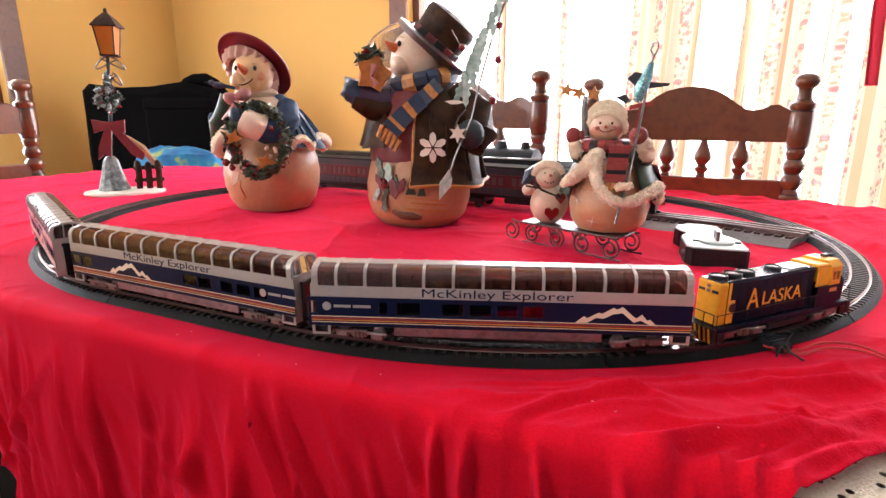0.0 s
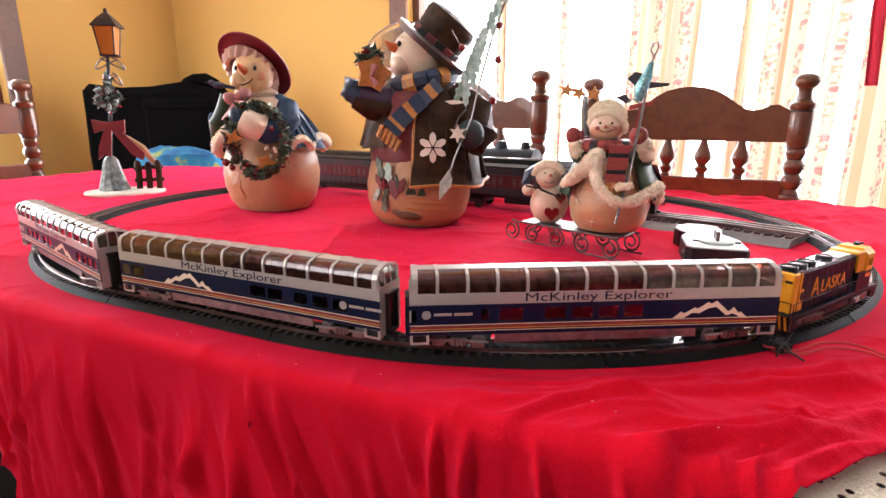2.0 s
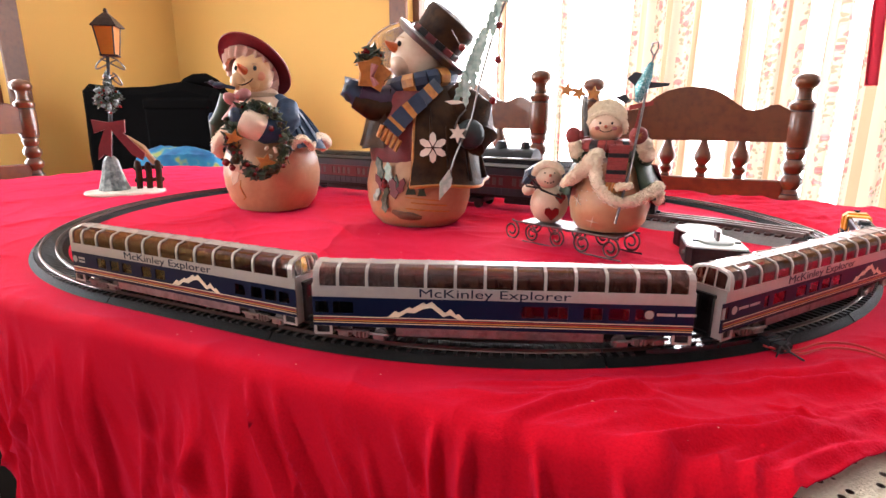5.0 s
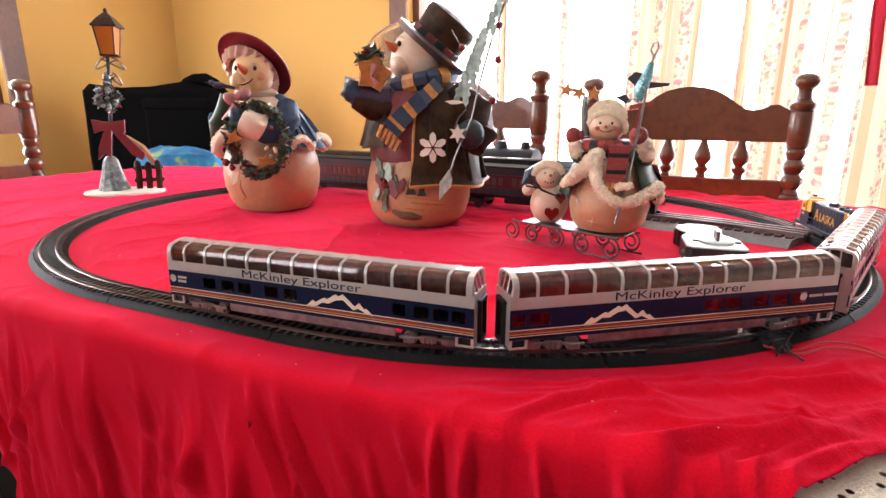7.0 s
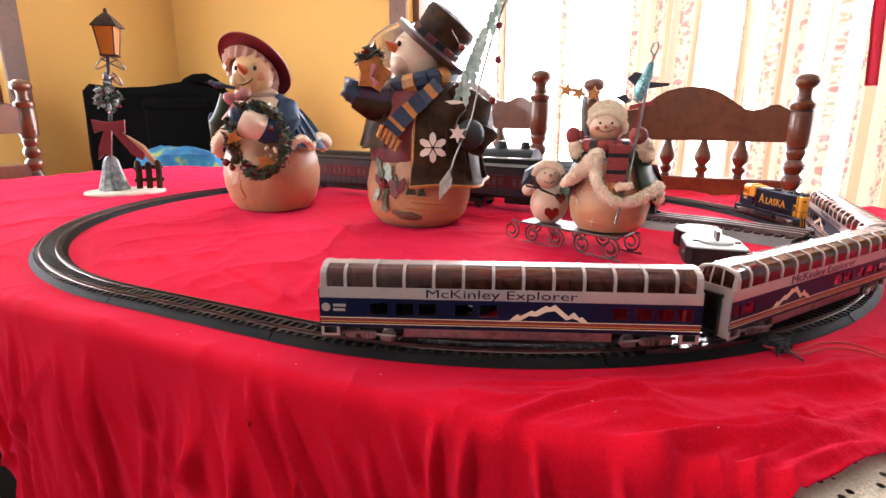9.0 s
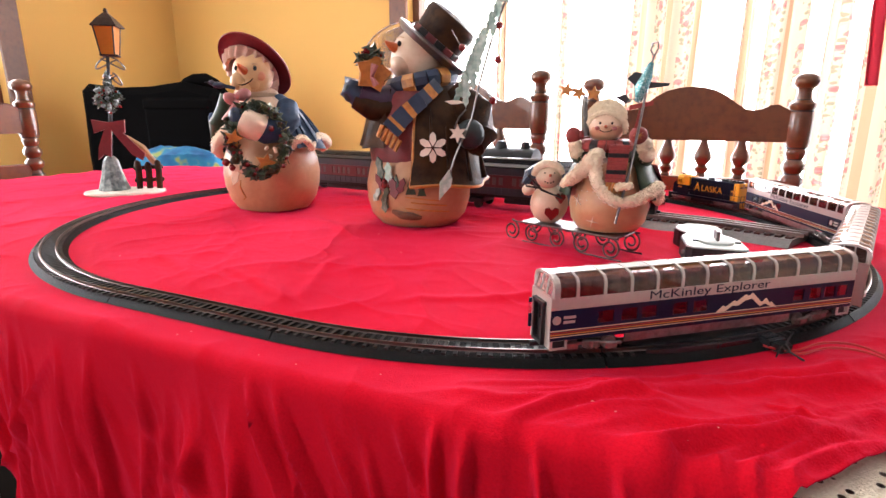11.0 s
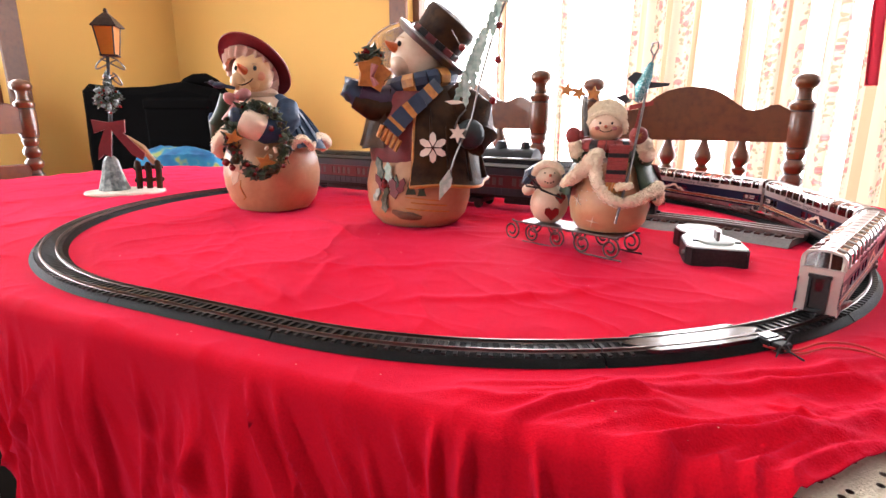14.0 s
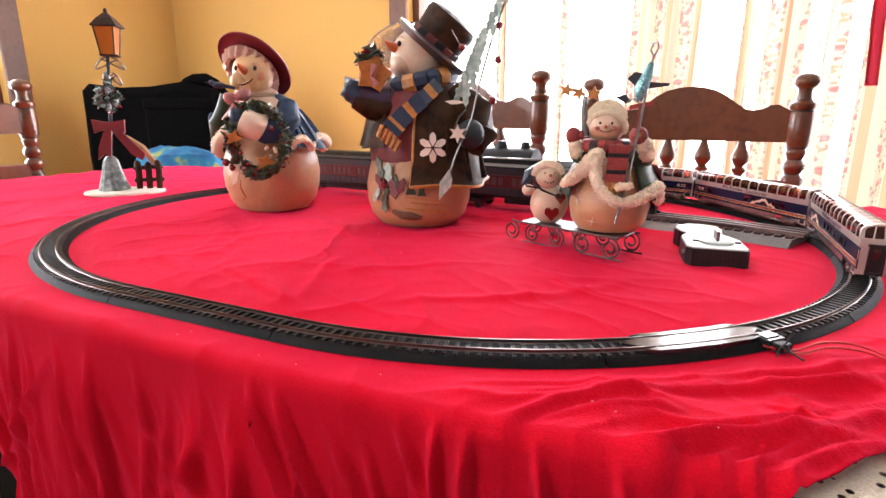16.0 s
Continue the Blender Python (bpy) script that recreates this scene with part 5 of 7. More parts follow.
    for x, z, s in ((-0.012, 0.066, 1.0), (0.004, 0.062, 0.85), (-0.034, 0.070, 0.7)):
        y = -math.sqrt(max(0.0, 0.0845 ** 2 - x * x))
        flat(bm, [(-0.008 * s, -0.014 * s), (0.008 * s, -0.014 * s), (0.004 * s, -0.003 * s), (0.006 * s, -0.003 * s), (0, 0.015 * s), (-0.006 * s, -0.003 * s), (-0.004 * s, -0.003 * s)], x, y, z, 0.0025, 6, -4, 0, math.degrees(math.asin(x / 0.0845)))
    for x, z, s, mi in ((-0.058, 0.088, 1.1, 17), (-0.045, 0.082, 1.0, 14), (-0.064, 0.048, 0.9, 14), (-0.052, 0.036, 0.9, 17), (-0.050, 0.050, 0.8, 6), (-0.058, 0.066, 1.0, 3), (-0.038, 0.060, 1.1, 3), (-0.026, 0.064, 0.8, 3)):
        y = -math.sqrt(max(0.0, 0.0860 ** 2 - x * x))
        flat(bm, [(0, -0.014 * s), (0.007 * s, -0.006 * s), (0.004 * s, 0.0), (0.006 * s, 0.008 * s), (0, 0.016 * s), (-0.006 * s, 0.008 * s), (-0.004 * s, 0), (-0.007 * s, -0.006 * s)], x, y, z, 0.003, mi, 0, rnd.uniform(-40, 40), math.degrees(math.asin(x / 0.086)))
    for k in range(5):
        blob(bm, (-0.052 + 0.006 * (k % 3), -0.072 + 0.002 * k, 0.064 + 0.005 * (k // 3)), (0.005,) * 3, 7, n=8)
    tube(bm, [(-0.040, -0.074, 0.026), (-0.026, -0.080, 0.021), (-0.010, -0.080, 0.019), (0.004, -0.080, 0.017)], [0.003, 0.006, 0.006, 0.002], 8, 18)
    for z, x0, x1 in ((0.048, -0.02, 0.030), (0.040, -0.012, 0.042), (0.031, -0.02, 0.046)):
        tube(bm, [(x, -math.sqrt(0.0838 ** 2 - x * x) + 0.001, z - 0.006 * (x - x0) / (x1 - x0)) for x in [x0 + (x1 - x0) * k / 8 for k in range(9)]], 0.0011, 5, 5)
    return figure("snowman_figure", bm, [CLAY, PALE, BROWN, MAROON, BLUEGREY, STARGOLD, GREEN, BERRY, BLACK, PINK, mat("plum_sleeve_paint", (0.05, 0.018, 0.045), 0.4, grain=0.4, scale=150), ORANGE, WIRE, mat("bottle_green_mitten", (0.015, 0.03, 0.032), 0.35, grain=0.4, scale=150), SAGE, IVORY, PANE, mat("frosted_holly", (0.07, 0.12, 0.09), 0.35, grain=0.6, scale=150, second=(0.3, 0.36, 0.32)), mat("russet_paint", (0.17, 0.06, 0.03), 0.45, grain=0.4, scale=150)],
                  "tall resin snowman in top hat and dark coat with staff", "figurine", -0.0380, 0.83, 0.0052, (0.957, 0.957, 0.977))


gentleman_snowman()


def sled_snowman():
    rnd = random.Random(3)
    bm = bmesh.new()
    lathe(bm, [(0.028, 0.0), (0.039, 0.003), (0.0475, 0.016), (0.0505, 0.034), (0.0485, 0.054), (0.041, 0.077), (0.030, 0.094), (0, 0.10)], 32, Matrix.Translation((-0.006, 0, 0)), 0)
    # fleece-edged jacket
    shell(bm, [(0.064, 0.050), (0.060, 0.066), (0.050, 0.088), (0.034, 0.106), (0.024, 0.112)], -52, 222, 36, Matrix.Translation((-0.006, 0.004, 0)), 3, 0.004, 7)
    fleece(bm, [(-0.063, -0.022, 0.064), (-0.056, -0.036, 0.070), (-0.046, -0.045, 0.079), (-0.030, -0.050, 0.094), (-0.023, -0.044, 0.106)], [0.006, 0.0075, 0.0085, 0.0125, 0.0100], 4, rnd, 420, 0.0011)
    fleece(bm, [(-0.023, -0.052, 0.098), (-0.024, -0.055, 0.087), (-0.020, -0.061, 0.070), (-0.0085, -0.064, 0.055), (0.008, -0.064, 0.0475), (0.0265, -0.057, 0.051), (0.042, -0.043, 0.060), (0.050, -0.030, 0.066)], [0.007, 0.0075, 0.0072, 0.0075, 0.0072, 0.0075, 0.008, 0.0085], 4, rnd, 700, 0.0011)
    fleece(bm, [(0.050, -0.032, 0.066), (0.053, -0.028, 0.054), (0.052, -0.026, 0.045)], [0.0075, 0.0065, 0.005], 4, rnd, 90, 0.0014)
    fleece(bm, [(0.004, -0.063, 0.068), (0.016, -0.062, 0.070)], 0.0055, 4, rnd, 60, 0.0013)
    # head under a fleece hat
    blob(bm, (-0.017, -0.006, 0.143), (0.0245, 0.024, 0.0245), 1, n=24)
    blob(bm, (-0.0165, 0.002, 0.1515), (0.0248, 0.0240, 0.0250), 4, n=24)
    for k in range(520):
        d = Vector((rnd.gauss(0, 1), -abs(rnd.gauss(0, 1)), abs(rnd.gauss(0, 1)))).normalized()
        p = Vector((-0.0165 + 0.0250 * d.x, 0.002 + 0.0242 * d.y, 0.1515 + 0.0252 * d.z))
        if (p - Vector((-0.0155, -0.022, 0.1410))).length > 0.0205:
            c = rnd.uniform(0.0006, 0.0011)
            blob(bm, p, (c, c, c), 4, n=6)
    fleece(bm, [(-0.0160 + 0.0218 * math.cos(a), -0.0140 - 0.009 * math.sin(a), 0.1390 + 0.0195 * math.sin(a)) for a in [math.pi * (-0.06 + 1.12 * k / 16) for k in range(17)]], 0.0046, 4, rnd, 460, 0.0009)
    blob(bm, (-0.0165, -0.0115, 0.1385), (0.0215, 0.0190, 0.0175), 14, n=24)
    face(bm, -0.0160, -0.0328, 0.1415, 0.0195, 5, 8, 9, (0, -1, 0.1))
    # scarf
    for k in range(20):
        a0, a1 = 6.28319 * k / 20, 6.28319 * (k + 1) / 20
        tube(bm, [(-0.014 + 0.027 * math.cos(a), 0.026 * math.sin(a) - 0.004, 0.116) for a in (a0, (a0 + a1) / 2, a1)], 0.0085, 8, 8 if k % 4 == 1 else 6)
    for k in range(9):
        z = 0.120 - k * 0.0052
        x = 0.002 - k * 0.0003
        b0 = bmesh.new()
        box(b0, x - 0.0115, x + 0.0115, -0.0625, -0.055, z - 0.0052, z, 0.0006)
        for f in b0.faces:
            f.material_index = 8 if k in (2, 6) else 6
        tmp = bpy.data.meshes.new("scarf")
        b0.to_mesh(tmp)
        b0.free()
        bm.from_mesh(tmp)
        bpy.data.meshes.remove(tmp)
    for j in range(6):
        tube(bm, [(-0.008 + j * 0.0036, -0.060, 0.074), (-0.012 + j * 0.0044, -0.062, 0.060)], 0.0016, 5, 7)
    # arms with red mittens
    tube(bm, [(-0.026, 0.0, 0.100), (-0.044, -0.008, 0.100), (-0.052, -0.014, 0.106)], [0.012, 0.0125, 0.0105], 10, 3)
    fleece(bm, [(-0.050, -0.016, 0.106), (-0.053, -0.018, 0.118)], [0.0098, 0.0092], 4, rnd, 190, 0.0010)
    blob(bm, (-0.0550, -0.020, 0.1290), (0.0098, 0.0085, 0.0115), 6, pose(0, 0, 0), n=16)
    blob(bm, (-0.0455, -0.022, 0.1300), (0.0042, 0.0045, 0.0065), 6, n=10)
    tube(bm, [(0.014, 0.0, 0.100), (0.030, -0.012, 0.098), (0.034, -0.022, 0.106)], [0.013, 0.0135, 0.0115], 10, 3)
    fleece(bm, [(0.0345, -0.026, 0.106), (0.0300, -0.030, 0.121)], [0.0105, 0.0092], 4, rnd, 210, 0.0010)
    blob(bm, (0.0222, -0.036, 0.1310), (0.0108, 0.0085, 0.0112), 6, n=16)
    flat(bm, star(8, 0.0065, 0.0014), 0.0222, -0.0450, 0.1310, 0.001, 7)
    shell(bm, [(0.062, 0.036), (0.060, 0.060), (0.050, 0.090)], 5, 60, 10, Matrix.Translation((0.0, 0.0, 0)), 6, 0.003, 9)
    # staff with the bow and the glittering bird ornament
    tube(bm, [(0.004, -0.070, 0.022), (0.016, -0.060, 0.095), (0.024, -0.046, 0.165), (0.026, -0.040, 0.186)], 0.0017, 6, 10)
    flat(bm, [(-0.013, -0.004), (0.013, 0.002), (0.013, 0.007), (-0.013, 0.002)], 0.022, -0.044, 0.166, 0.003, 6)
    flat(bm, [(-0.004, -0.012), (0.002, -0.012), (0.004, 0.010), (0.0, 0.010)], 0.020, -0.045, 0.152, 0.003, 6)
    tube(bm, [(0.018, -0.040, 0.172), (0.020, -0.040, 0.188), (0.025, -0.040, 0.202), (0.029, -0.040, 0.218)], [0.004, 0.0085, 0.0065, 0.003], 10, 11)
    tube(bm, [(0.029, -0.040, 0.216), (0.031, -0.040, 0.226), (0.027, -0.040, 0.232), (0.028, -0.040, 0.240), (0.034, -0.040, 0.242), (0.035, -0.040, 0.234), (0.031, -0.040, 0.226)], 0.0012, 6, 10)
    flat(bm, [(0, -0.003), (0.026, 0.001), (0.027, 0.004), (0, 0.006)], 0.024, -0.038, 0.190, 0.004, 12)
    flat(bm, [(-0.002, -0.006), (0.004, 0.010), (-0.004, 0.012), (-0.012, 0.004)], 0.016, -0.038, 0.196, 0.004, 12)
    flat(bm, [(-0.016, 0), (-0.004, -0.008), (0.002, -0.006), (-0.004, 0.004)], 0.008, -0.036, 0.178, 0.004, 12)
    tube(bm, [(0.020, -0.040, 0.170), (0.012, -0.042, 0.176), (0.006, -0.042, 0.172)], 0.0009, 5, 10)
    # stars on a wire
    tube(bm, [(-0.040, -0.020, 0.128), (-0.044, -0.014, 0.160), (-0.044, -0.012, 0.180)], [0.005, 0.004, 0.003], 8, 10)
    tube(bm, [(-0.044, -0.012, 0.180), (-0.056, -0.012, 0.186), (-0.066, -0.012, 0.190)], 0.001, 5, 10)
    for x, z, t in ((-0.067, 0.188, 0.2), (-0.052, 0.184, 0.5), (-0.034, 0.183, 0.1)):
        flat(bm, star(5, 0.0105, 0.0048, t), x, -0.014, z, 0.003, 7)
    # stitched snowflakes and dots
    for x, z in ((-0.044, 0.044), (-0.024, 0.018)):
        y = -math.sqrt(0.052 ** 2 - (x + 0.006) ** 2) * (0.98 if z > 0.03 else 0.93)
        flat(bm, star(4 if z < 0.03 else 6, 0.0085, 0.0008), x, y, z, 0.001, 13, 0, 10, math.degrees(math.asin((x + 0.006) / 0.06)))
    for k in range(8):
        x, z = -0.046 + 0.007 * (k % 4), 0.058 + 0.012 * (k // 4) * (1 if k % 2 else -1)
        blob(bm, (x, -math.sqrt(max(1e-6, 0.051 ** 2 - (x + 0.006) ** 2)), z), (0.0008,) * 3, 13, n=6)
    return figure("snowman_figure", bm, [CLAY, PALE, BROWN, GREEN, FUR, ORANGE, REDWOOL, STARGOLD, BLACK, PINK, WIRE, TEAL, mat("dark_wing", (0.03, 0.03, 0.035), 0.4), IVORY, mat("warm_face_paint", (0.60, 0.36, 0.22), 0.36, grain=0.2, scale=150, stain=0.35, stain_scale=35, second=(0.48, 0.22, 0.12))],
                  "smiling snowman with red scarf and fleece jacket on sled", "figurine", 0.2100, 0.650, 0.0287, (0.942, 0.942, 0.885))


def small_snowman():
    bm = bmesh.new()
    blob(bm, (0, 0, 0.025), (0.0245, 0.0235, 0.0265), 0, n=24)
    blob(bm, (-0.002, -0.006, 0.061), (0.0165, 0.0160, 0.0155), 0, n=20)
    tube(bm, [(-0.003 + 0.0165 * math.cos(a), -0.008 - 0.006 * math.sin(a), 0.063 + 0.0155 * math.sin(a)) for a in [math.pi * (0.05 + 0.95 * k / 12) for k in range(13)]], 0.0052, 8, 1)
    blob(bm, (-0.008, 0.006, 0.066), (0.017, 0.015, 0.013), 2, n=14)
    tube(bm, [(-0.014, 0.004, 0.068), (-0.028, -0.002, 0.062), (-0.032, -0.004, 0.050)], [0.010, 0.008, 0.005], 8, 2)
    blob(bm, (-0.027, -0.014, 0.044), (0.0085, 0.008, 0.0075), 0, n=10)
    tube(bm, [(0.0, -0.021, 0.064), (0.0, -0.0275, 0.0655)], [0.0022, 0.0008], 6, 4)
    for x, z in ((-0.006, 0.067), (0.006, 0.067), (-0.005, 0.056), (-0.002, 0.0545), (0.002, 0.0545), (0.005, 0.056)):
        blob(bm, (x - 0.001, -0.0212, z), (0.0011,) * 3, 3, n=6)
    tube(bm, [(-0.028, -0.022, 0.064), (-0.010, -0.027, 0.046), (0.016, -0.024, 0.036)], 0.0014, 6, 3)
    tube(bm, [(-0.030, -0.020, 0.050), (-0.012, -0.026, 0.048)], 0.0012, 6, 3)
    heart = [(0, -0.010), (0.009, 0.000), (0.0085, 0.006), (0.004, 0.008), (0, 0.004), (-0.004, 0.008), (-0.0085, 0.006), (-0.009, 0.000)]
    flat(bm, heart, 0.004, -0.0240, 0.016, 0.002, 5, 12, 0, 6)
    flat(bm, [(x * 0.75, z * 0.75) for x, z in heart], 0.014, -0.0215, 0.036, 0.0025, 5, -8, 0, 30)
    return figure("snowman_figure", bm, [PALE, FUR, BLUEGREY, BLACK, ORANGE, BERRY], "small snowman with red heart seated on the sled", "figurine", 0.1390, 0.692, 0.0287)


sled_snowman()
small_snowman()


def make_sled():
    """A little wire sled: a slatted deck on scrolled runners."""
    t = thing("ornamental_sled", "small dark metal sled with scrolled wire runners", "sled", BASE @ pose(0.246, -0.083, 0.0014, 0, 0, -21) @ Matrix.Diagonal((0.89, 0.92, 1.0, 1.0)))
    part("deck", boxes((-0.082, 0.074, -0.026, -0.010, 0.0255, 0.0272), (-0.085, 0.076, -0.008, 0.008, 0.0255, 0.0272), (-0.082, 0.074, 0.010, 0.026, 0.0255, 0.0272), bevel=0.0006), WIRE, t, "worn dark metal deck")
    for y in (-0.028, 0.028):
        bm = tube(bmesh.new(), [(-0.075, y, 0.0012), (0.085, y, 0.0012)], 0.0012, 6)
        run = part("runner", bm, WIRE, t, smooth=True)
        part("side_bar", tube(bmesh.new(), [(-0.092, y, 0.0262), (0.080, y, 0.0262)], 0.0011, 6), WIRE, t, smooth=True)
        for k, (x, r) in enumerate(((-0.096, 0.0150), (-0.058, 0.0125), (-0.016, 0.0140), (0.026, 0.0140), (0.068, 0.0140))):
            pts = []
            for i in range(26):
                a = i / 25 * 3.3 * math.pi
                rr = r * (1 - 0.72 * i / 25)
                pts.append((x + rr * math.cos(a + 1.6) * (1 if k % 2 else -1), y, 0.0137 + rr * 0.95 * math.sin(a + 1.6)))
            part("scroll", tube(bmesh.new(), pts, 0.0014, 6), WIRE, run, smooth=True)
    for x in (-0.07, 0.0, 0.07):
        part("crossbar", tube(bmesh.new(), [(x, -0.028, 0.0246), (x, 0.028, 0.0246)], 0.0010, 6), WIRE, t, smooth=True)


make_sled()


def make_lamp_post():
    t = thing("ornamental_street_lamp", "miniature black street lamp with wreath, red bow and fence", "lantern ornament", pose(-0.6712, 1.12, TABLE + 0.0012, 0, 0, 20))
    rnd = random.Random(2)
    bm = bmesh.new()
    lathe(bm, [(0.074, 0), (0.077, 0.003), (0.075, 0.007), (0.060, 0.009), (0, 0.0095)], 36, Matrix(), 0, (1.0, 0.72))
    part("base", bm, IVORY, t, "snow-white oval base", smooth=True)
    px = -0.010
    bm = bmesh.new()
    lathe(bm, [(0.030, 0.008), (0.029, 0.014), (0.021, 0.040), (0.016, 0.062), (0.014, 0.070), (0.008, 0.078), (0, 0.08)], 12, Matrix.Translation((px - 0.010, 0, 0)))
    part("foot", bm, FROST, t, "frosted fluted foot")
    bm = bmesh.new()
    tube(bm, [(px - 0.010, 0, 0.076), (px + 0.001, 0, 0.16), (px + 0.011, 0, 0.274)], [0.0042, 0.0036, 0.0032], 10)
    part("post", bm, BLACK, t, smooth=True)
    lx = 0.006
    for e in (-1, 1):
        for z, w in ((0.262, 0.034), (0.232, 0.022)):
            pts = [(lx - 0.003 + e * w * math.sin(a) * (0.55 + 0.45 * a / 3.6), 0, z + 0.012 * math.cos(a * 1.5)) for a in [0.2 + 3.4 * k / 12 for k in range(13)]]
            part("scroll_bracket", tube(bmesh.new(), pts, 0.0016, 6), WIRE, t, smooth=True)
    lantern = part("lantern_floor", boxes((lx - 0.016, lx + 0.016, -0.016, 0.016, 0.2745, 0.2775), bevel=0.0008), BLACK, t, m=pose(0, 0, 0, 0, 0, 0))
    for k in range(4):
        mm = Matrix.Translation((lx, 0, 0)) @ pose(0, 0, 0, 0, 0, -10 + 90 * k)
        b = 0.0125
        c = 0.0178
        bm = bmesh.new()
        vs = [bm.verts.new(mm @ Vector(q)) for q in ((-b + 0.001, -b, 0.2778), (b - 0.001, -b, 0.2778), (c - 0.001, -c, 0.3290), (-c + 0.001, -c, 0.3290))]
        bm.faces.new(vs)
        bmesh.ops.solidify(bm, geom=bm.faces[:], thickness=0.0008)
        part("lantern_pane", bm, AMBER, lantern, "amber lantern pane")
        part("lantern_bar", tube(bmesh.new(), [mm @ Vector((-b, -b, 0.2770)), mm @ Vector((-c, -c, 0.3300))], 0.0014, 6), BLACK, lantern)
    bm = bmesh.new()
    lathe(bm, [(0.0325, 0.3290), (0.033, 0.3305), (0.019, 0.3450), (0.008, 0.3535), (0.004, 0.3560), (0.0045, 0.3600), (0.0025, 0.3635), (0, 0.3645)], 4, Matrix.Translation((lx + 0.002, 0, 0)) @ pose(0, 0, 0, 0, 0, 35))
    part("lantern_roof", bm, BROWN, t, "bronze pyramid roof with finial")
    bm = bmesh.new()
    pts = ring((-0.006, -0.010, 0.196), 0.018, 24, pose(0, 0, 0, 85, 0, 20).to_3x3())
    pts += [Vector((-0.004, -0.006, 0.17 + 0.004 * k)) for k in range(18)]
    greenery(bm, pts, 0, 0.0085, 200, rnd, 1)
    greenery(bm, pts, 2, 0.0075, 90, rnd)
    for k in range(14):
        blob(bm, pts[rnd.randrange(len(pts))] + Vector((rnd.uniform(-0.006, 0.004), -0.008, rnd.uniform(-0.006, 0.006))), (0.0042, 0.0034, 0.0042), 2, n=8)
    part("wreath", bm, [GREEN, BERRY, FROST], t, "frosted evergreen wreath with berries")
    bm = bmesh.new()
    for e in (-1, 1):
        prism(bm, [(0, -0.005), (e * 0.027, -0.015), (e * 0.029, 0.011), (0, 0.006)][::e], -0.005, 0.005, Matrix.Translation((-0.011, -0.016, 0.141)) @ UPRIGHT)
    prism(bm, [(-0.006, 0), (0.006, 0.004), (0.054, -0.054), (0.048, -0.068), (0.030, -0.056)], -0.003, 0.003, Matrix.Translation((-0.006, -0.018, 0.138)) @ UPRIGHT)
    prism(bm, [(-0.004, 0), (0.007, 0), (0.000, -0.060), (-0.012, -0.054), (-0.024, -0.066), (-0.020, -0.040)], -0.003, 0.003, Matrix.Translation((-0.014, -0.016, 0.138)) @ UPRIGHT)
    bmesh.ops.recalc_face_normals(bm, faces=bm.faces)
    part("bow", bm, MAROON, t, "dark red ribbon bow with long tails")
    for k in range(3):
        x = 0.026 + k * 0.019
        part("fence_picket", tube(bmesh.new(), [(x, 0.004, 0.006), (x + 0.002, 0.004, 0.045), (x + 0.001, 0.004, 0.064 - 0.004 * (k % 2)), (x, 0.004, 0.069 - 0.004 * (k % 2))], [0.0062, 0.0068, 0.0062, 0.002], 8), BROWN, t, "brown wooden picket", smooth=True)
    for z in (0.026, 0.052):
        part("fence_rail", tube(bmesh.new(), [(0.018, 0.009, z), (0.074, 0.009, z + 0.002)], 0.0045, 8), BROWN, t, smooth=True)
    part("fence_rail", tube(bmesh.new(), [(0.012, 0.010, 0.118), (0.040, 0.010, 0.094), (0.060, 0.008, 0.060)], [0.004, 0.007, 0.006], 8), mat("pale_twig", (0.32, 0.17, 0.07), 0.6, grain=0.4, scale=100), t, smooth=True)


make_lamp_post()


# ---- chairs ----
POST = [(0.018, 0.0), (0.019, 0.30), (0.017, 0.42), (0.020, 0.45), (0.019, 0.56), (0.021, 0.640), (0.024, 0.652), (0.021, 0.664), (0.019, 0.672), (0.023, 0.690), (0.0235, 0.722), (0.020, 0.740), (0.0225, 0.748), (0.018, 0.758),
        (0.0145, 0.766), (0.0225, 0.780), (0.0225, 0.790), (0.0150, 0.800), (0.0225, 0.812), (0.0225, 0.822), (0.0155, 0.832), (0.0200, 0.842), (0.0205, 0.850), (0.0190, 0.854), (0.0240, 0.866), (0.0248, 0.900),
        (0.0240, 0.930), (0.0215, 0.936), (0.0250, 0.942), (0.0250, 0.950), (0.0160, 0.957), (0.0135, 0.972), (0.0160, 0.981), (0.0235, 0.986), (0.0262, 0.994), (0.0240, 1.003), (0.0150, 1.010), (0, 1.013)]
CREST = [(-0.205, 0.868), (0.205, 0.868), (0.205, 0.932), (0.190, 0.940), (0.175, 0.948), (0.160, 0.947), (0.146, 0.939), (0.132, 0.936), (0.115, 0.938), (0.095, 0.950), (0.075, 0.966), (0.052, 0.979), (0.025, 0.986), (0, 0.988)]
CREST = CREST + [(-x, z) for x, z in CREST[::-1][1:-2]]


DARKRING = mat("dark_groove", (0.012, 0.004, 0.002), 0.4, grain=0.4, scale=100)


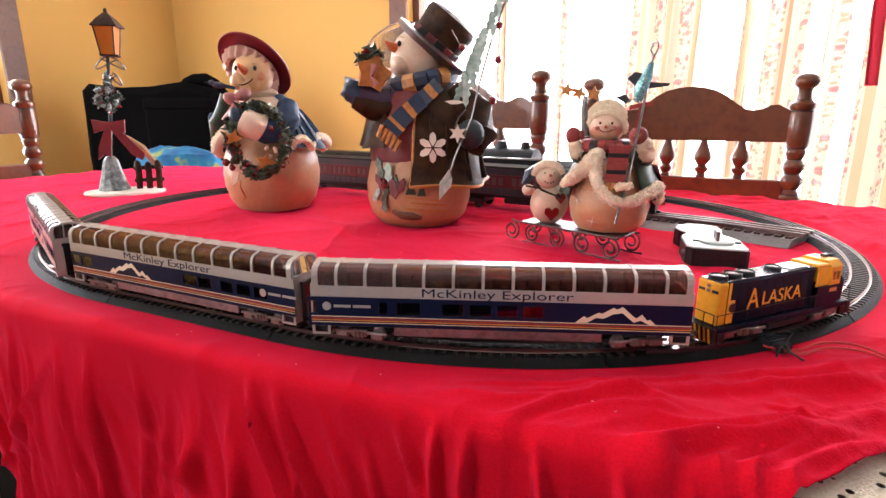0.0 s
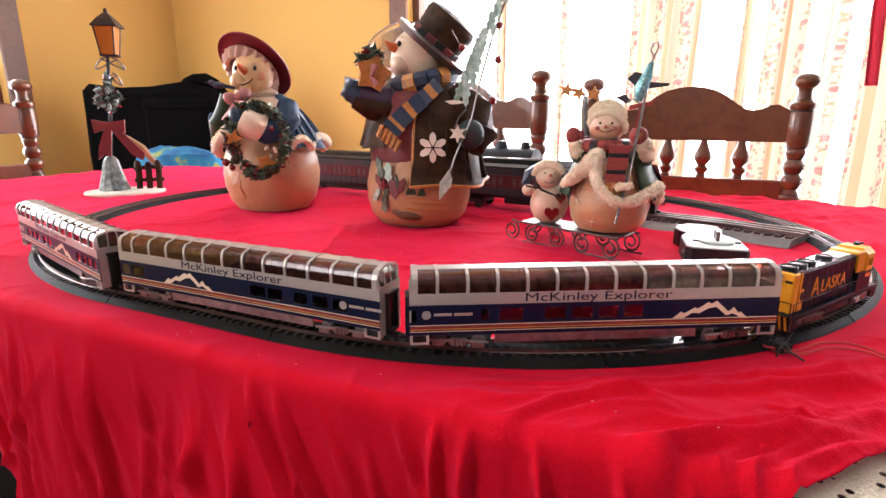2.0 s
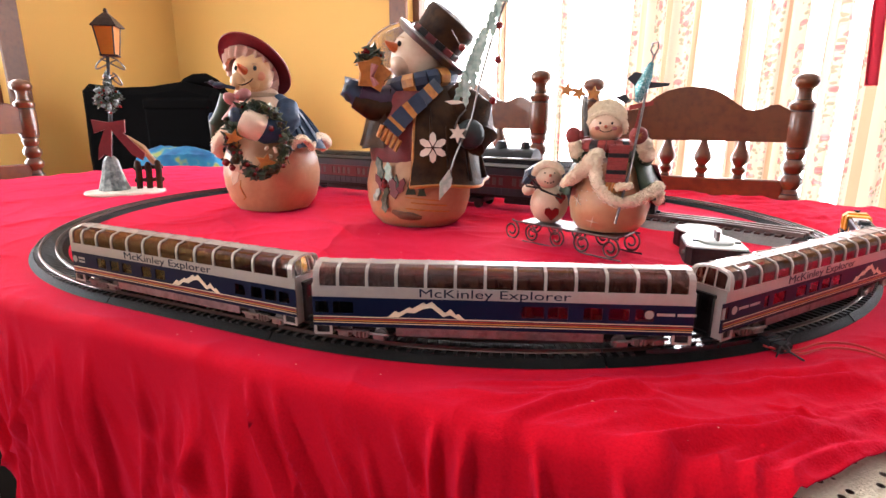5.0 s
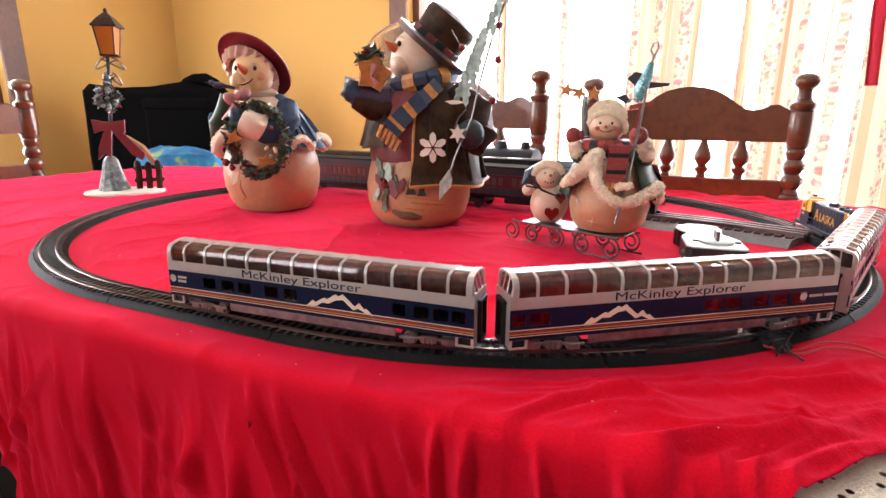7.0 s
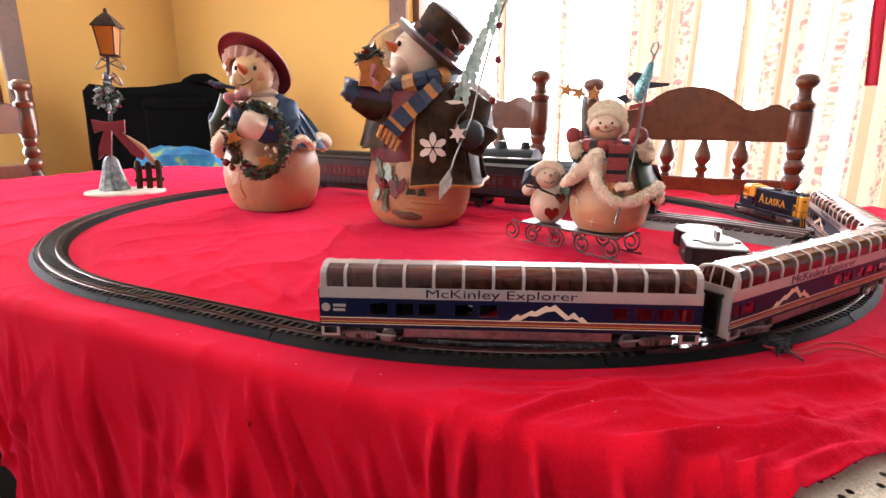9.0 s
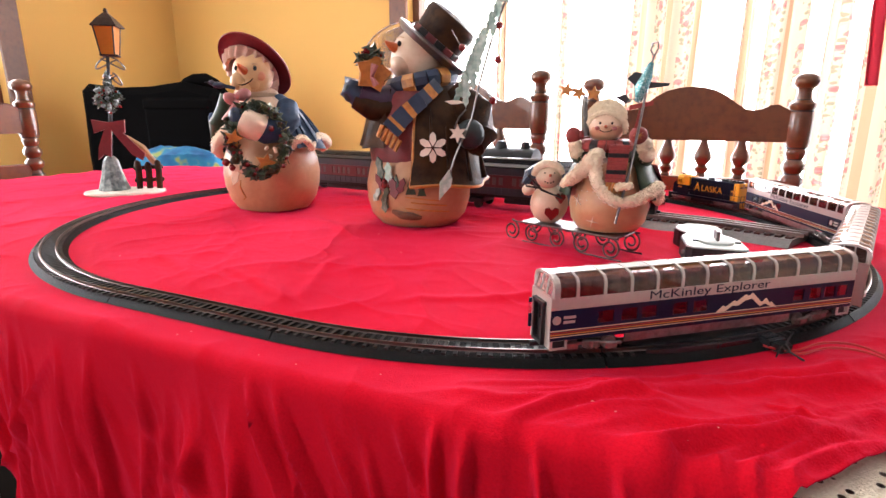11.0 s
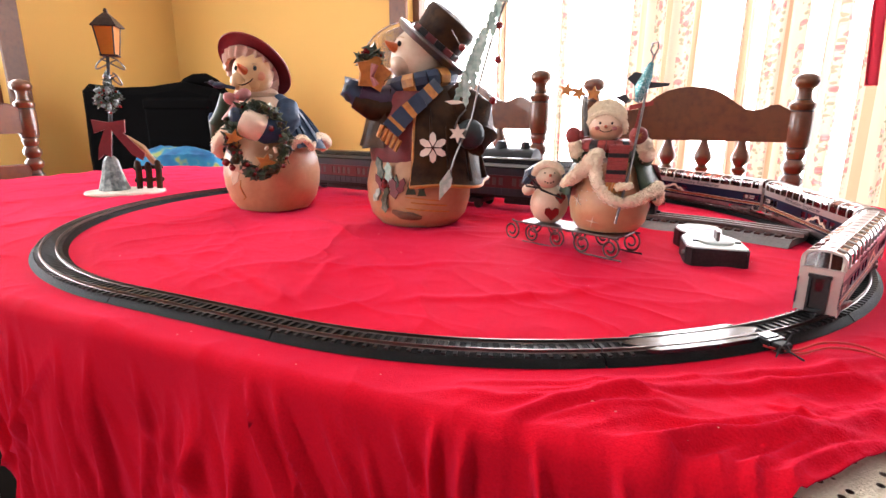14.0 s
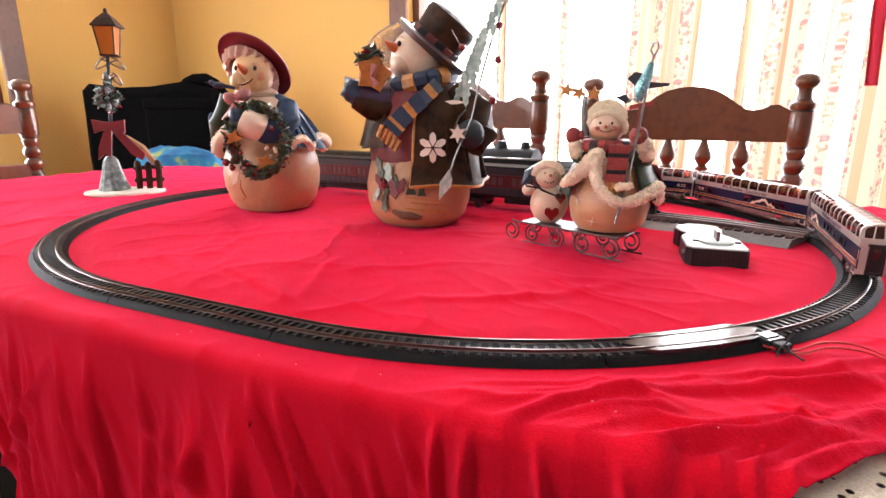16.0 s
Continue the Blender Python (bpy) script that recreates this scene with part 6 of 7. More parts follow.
def make_chair():
    c = thing("dining_chair", "turned dark-stained oak dining chair with a scalloped crest", "chair", group="chairs round the table")
    for x in (-0.2195, 0.2195):
        at = Matrix.Translation((x, 0, 0))
        post = part("back_post", lathe(bmesh.new(), POST, 24, at), OAK, c, "turned back post with a mushroom knob", smooth=True)
        # narrow dark rings, most of them at the post's grooves
        for z in (0.646, 0.668, 0.737, 0.756, 0.800, 0.832, 0.857, 0.934, 0.957):
            r = float(np.interp(z, [q[1] for q in POST], [q[0] for q in POST]))
            part("groove", lathe(bmesh.new(), [(r - 0.001, z - 0.0022), (r + 0.0007, z - 0.0012), (r + 0.0007, z + 0.0012), (r - 0.001, z + 0.0022)], 24, at), DARKRING, post, "narrow dark ring at a groove", smooth=True)
    bm = bmesh.new()
    prism(bm, CREST, -0.011, 0.011, UPRIGHT)
    bmesh.ops.recalc_face_normals(bm, faces=bm.faces)
    bmesh.ops.bevel(bm, geom=[e for e in bm.edges if abs(e.verts[0].co.y - e.verts[1].co.y) < 1e-6], offset=0.003, segments=2, affect="EDGES")
    part("crest_rail", bm, OAK, c, "scalloped solid crest rail")
    part("lower_rail", boxes((-0.205, 0.205, -0.010, 0.010, 0.735, 0.785), bevel=0.003), OAK, c)
    for k in range(4):
        x = -0.1155 + k * 0.077
        part("spindle", lathe(bmesh.new(), [(0.008, 0.784), (0.012, 0.788), (0.0085, 0.793), (0.0150, 0.800), (0.0155, 0.806), (0.0090, 0.812), (0.0130, 0.817), (0.0192, 0.827), (0.0188, 0.836), (0.0130, 0.850), (0.0085, 0.862), (0.007, 0.870)], 16, Matrix.Translation((x, 0, 0))), OAK, c, smooth=True)
    part("seat", boxes((-0.225, 0.225, -0.43, 0.015, 0.432, 0.462), bevel=0.008), OAK, c)
    for x in (-0.19, 0.19):
        part("front_leg", lathe(bmesh.new(), [(0.014, 0), (0.020, 0.06), (0.017, 0.2), (0.024, 0.3), (0.018, 0.36), (0.022, 0.433)], 14, Matrix.Translation((x, -0.38, 0))), OAK, c, smooth=True)
        part("stretcher", tube(bmesh.new(), [(x, -0.38, 0.16), (x * 1.13, 0, 0.16)], 0.010, 8), OAK, c, smooth=True)
    return c


CHAIR = make_chair()
CHAIR.matrix_world = BASE @ pose(0.352, 0.62, -TABLE) @ Matrix.Scale(0.992, 4)
copy_thing(CHAIR, BASE @ pose(-0.2235, 0.63, -TABLE) @ Matrix.Scale(1.023, 4))
copy_thing(CHAIR, BASE @ pose(-1.30, -0.095, -TABLE, 0, 0, 90))


# ---- windows ----
def window(name, along, a0, a1, z0, z1, face, sign, depth=0.14):
    """Brown casing on the room side of an opening, jambs, a mullion and glass. face: the wall's inner face; sign: where the room lies."""
    t = thing(name, "brown wooden window casing round bright glass", "window", BASE, kind="structure")

    def bx(p, q, u, v, d0, d1):
        lo, hi = sorted((face + sign * d0, face + sign * d1))
        return (p, q, lo, hi, u, v) if along == "x" else (lo, hi, p, q, u, v)
    for p, q, u, v in ((a0 - 0.075, a0 + 0.004, z0 - 0.07, z1 + 0.075), (a1 - 0.004, a1 + 0.075, z0 - 0.07, z1 + 0.075), (a0 + 0.004, a1 - 0.004, z1 - 0.004, z1 + 0.075), (a0 + 0.004, a1 - 0.004, z0 - 0.07, z0 + 0.004)):
        part("casing", boxes(bx(p, q, u, v, -0.002, 0.018), bevel=0.003), OAKTRIM, t)
    for p, q, u, v in ((a0, a0 + 0.03, z0, z1), (a1 - 0.03, a1, z0, z1), (a0 + 0.03, a1 - 0.03, z1 - 0.03, z1), (a0 + 0.03, a1 - 0.03, z0, z0 + 0.03)):
        part("window_frame", boxes(bx(p, q, u, v, -0.11, -0.05)), OAKTRIM, t)
    pane = part("pane", boxes(bx(a0 + 0.03, a1 - 0.03, z0 + 0.03, z1 - 0.03, -0.083, -0.079)), CLEAR, t)
    pane.visible_shadow = False


CLEAR = mat("clear_glass", (1, 1, 1), 0.0, transmission=1.0)
window("window_1", "x", -0.75, 1.75, -0.45, 1.25, WY, -1)
window("window_2", "y", -0.75, 0.50, 0.19, 1.05, WX, 1)
# added window, never in view: it frames the opening of the fill lamp
window("added_window", "x", -1.85, -0.85, -0.05, 1.15, -2.8, 1)


def curtain_cloth(name, base, back=0.55):
    """Thin printed cotton: cream stripes, and vines of red flowers with green leaves."""
    m = bpy.data.materials.new(name)
    m.use_nodes = True
    t = m.node_tree
    b = t.nodes["Principled BSDF"]
    co = t.nodes.new("ShaderNodeTexCoord")
    sep = t.nodes.new("ShaderNodeSeparateXYZ")
    t.links.new(co.outputs["UV"], sep.inputs[0])
    last = None
    rgb = t.nodes.new("ShaderNodeRGB")
    rgb.outputs[0].default_value = (*base, 1)
    last = rgb.outputs[0]

    def mix(fac, colour):
        nonlocal last
        mx = t.nodes.new("ShaderNodeMix")
        mx.data_type = "RGBA"
        t.links.new(fac, mx.inputs[0])
        t.links.new(last, mx.inputs[6])
        mx.inputs[7].default_value = (*colour, 1)
        last = mx.outputs[2]

    def maths(op, a, v):
        n = t.nodes.new("ShaderNodeMath")
        n.operation = op
        t.links.new(a, n.inputs[0])
        if isinstance(v, (int, float)):
            n.inputs[1].default_value = v
        else:
            t.links.new(v, n.inputs[1])
        return n.outputs[0]
    # tan pinstripes, then vines in bands
    stripe = maths("GREATER_THAN", maths("SINE", maths("MULTIPLY", sep.outputs[0], 6.28 / 0.11), 0.0), 0.72)
    mix(maths("MULTIPLY", stripe, 0.85), (0.50, 0.30, 0.17))
    band = maths("GREATER_THAN", maths("SINE", maths("ADD", maths("MULTIPLY", sep.outputs[0], 6.28 / 0.11), 2.6), 0.0), 0.15)
    for scale, limit, colour, off in ((62, 0.44, (0.16, 0.20, 0.12), 0.0), (34, 0.40, (0.58, 0.12, 0.14), 5.0), (46, 0.30, (0.72, 0.32, 0.32), 9.0)):
        mp = t.nodes.new("ShaderNodeMapping")
        mp.inputs["Location"].default_value = (off, off, 0)
        t.links.new(co.outputs["UV"], mp.inputs[0])
        no = t.nodes.new("ShaderNodeTexNoise")
        no.inputs["Scale"].default_value = scale * 3
        vo = t.nodes.new("ShaderNodeTexVoronoi")
        vo.inputs["Scale"].default_value = scale
        t.links.new(mp.outputs[0], vo.inputs["Vector"])
        t.links.new(mp.outputs[0], no.inputs["Vector"])
        spot = maths("LESS_THAN", maths("ADD", vo.outputs["Distance"], maths("MULTIPLY", no.outputs["Fac"], 0.25)), limit + 0.06)
        mix(maths("MULTIPLY", maths("MULTIPLY", spot, band), 0.72), colour)
    b.inputs["Roughness"].default_value = 0.9
    t.links.new(last, b.inputs["Base Color"])
    tr = t.nodes.new("ShaderNodeBsdfTranslucent")
    t.links.new(last, tr.inputs[0])
    ms = t.nodes.new("ShaderNodeMixShader")
    ms.inputs[0].default_value = back
    t.links.new(b.outputs[0], ms.inputs[1])
    t.links.new(tr.outputs[0], ms.inputs[2])
    t.links.new(ms.outputs[0], t.nodes["Material Output"].inputs[0])
    return m


PRINT = curtain_cloth("floral_curtain_cotton", (0.66, 0.50, 0.37), 0.085)
REDTRIM = mat("red_curtain_lining", (0.62, 0.02, 0.05), 0.8, grain=0.2, scale=300)


def curtain(x0, x1, y, folds, amp, label, lean=0.0, seed=1, z0=-0.55, z1=1.30, material=None):
    """A hanging curtain in soft folds; its cloth is wider than its span."""
    bm = bmesh.new()
    uv = bm.loops.layers.uv.new("UVMap")
    n, rows = max(16, folds * 14), 18
    grid, us = [], []
    length = 0.0
    px = None
    for j in range(rows + 1):
        z = z1 + (z0 - z1) * j / rows
        row = []
        for i in range(n + 1):
            k = i / n
            ph = k * folds * 6.28319 + 1.5 * noise.noise(Vector((k * 3, seed, z * 0.4)))
            x = x0 + (x1 - x0) * k + lean * (z1 - z) + 0.012 * noise.noise(Vector((k * 6, seed + 3, z)))
            row.append(bm.verts.new((x, y + amp * math.sin(ph) * (0.7 + 0.3 * (z1 - z)), z)))
        grid.append(row)
    us = [0.0]
    for p, q in zip(grid[0], grid[0][1:]):
        us.append(us[-1] + (q.co - p.co).length)
    for j in range(rows):
        for i in range(n):
            f = bm.faces.new((grid[j][i], grid[j + 1][i], grid[j + 1][i + 1], grid[j][i + 1]))
            f.smooth = True
            for lp, (a, b) in zip(f.loops, ((i, j), (i, j + 1), (i + 1, j + 1), (i + 1, j))):
                lp[uv].uv = (us[a] + seed * 0.37, grid[b][a].co.z)
    ob = part("curtain", bm, material or PRINT, m=BASE)
    return tagged(ob, label, "curtain", group="curtains at the big window")


curtain(-0.335, -0.295, 1.235, 1, 0.010, "narrow fold of cream floral cotton curtain", seed=2)
curtain(-0.105, -0.080, 1.235, 1, 0.008, "narrow fold of cream floral cotton curtain", seed=4)
curtain(0.135, 0.355, 1.235, 3, 0.022, "cream cotton curtain printed with red flowers", seed=5)
curtain(0.53, 0.645, 1.235, 2, 0.020, "cream cotton curtain printed with red flowers", lean=0.0, seed=7)
curtain(0.785, 1.25, 1.215, 5, 0.024, "cream cotton curtain printed with red flowers, drawn aside", seed=8)
curtain(0.462, 0.500, 1.235, 1, 0.010, "narrow fold of cream floral cotton curtain", seed=11)
curtain(0.690, 0.748, 1.235, 1, 0.012, "narrow fold of cream floral cotton curtain", seed=12)
curtain(0.713, 0.747, 1.165, 1, 0.004, "bright red ribbon hanging along the curtain", lean=0.07, seed=9, z0=0.25, material=REDTRIM)
tagged(part("curtain_rod", tube(bmesh.new(), [(-0.85, 1.235, 1.31), (1.85, 1.235, 1.31)], 0.012, 10), OAKTRIM, m=BASE, smooth=True), "dark wooden curtain rod over the window", "curtain rod")
for x in (-0.84, 1.84):
    tagged(part("rod_bracket", boxes((x - 0.01, x + 0.01, 1.225, WY + 0.002, 1.295, 1.325)), OAKTRIM, m=BASE), "small wooden bracket holding the curtain rod", "bracket")


# ---- luggage in the corner ----
def make_luggage():
    tagged(part("low_cabinet", boxes((-1.98, -1.22, 0.60, 1.10, -TABLE, -0.105), bevel=0.006), OAK, m=BASE), "low dark wooden cabinet under the black bags", "cabinet")
    facing = BASE @ pose(-1.63, 0.80, -0.104, 0, 0, 25)
    b = thing("soft_suitcase", "large black nylon suitcase leaning in the corner", "suitcase", facing)
    bm = boxes((-0.285, 0.265, -0.07, 0.10, 0.0, 0.375), bevel=0.03)
    bmesh.ops.subdivide_edges(bm, edges=bm.edges[:], cuts=3, use_grid_fill=True)
    for v in bm.verts:
        v.co += Vector((noise.noise(v.co * 7) * 0.008, noise.noise(v.co * 6 + Vector((3, 0, 0))) * 0.016, noise.noise(v.co * 5 + Vector((0, 7, 0))) * 0.018 + (0.014 * math.sin(v.co.x * 14) if v.co.z > 0.3 else 0)))
    part("body", bm, LUGGAGE, b, smooth=True)
    bm = boxes((-0.02, 0.250, -0.105, -0.065, 0.09, 0.330), bevel=0.015)
    part("front_pocket", bm, LUGGAGE, b, "bulging front pocket")
    part("pocket_flap", boxes((-0.015, 0.245, -0.112, -0.098, 0.285, 0.325), bevel=0.006), LUGGAGE, b)
    part("handle", tube(bmesh.new(), [(0.08, 0.02, 0.355), (0.11, 0.02, 0.385), (0.145, 0.02, 0.400), (0.185, 0.02, 0.402), (0.220, 0.02, 0.385), (0.245, 0.02, 0.355)], [0.02, 0.026, 0.028, 0.028, 0.026, 0.02], 14), LUGGAGE, b, "padded top handle", smooth=True)
    bm = bmesh.new()
    lathe(bm, [(0.0, 0.0), (0.16, 0.0), (0.17, 0.03), (0.14, 0.07), (0.06, 0.085), (0, 0.088)], 28, Matrix.Translation((0.165, -0.235, 0)), 0, (1.05, 0.50))
    bmesh.ops.subdivide_edges(bm, edges=bm.edges[:], cuts=1, use_grid_fill=True)
    bm.transform(Matrix.Diagonal((1, 1, 1.75, 1)))
    for v in bm.verts:
        v.co += Vector((0, 0, (noise.noise(v.co * 16) * 0.014 + noise.noise(v.co * 40) * 0.008) if v.co.z > 0.01 else 0))
    m = bpy.data.materials.new("printed_towel")
    m.use_nodes = True
    t = m.node_tree
    no = t.nodes.new("ShaderNodeTexNoise")
    no.inputs["Scale"].default_value, no.inputs["Detail"].default_value = 14, 2
    co = t.nodes.new("ShaderNodeTexCoord")
    t.links.new(co.outputs["Object"], no.inputs["Vector"])
    ra = t.nodes.new("ShaderNodeValToRGB")
    el = ra.color_ramp.elements
    el[0].position, el[0].color = 0.30, (0.006, 0.045, 0.12, 1)
    el[1].position, el[1].color = 0.75, (0.05, 0.16, 0.05, 1)
    for p, c in ((0.45, (0.008, 0.09, 0.20, 1)), (0.56, (0.012, 0.13, 0.22, 1)), (0.63, (0.20, 0.22, 0.05, 1))):
        e = el.new(p)
        e.color = c
    t.links.new(no.outputs["Fac"], ra.inputs[0])
    t.links.new(ra.outputs[0], t.nodes["Principled BSDF"].inputs["Base Color"])
    t.nodes["Principled BSDF"].inputs["Roughness"].default_value = 0.95
    tagged(part("folded_towel", bm, m, smooth=True, m=facing), "crumpled blue and green printed towel by the suitcase", "towel")


make_luggage()


# ---- the larger toy train at the back ----
def passenger_car(x, y, yaw, length, label):
    t = thing("passenger_car", label, "toy train car", BASE @ pose(x, y, 0.0014, 0, 0, yaw), "cars of the larger train")
    h, w = length / 2, 0.029
    part("underframe", boxes((-h, h, -w + 0.003, w - 0.003, 0.022, 0.027), bevel=0.001), BLACK, t)
    part("belly_box", boxes((-0.06, 0.05, -w + 0.006, w - 0.006, 0.012, 0.022), bevel=0.002), BLACK, t)
    for sgn in (1, -1):
        lo, hi = sorted((sgn * w, sgn * (w - 0.003)))
        part("lower_side", boxes((-h, h, lo, hi, 0.027, 0.040), bevel=0.0006), CARBLUE, t, "slate blue lower side")
        n = int(length / 0.0135)
        wins = [(-h + 0.012 + k * (length - 0.024) / n + 0.0025, -h + 0.012 + (k + 1) * (length - 0.024) / n - 0.0025) for k in range(n) if k % 5 != 4]
        side = part("window_band", side_wall(bmesh.new(), -h, h, lo, hi, 0.0401, 0.062, [(a, b, 0.045, 0.058) for a, b in wins]), MAROONCAR, t, "maroon window band")
        for a, b in wins:
            part("pane", boxes((a, b, sgn * (w - 0.0015) - 0.0003, sgn * (w - 0.0015) + 0.0003, 0.045, 0.058)), PANEGREY, side)
        part("letter_board", boxes((-h, h, lo, hi, 0.0621, 0.0745), bevel=0.0006), CARBLUE, t, "slate blue letter board")
        bm = bmesh.new()
        for k in range(int(length / 0.014)):
            box(bm, -h + 0.01 + k * 0.014, -h + 0.011 + k * 0.014, sgn * w - 0.0006, sgn * w + 0.0006, 0.028, 0.0395)
        part("rivet_strip", bm, CARBLUE, t)
    for e in (-1, 1):
        part("end_wall", boxes((e * h - 0.0015, e * h + 0.0015, -w + 0.0001, w - 0.0001, 0.027, 0.0740)), CARBLUE, t)
        part("vestibule", boxes((min(e * h, e * (h + 0.008)), max(e * h, e * (h + 0.008)), -0.016, 0.016, 0.016, 0.072), bevel=0.001), BLACK, t)
        part("coupler", boxes((min(e * h, e * (h + 0.014)), max(e * h, e * (h + 0.014)), -0.004, 0.004, 0.014, 0.020)), BLACK, t)
        bm = boxes((e * h * 0.70 - 0.030, e * h * 0.70 + 0.030, -0.022, 0.022, 0.010, 0.019), bevel=0.002)
        tr = part("truck", bm, BLACK, t)
        for q in (-0.019, 0.019):
            for sgn in (-1, 1):
                wb = lathe(bmesh.new(), [(0.0085, sgn * 0.022 - 0.0025), (0.0085, sgn * 0.022 + 0.0025)], 16, pose(e * h * 0.70 + q, 0, 0.0086, 90))
                part("wheel", wb, BLACK, tr, smooth=True)
    bm = bmesh.new()
    prof = [(-w - 0.001, 0.0746), (-w - 0.0005, 0.077), (-w + 0.008, 0.0815), (-0.011, 0.0835), (-0.0105, 0.0885), (-0.006, 0.0905), (0.006, 0.0905), (0.0105, 0.0885), (0.011, 0.0835), (w - 0.008, 0.0815), (w + 0.0005, 0.077), (w + 0.001, 0.0746)]
    prism(bm, prof, -h - 0.001, h + 0.001, Matrix(((0, 0, 1, 0), (1, 0, 0, 0), (0, 1, 0, 0), (0, 0, 0, 1))))
    bmesh.ops.recalc_face_normals(bm, faces=bm.faces)
    part("clerestory_roof", bm, GLOSSROOF, t, "glossy black clerestory roof")


PANEGREY = mat("pale_window_insert", (0.15, 0.13, 0.13), 0.25, grain=0.3, scale=200)
passenger_car(-0.280, 0.195, -4, 0.36, "slate blue and maroon toy passenger car on the cloth")
passenger_car(0.135, 0.155, -6, 0.37, "slate blue and maroon toy passenger car on the cloth")


def steam_engine():
    t = thing("steam_locomotive", "black toy steam locomotive half hidden behind passenger cars", "toy locomotive", BASE @ pose(-0.02, 0.335, 0.0014, 0, 0, -7))
    bm = tube(bmesh.new(), [(-0.10, 0, 0.068), (0.10, 0, 0.068)], 0.030, 20)
    part("boiler", bm, BLACK, t, smooth=True)
    part("running_board", boxes((-0.11, 0.13, -0.032, 0.032, 0.034, 0.040)), BLACK, t)
    part("cab", boxes((-0.155, -0.10, -0.032, 0.032, 0.034, 0.108), bevel=0.004), BLACK, t)
    for x, r in ((-0.045, 0.012), (0.02, 0.013), (0.075, 0.010)):
        bm = lathe(bmesh.new(), [(r, 0.092), (r, 0.104), (r * 0.7, 0.111), (0, 0.112)], 16, Matrix.Translation((x, 0, 0)))
        part("dome", bm, BLACK, t, smooth=True)
    for x in (-0.08, -0.03, 0.02, 0.07):
        for sgn in (1, -1):
            bm = lathe(bmesh.new(), [(0.017, -0.003), (0.017, 0.003)], 20, pose(x, sgn * 0.026, 0.0172, 90))
            part("driving_wheel", bm, BLACK, t, smooth=True)
    d = thing("coal_tender", "black toy coal tender behind the steam locomotive", "toy train car", BASE @ pose(0.215, 0.300, 0.0014, 0, 0, -9))
    part("tank", boxes((-0.075, 0.075, -0.030, 0.030, 0.022, 0.075), bevel=0.004), BLACK, d)
    bm = boxes((-0.055, 0.06, -0.024, 0.024, 0.072, 0.092), bevel=0.008)
    bmesh.ops.subdivide_edges(bm, edges=bm.edges[:], cuts=3, use_grid_fill=True)
    for v in bm.verts:
        v.co += Vector((0, 0, noise.noise(v.co * 80) * 0.006))
    part("coal_load", bm, BLACK, d)
    for x in (-0.05, 0.05):
        for sgn in (1, -1):
            part("wheel", lathe(bmesh.new(), [(0.0115, -0.003), (0.0115, 0.003)], 16, pose(x, sgn * 0.022, 0.0116, 90)), BLACK, d, smooth=True)


steam_engine()


def wide_track():
    """Two loose sections of the larger three-rail track, ending beside the oval."""
    t = thing("wide_track_section", "grey three-rail toy track section on the cloth", "toy track", BASE, "sections of wide track")
    cx, cy, rr = 0.20, -0.62, 0.755

    def sweep(prof, a0, a1, n=18):
        bm = bmesh.new()
        prev = None
        for i in range(n + 1):
            a = a0 + (a1 - a0) * i / n
            row = [bm.verts.new((cx + (rr + d) * math.sin(a), cy + (rr + d) * math.cos(a), z)) for d, z in prof]
            if prev:
                for k in range(len(row)):
                    bm.faces.new((prev[k], prev[(k + 1) % len(row)], row[(k + 1) % len(row)], row[k]))
            else:
                bm.faces.new(row)
            prev = row
        bm.faces.new(prev[::-1])
        bmesh.ops.recalc_face_normals(bm, faces=bm.faces)
        return bm
    a0, a1 = 0.05, 0.425
    part("roadbed", sweep([(-0.046, 0.0014), (-0.032, 0.011), (0.032, 0.011), (0.046, 0.0014)], a0, a1), GREYPL, t, "textured grey plastic roadbed")
    for d in (-0.0165, 0, 0.0165):
        part("rail", sweep([(d - 0.0025, 0.0135), (d - 0.0022, 0.0185), (d + 0.0022, 0.0185), (d + 0.0025, 0.0135)], a0, a1 + 0.012), NICKEL, t, "bright tubular rail")
    n = 22
    for k in range(n):
        a = a0 + (a1 - a0) * (k + 0.5) / n
        bm = boxes((-0.0036, 0.0036, -0.029, 0.029, 0.0105, 0.0136))
        part("tie", bm, SEAT, t, m=Matrix.Translation((cx + rr * math.sin(a), cy + rr * math.cos(a), 0)) @ pose(0, 0, 0, 0, 0, -math.degrees(a)))


wide_track()


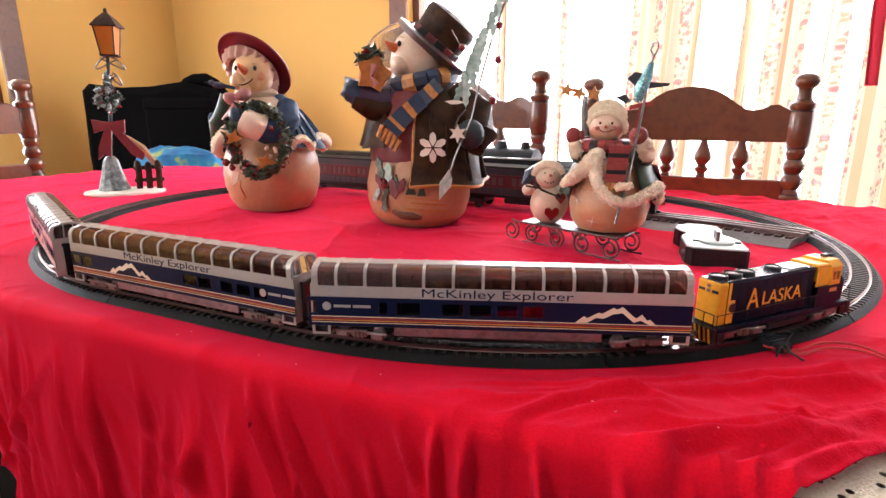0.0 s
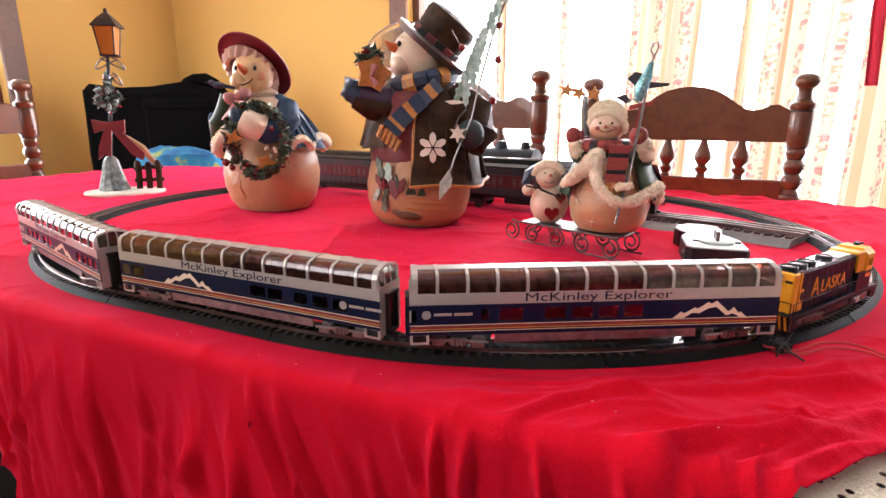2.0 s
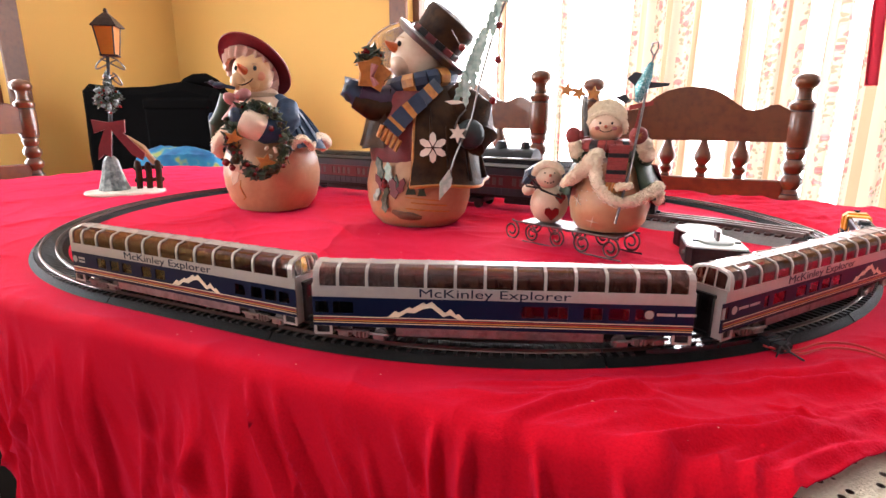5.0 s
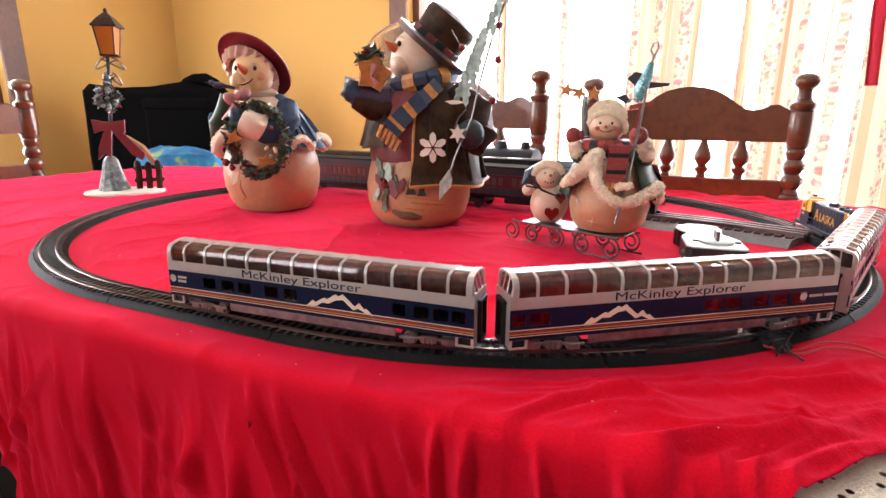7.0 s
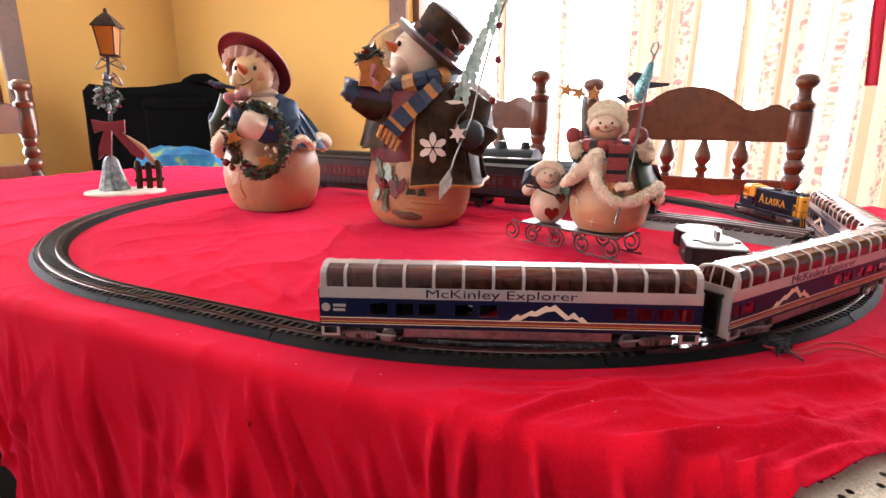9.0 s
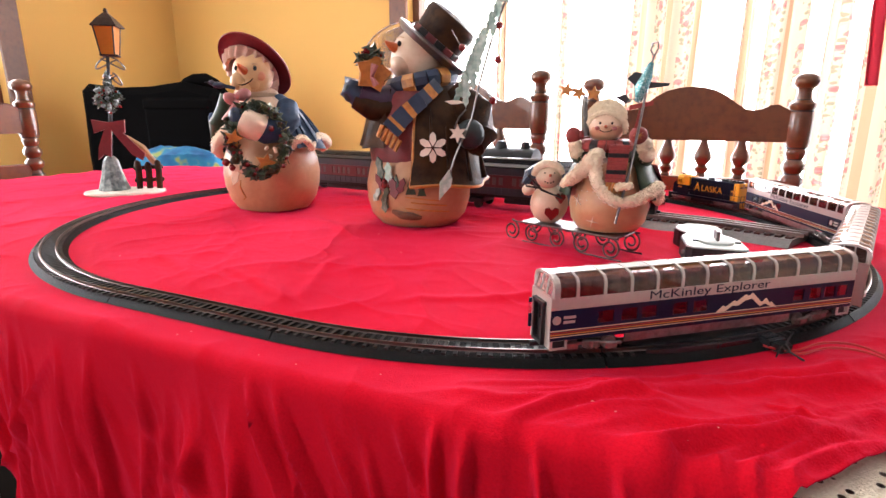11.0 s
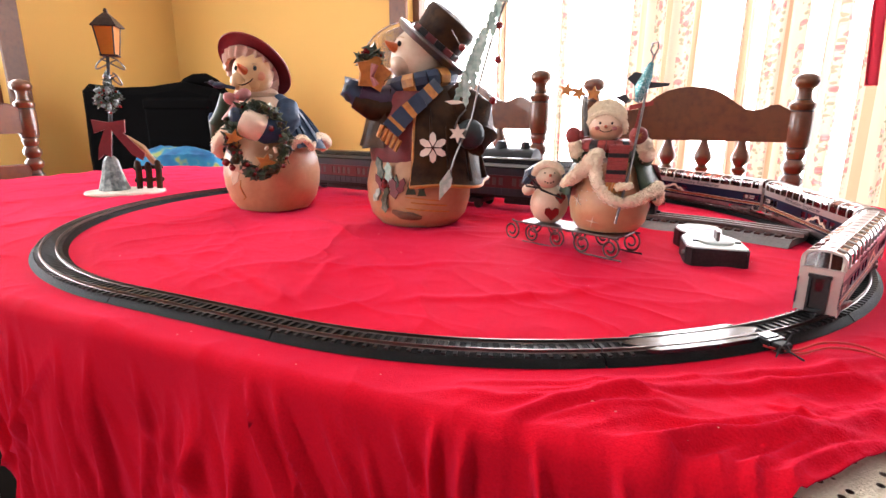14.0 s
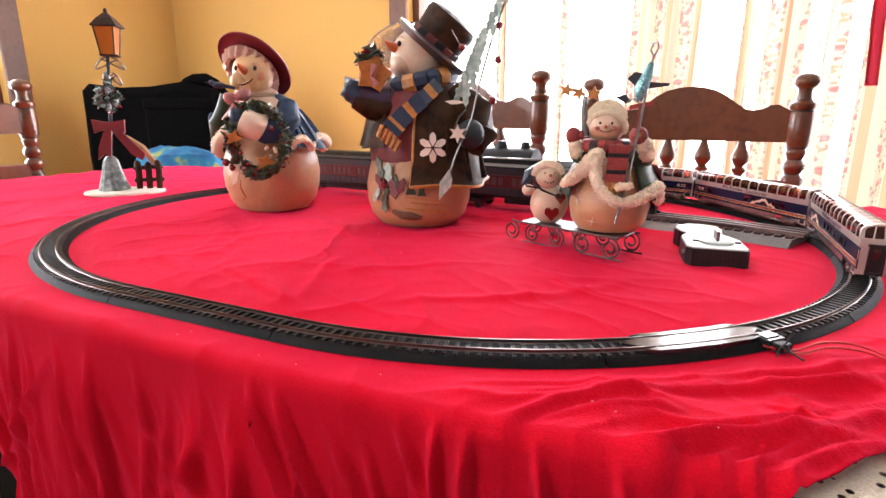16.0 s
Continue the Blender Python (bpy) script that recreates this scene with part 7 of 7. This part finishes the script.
def controller():
    t = thing("speed_controller", "black speed controller with pale top and round knob", "train controller", pose(0.3215, 0.643, TABLE + 0.0012, 0, 0, -16.5))
    out = [(-0.021, -0.072), (0.034, -0.072), (0.038, -0.068), (0.038, -0.022), (0.033, -0.008), (0.024, 0.008), (0.027, 0.024), (0.030, 0.046), (0.026, 0.062), (0.012, 0.074), (-0.008, 0.073), (-0.022, 0.062), (-0.027, 0.044), (-0.024, 0.026), (-0.017, 0.010), (-0.026, -0.010), (-0.027, -0.064)]
    part("case", prism(bmesh.new(), out, 0.0, 0.0205), BLACK, t, "black plastic case")
    part("top_plate", prism(bmesh.new(), [(x * 0.96 + 0.0003, y * 0.97) for x, y in out], 0.0205, 0.0222), GREYTOP, t, "pale grey-green top plate")
    bm = lathe(bmesh.new(), [(0.0185, 0.0222), (0.0185, 0.0245), (0.017, 0.0255), (0, 0.0255)], 28, Matrix.Translation((0.008, -0.040, 0)))
    knob = part("knob", bm, GREYTOP, t, "pale round speed knob", smooth=True)
    part("pointer", boxes((0.0062, 0.0098, -0.050, -0.030, 0.0255, 0.0370), bevel=0.001), STEEL, knob)
    for x in (-0.0135, 0.0315):
        part("switch", boxes((x - 0.003, x + 0.003, -0.040, -0.036, 0.0222, 0.0236)), BLACK, t)
    bm = lathe(bmesh.new(), [(0.0165, 0.0222), (0.0165, 0.0228), (0, 0.0229)], 28, Matrix.Translation((0.002, 0.046, 0)), 0, (1.1, 0.95))
    part("round_label", bm, mat("lilac_label", (0.34, 0.33, 0.48), 0.4, grain=0.4, scale=300), t, "lilac oval label", smooth=True)
    part("jack", lathe(bmesh.new(), [(0.003, 0), (0.003, 0.003)], 10, pose(-0.027, -0.055, 0.012, 0, -90)), STEEL, t)


controller()


def terminal():
    """The power plug clipped to the terminal track, with its twisted lead."""
    p, a = oval(0.5585)
    m = BASE @ Matrix.Translation(p) @ pose(0, 0, 0, 0, 0, math.degrees(a) - 90)
    t = thing("power_plug", "black power plug in the track's edge with red lead", "plug", m)
    part("socket", boxes((0.0100, 0.0210, -0.0085, 0.0085, 0.0008, 0.0088), bevel=0.0006), PLATE, t)
    part("tab", boxes((0.0080, 0.0170, -0.0065, 0.0065, 0.0088, 0.0096)), PLATE, t, "glossy terminal tab")
    part("plug_body", boxes((0.0195, 0.0290, -0.0060, 0.0060, 0.0010, 0.0075), bevel=0.001), BLACK, t)
    inv = m.inverted() @ BASE

    def lead(pts):
        fine = []
        pts = [Vector(q) for q in pts]
        for i in range(len(pts) - 1):
            p0, p1, p2, p3 = pts[max(0, i - 1)], pts[i], pts[i + 1], pts[min(len(pts) - 1, i + 2)]
            for k in range(5):
                u = k / 5
                fine.append(0.5 * ((2 * p1) + (p2 - p0) * u + (2 * p0 - 5 * p1 + 4 * p2 - p3) * u * u + (3 * p1 - p0 - 3 * p2 + p3) * u ** 3))
        return [inv @ q for q in fine + [pts[-1]]]
    part("red_lead", tube(bmesh.new(), lead([(0.433, -0.330, 0.004), (0.440, -0.334, 0.003), (0.452, -0.334, 0.0045), (0.470, -0.320, 0.008), (0.492, -0.316, 0.008), (0.512, -0.335, 0.006), (0.530, -0.38, 0.004), (0.555, -0.42, 0.003)]), 0.0009, 6), WIRERED, t, "thin red wire", smooth=True)
    part("red_lead", tube(bmesh.new(), lead([(0.431, -0.334, 0.004), (0.441, -0.336, 0.0035), (0.454, -0.337, 0.0035), (0.472, -0.324, 0.006), (0.495, -0.321, 0.006), (0.514, -0.341, 0.005), (0.530, -0.388, 0.004), (0.550, -0.43, 0.003)]), 0.0009, 6), WIRERED, t, "thin red wire", smooth=True)
    for q in ([(0.443, -0.338, 0.006), (0.447, -0.331, 0.012), (0.449, -0.328, 0.016)], [(0.443, -0.338, 0.006), (0.440, -0.344, 0.008), (0.438, -0.348, 0.002)], [(0.443, -0.338, 0.006), (0.450, -0.344, 0.004), (0.455, -0.347, 0.0025)], [(0.441, -0.339, 0.004), (0.444, -0.336, 0.008), (0.447, -0.339, 0.005), (0.444, -0.341, 0.004)]):
        part("twist_tie", tube(bmesh.new(), lead(q), 0.0007, 6), BLACK, t, "black twist tie", smooth=True)


terminal()

# ---- ties of the oval ----
TIE_MESH = None
for i, ((s0, ln), t) in enumerate(zip(SECTIONS, TRACKS)):
    n = round(ln / 0.0080)
    for k in range(n):
        s = s0 + (k + 0.5) * ln / n
        if i == 2 and s0 + 0.022 < s < s0 + 0.132:
            continue
        p, a = oval(s)
        m = Matrix.Translation(p) @ pose(0, 0, 0, 0, 0, math.degrees(a))
        if TIE_MESH is None:
            ob = part("tie", boxes((-0.0014, 0.0014, -0.0142, 0.0142, 0.0055, 0.0071)), TIE, t)
            TIE_MESH = ob.data
        else:
            ob = new("tie", TIE_MESH)
            ob.parent = t
        ob.matrix_basis = m

# ---- lint on the cloth ----
bm = bmesh.new()
rnd = random.Random(21)
for k in range(70):
    x, y = rnd.uniform(-0.45, 0.5), rnd.uniform(-0.40, 0.30) if k % 3 else rnd.uniform(-0.50, -0.48)
    if abs(math.hypot(x - max(-L / 2, min(L / 2, x)), y) - R) < 0.024:
        continue
    s = rnd.uniform(0.00015, 0.0004)
    a = rnd.uniform(0, 6.28)
    z = wrinkle(x, y) + 0.0006
    tube(bm, [(x - s * 2 * math.cos(a), y - s * 2 * math.sin(a), z), (x, y, z + s * 0.5), (x + s * 2 * math.cos(a + 0.5), y + s * 2 * math.sin(a + 0.5), z)], s * 0.35, 5)
tagged(part("lint", bm, FUR, m=BASE), "tiny pale specks of lint on the red cloth", "lint", kind="stuff")


# ---- motion ----
# the way of the first coach along the oval, second by second
WAY = [(0.0, 0.3575), (0.5, 0.3601), (1.0, 0.3782), (1.5, 0.4003), (2.0, 0.4270), (2.5, 0.4589), (3.0, 0.4934), (3.5, 0.5283), (4.0, 0.5641), (4.5, 0.5990),
       (5.0, 0.6325), (5.5, 0.6655), (6.0, 0.6975), (6.5, 0.7298), (7.0, 0.7640), (7.5, 0.8006), (8.0, 0.8379), (8.5, 0.8751), (9.0, 0.9118), (9.5, 0.9490),
       (10.0, 0.9868), (10.5, 1.0248), (11.0, 1.0630), (11.5, 1.1012), (12.0, 1.1394), (12.5, 1.1780), (13.0, 1.2178), (13.5, 1.2574), (14.0, 1.2964),
       (14.5, 1.3352), (15.0, 1.3745), (15.5, 1.4138), (16.0, 1.4540)]


def on_rails(s, front, rear):
    """A car's pose when its trucks stand on the rails, and the turn of each truck in it."""
    (a, ha), (b, hb) = oval(s + front), oval(s + rear)
    d = a - b
    yaw = math.atan2(d.y, d.x)
    mid = b + d * (-rear / (front - rear))
    turn = [math.degrees((h - yaw + math.pi) % (2 * math.pi) - math.pi) for h in (ha, hb)]
    return Matrix.Translation((mid.x, mid.y, RAIL)) @ pose(0, 0, 0, 0, 0, math.degrees(yaw)), turn


def motions():
    for (car, trucks), ahead, front, rear in ((LOCOMOTIVE, 0.2080, 0.064, -0.031), (CARS[0], -0.0018, 0.0947, -0.0947), (CARS[1], -0.2755, 0.0947, -0.0947), (CARS[2], -0.5492, 0.0947, -0.0947)):
        rows, turns = [], [[], []]
        for t, s in WAY:
            m, turn = on_rails(s + ahead, front, rear)
            rows.append((t, BASE @ m))
            for k, x in enumerate((front, rear)):
                turns[k].append((t, pose(x, 0, 0, 0, 0, turn[k])))
        walk(car, rows)
        for k in (0, 1):
            walk(trucks[k], turns[k])
    # the wheels roll
    ts, ss = [t for t, s in WAY], [s for t, s in WAY]
    for wheel, q in WHEELS:
        walk(wheel, [(k / 15, pose(q, 0, 0.0048, 0, math.degrees((np.interp(k / 15, ts, ss) - ss[0]) / 0.0047) % 360, 0)) for k in range(241)])


motions()
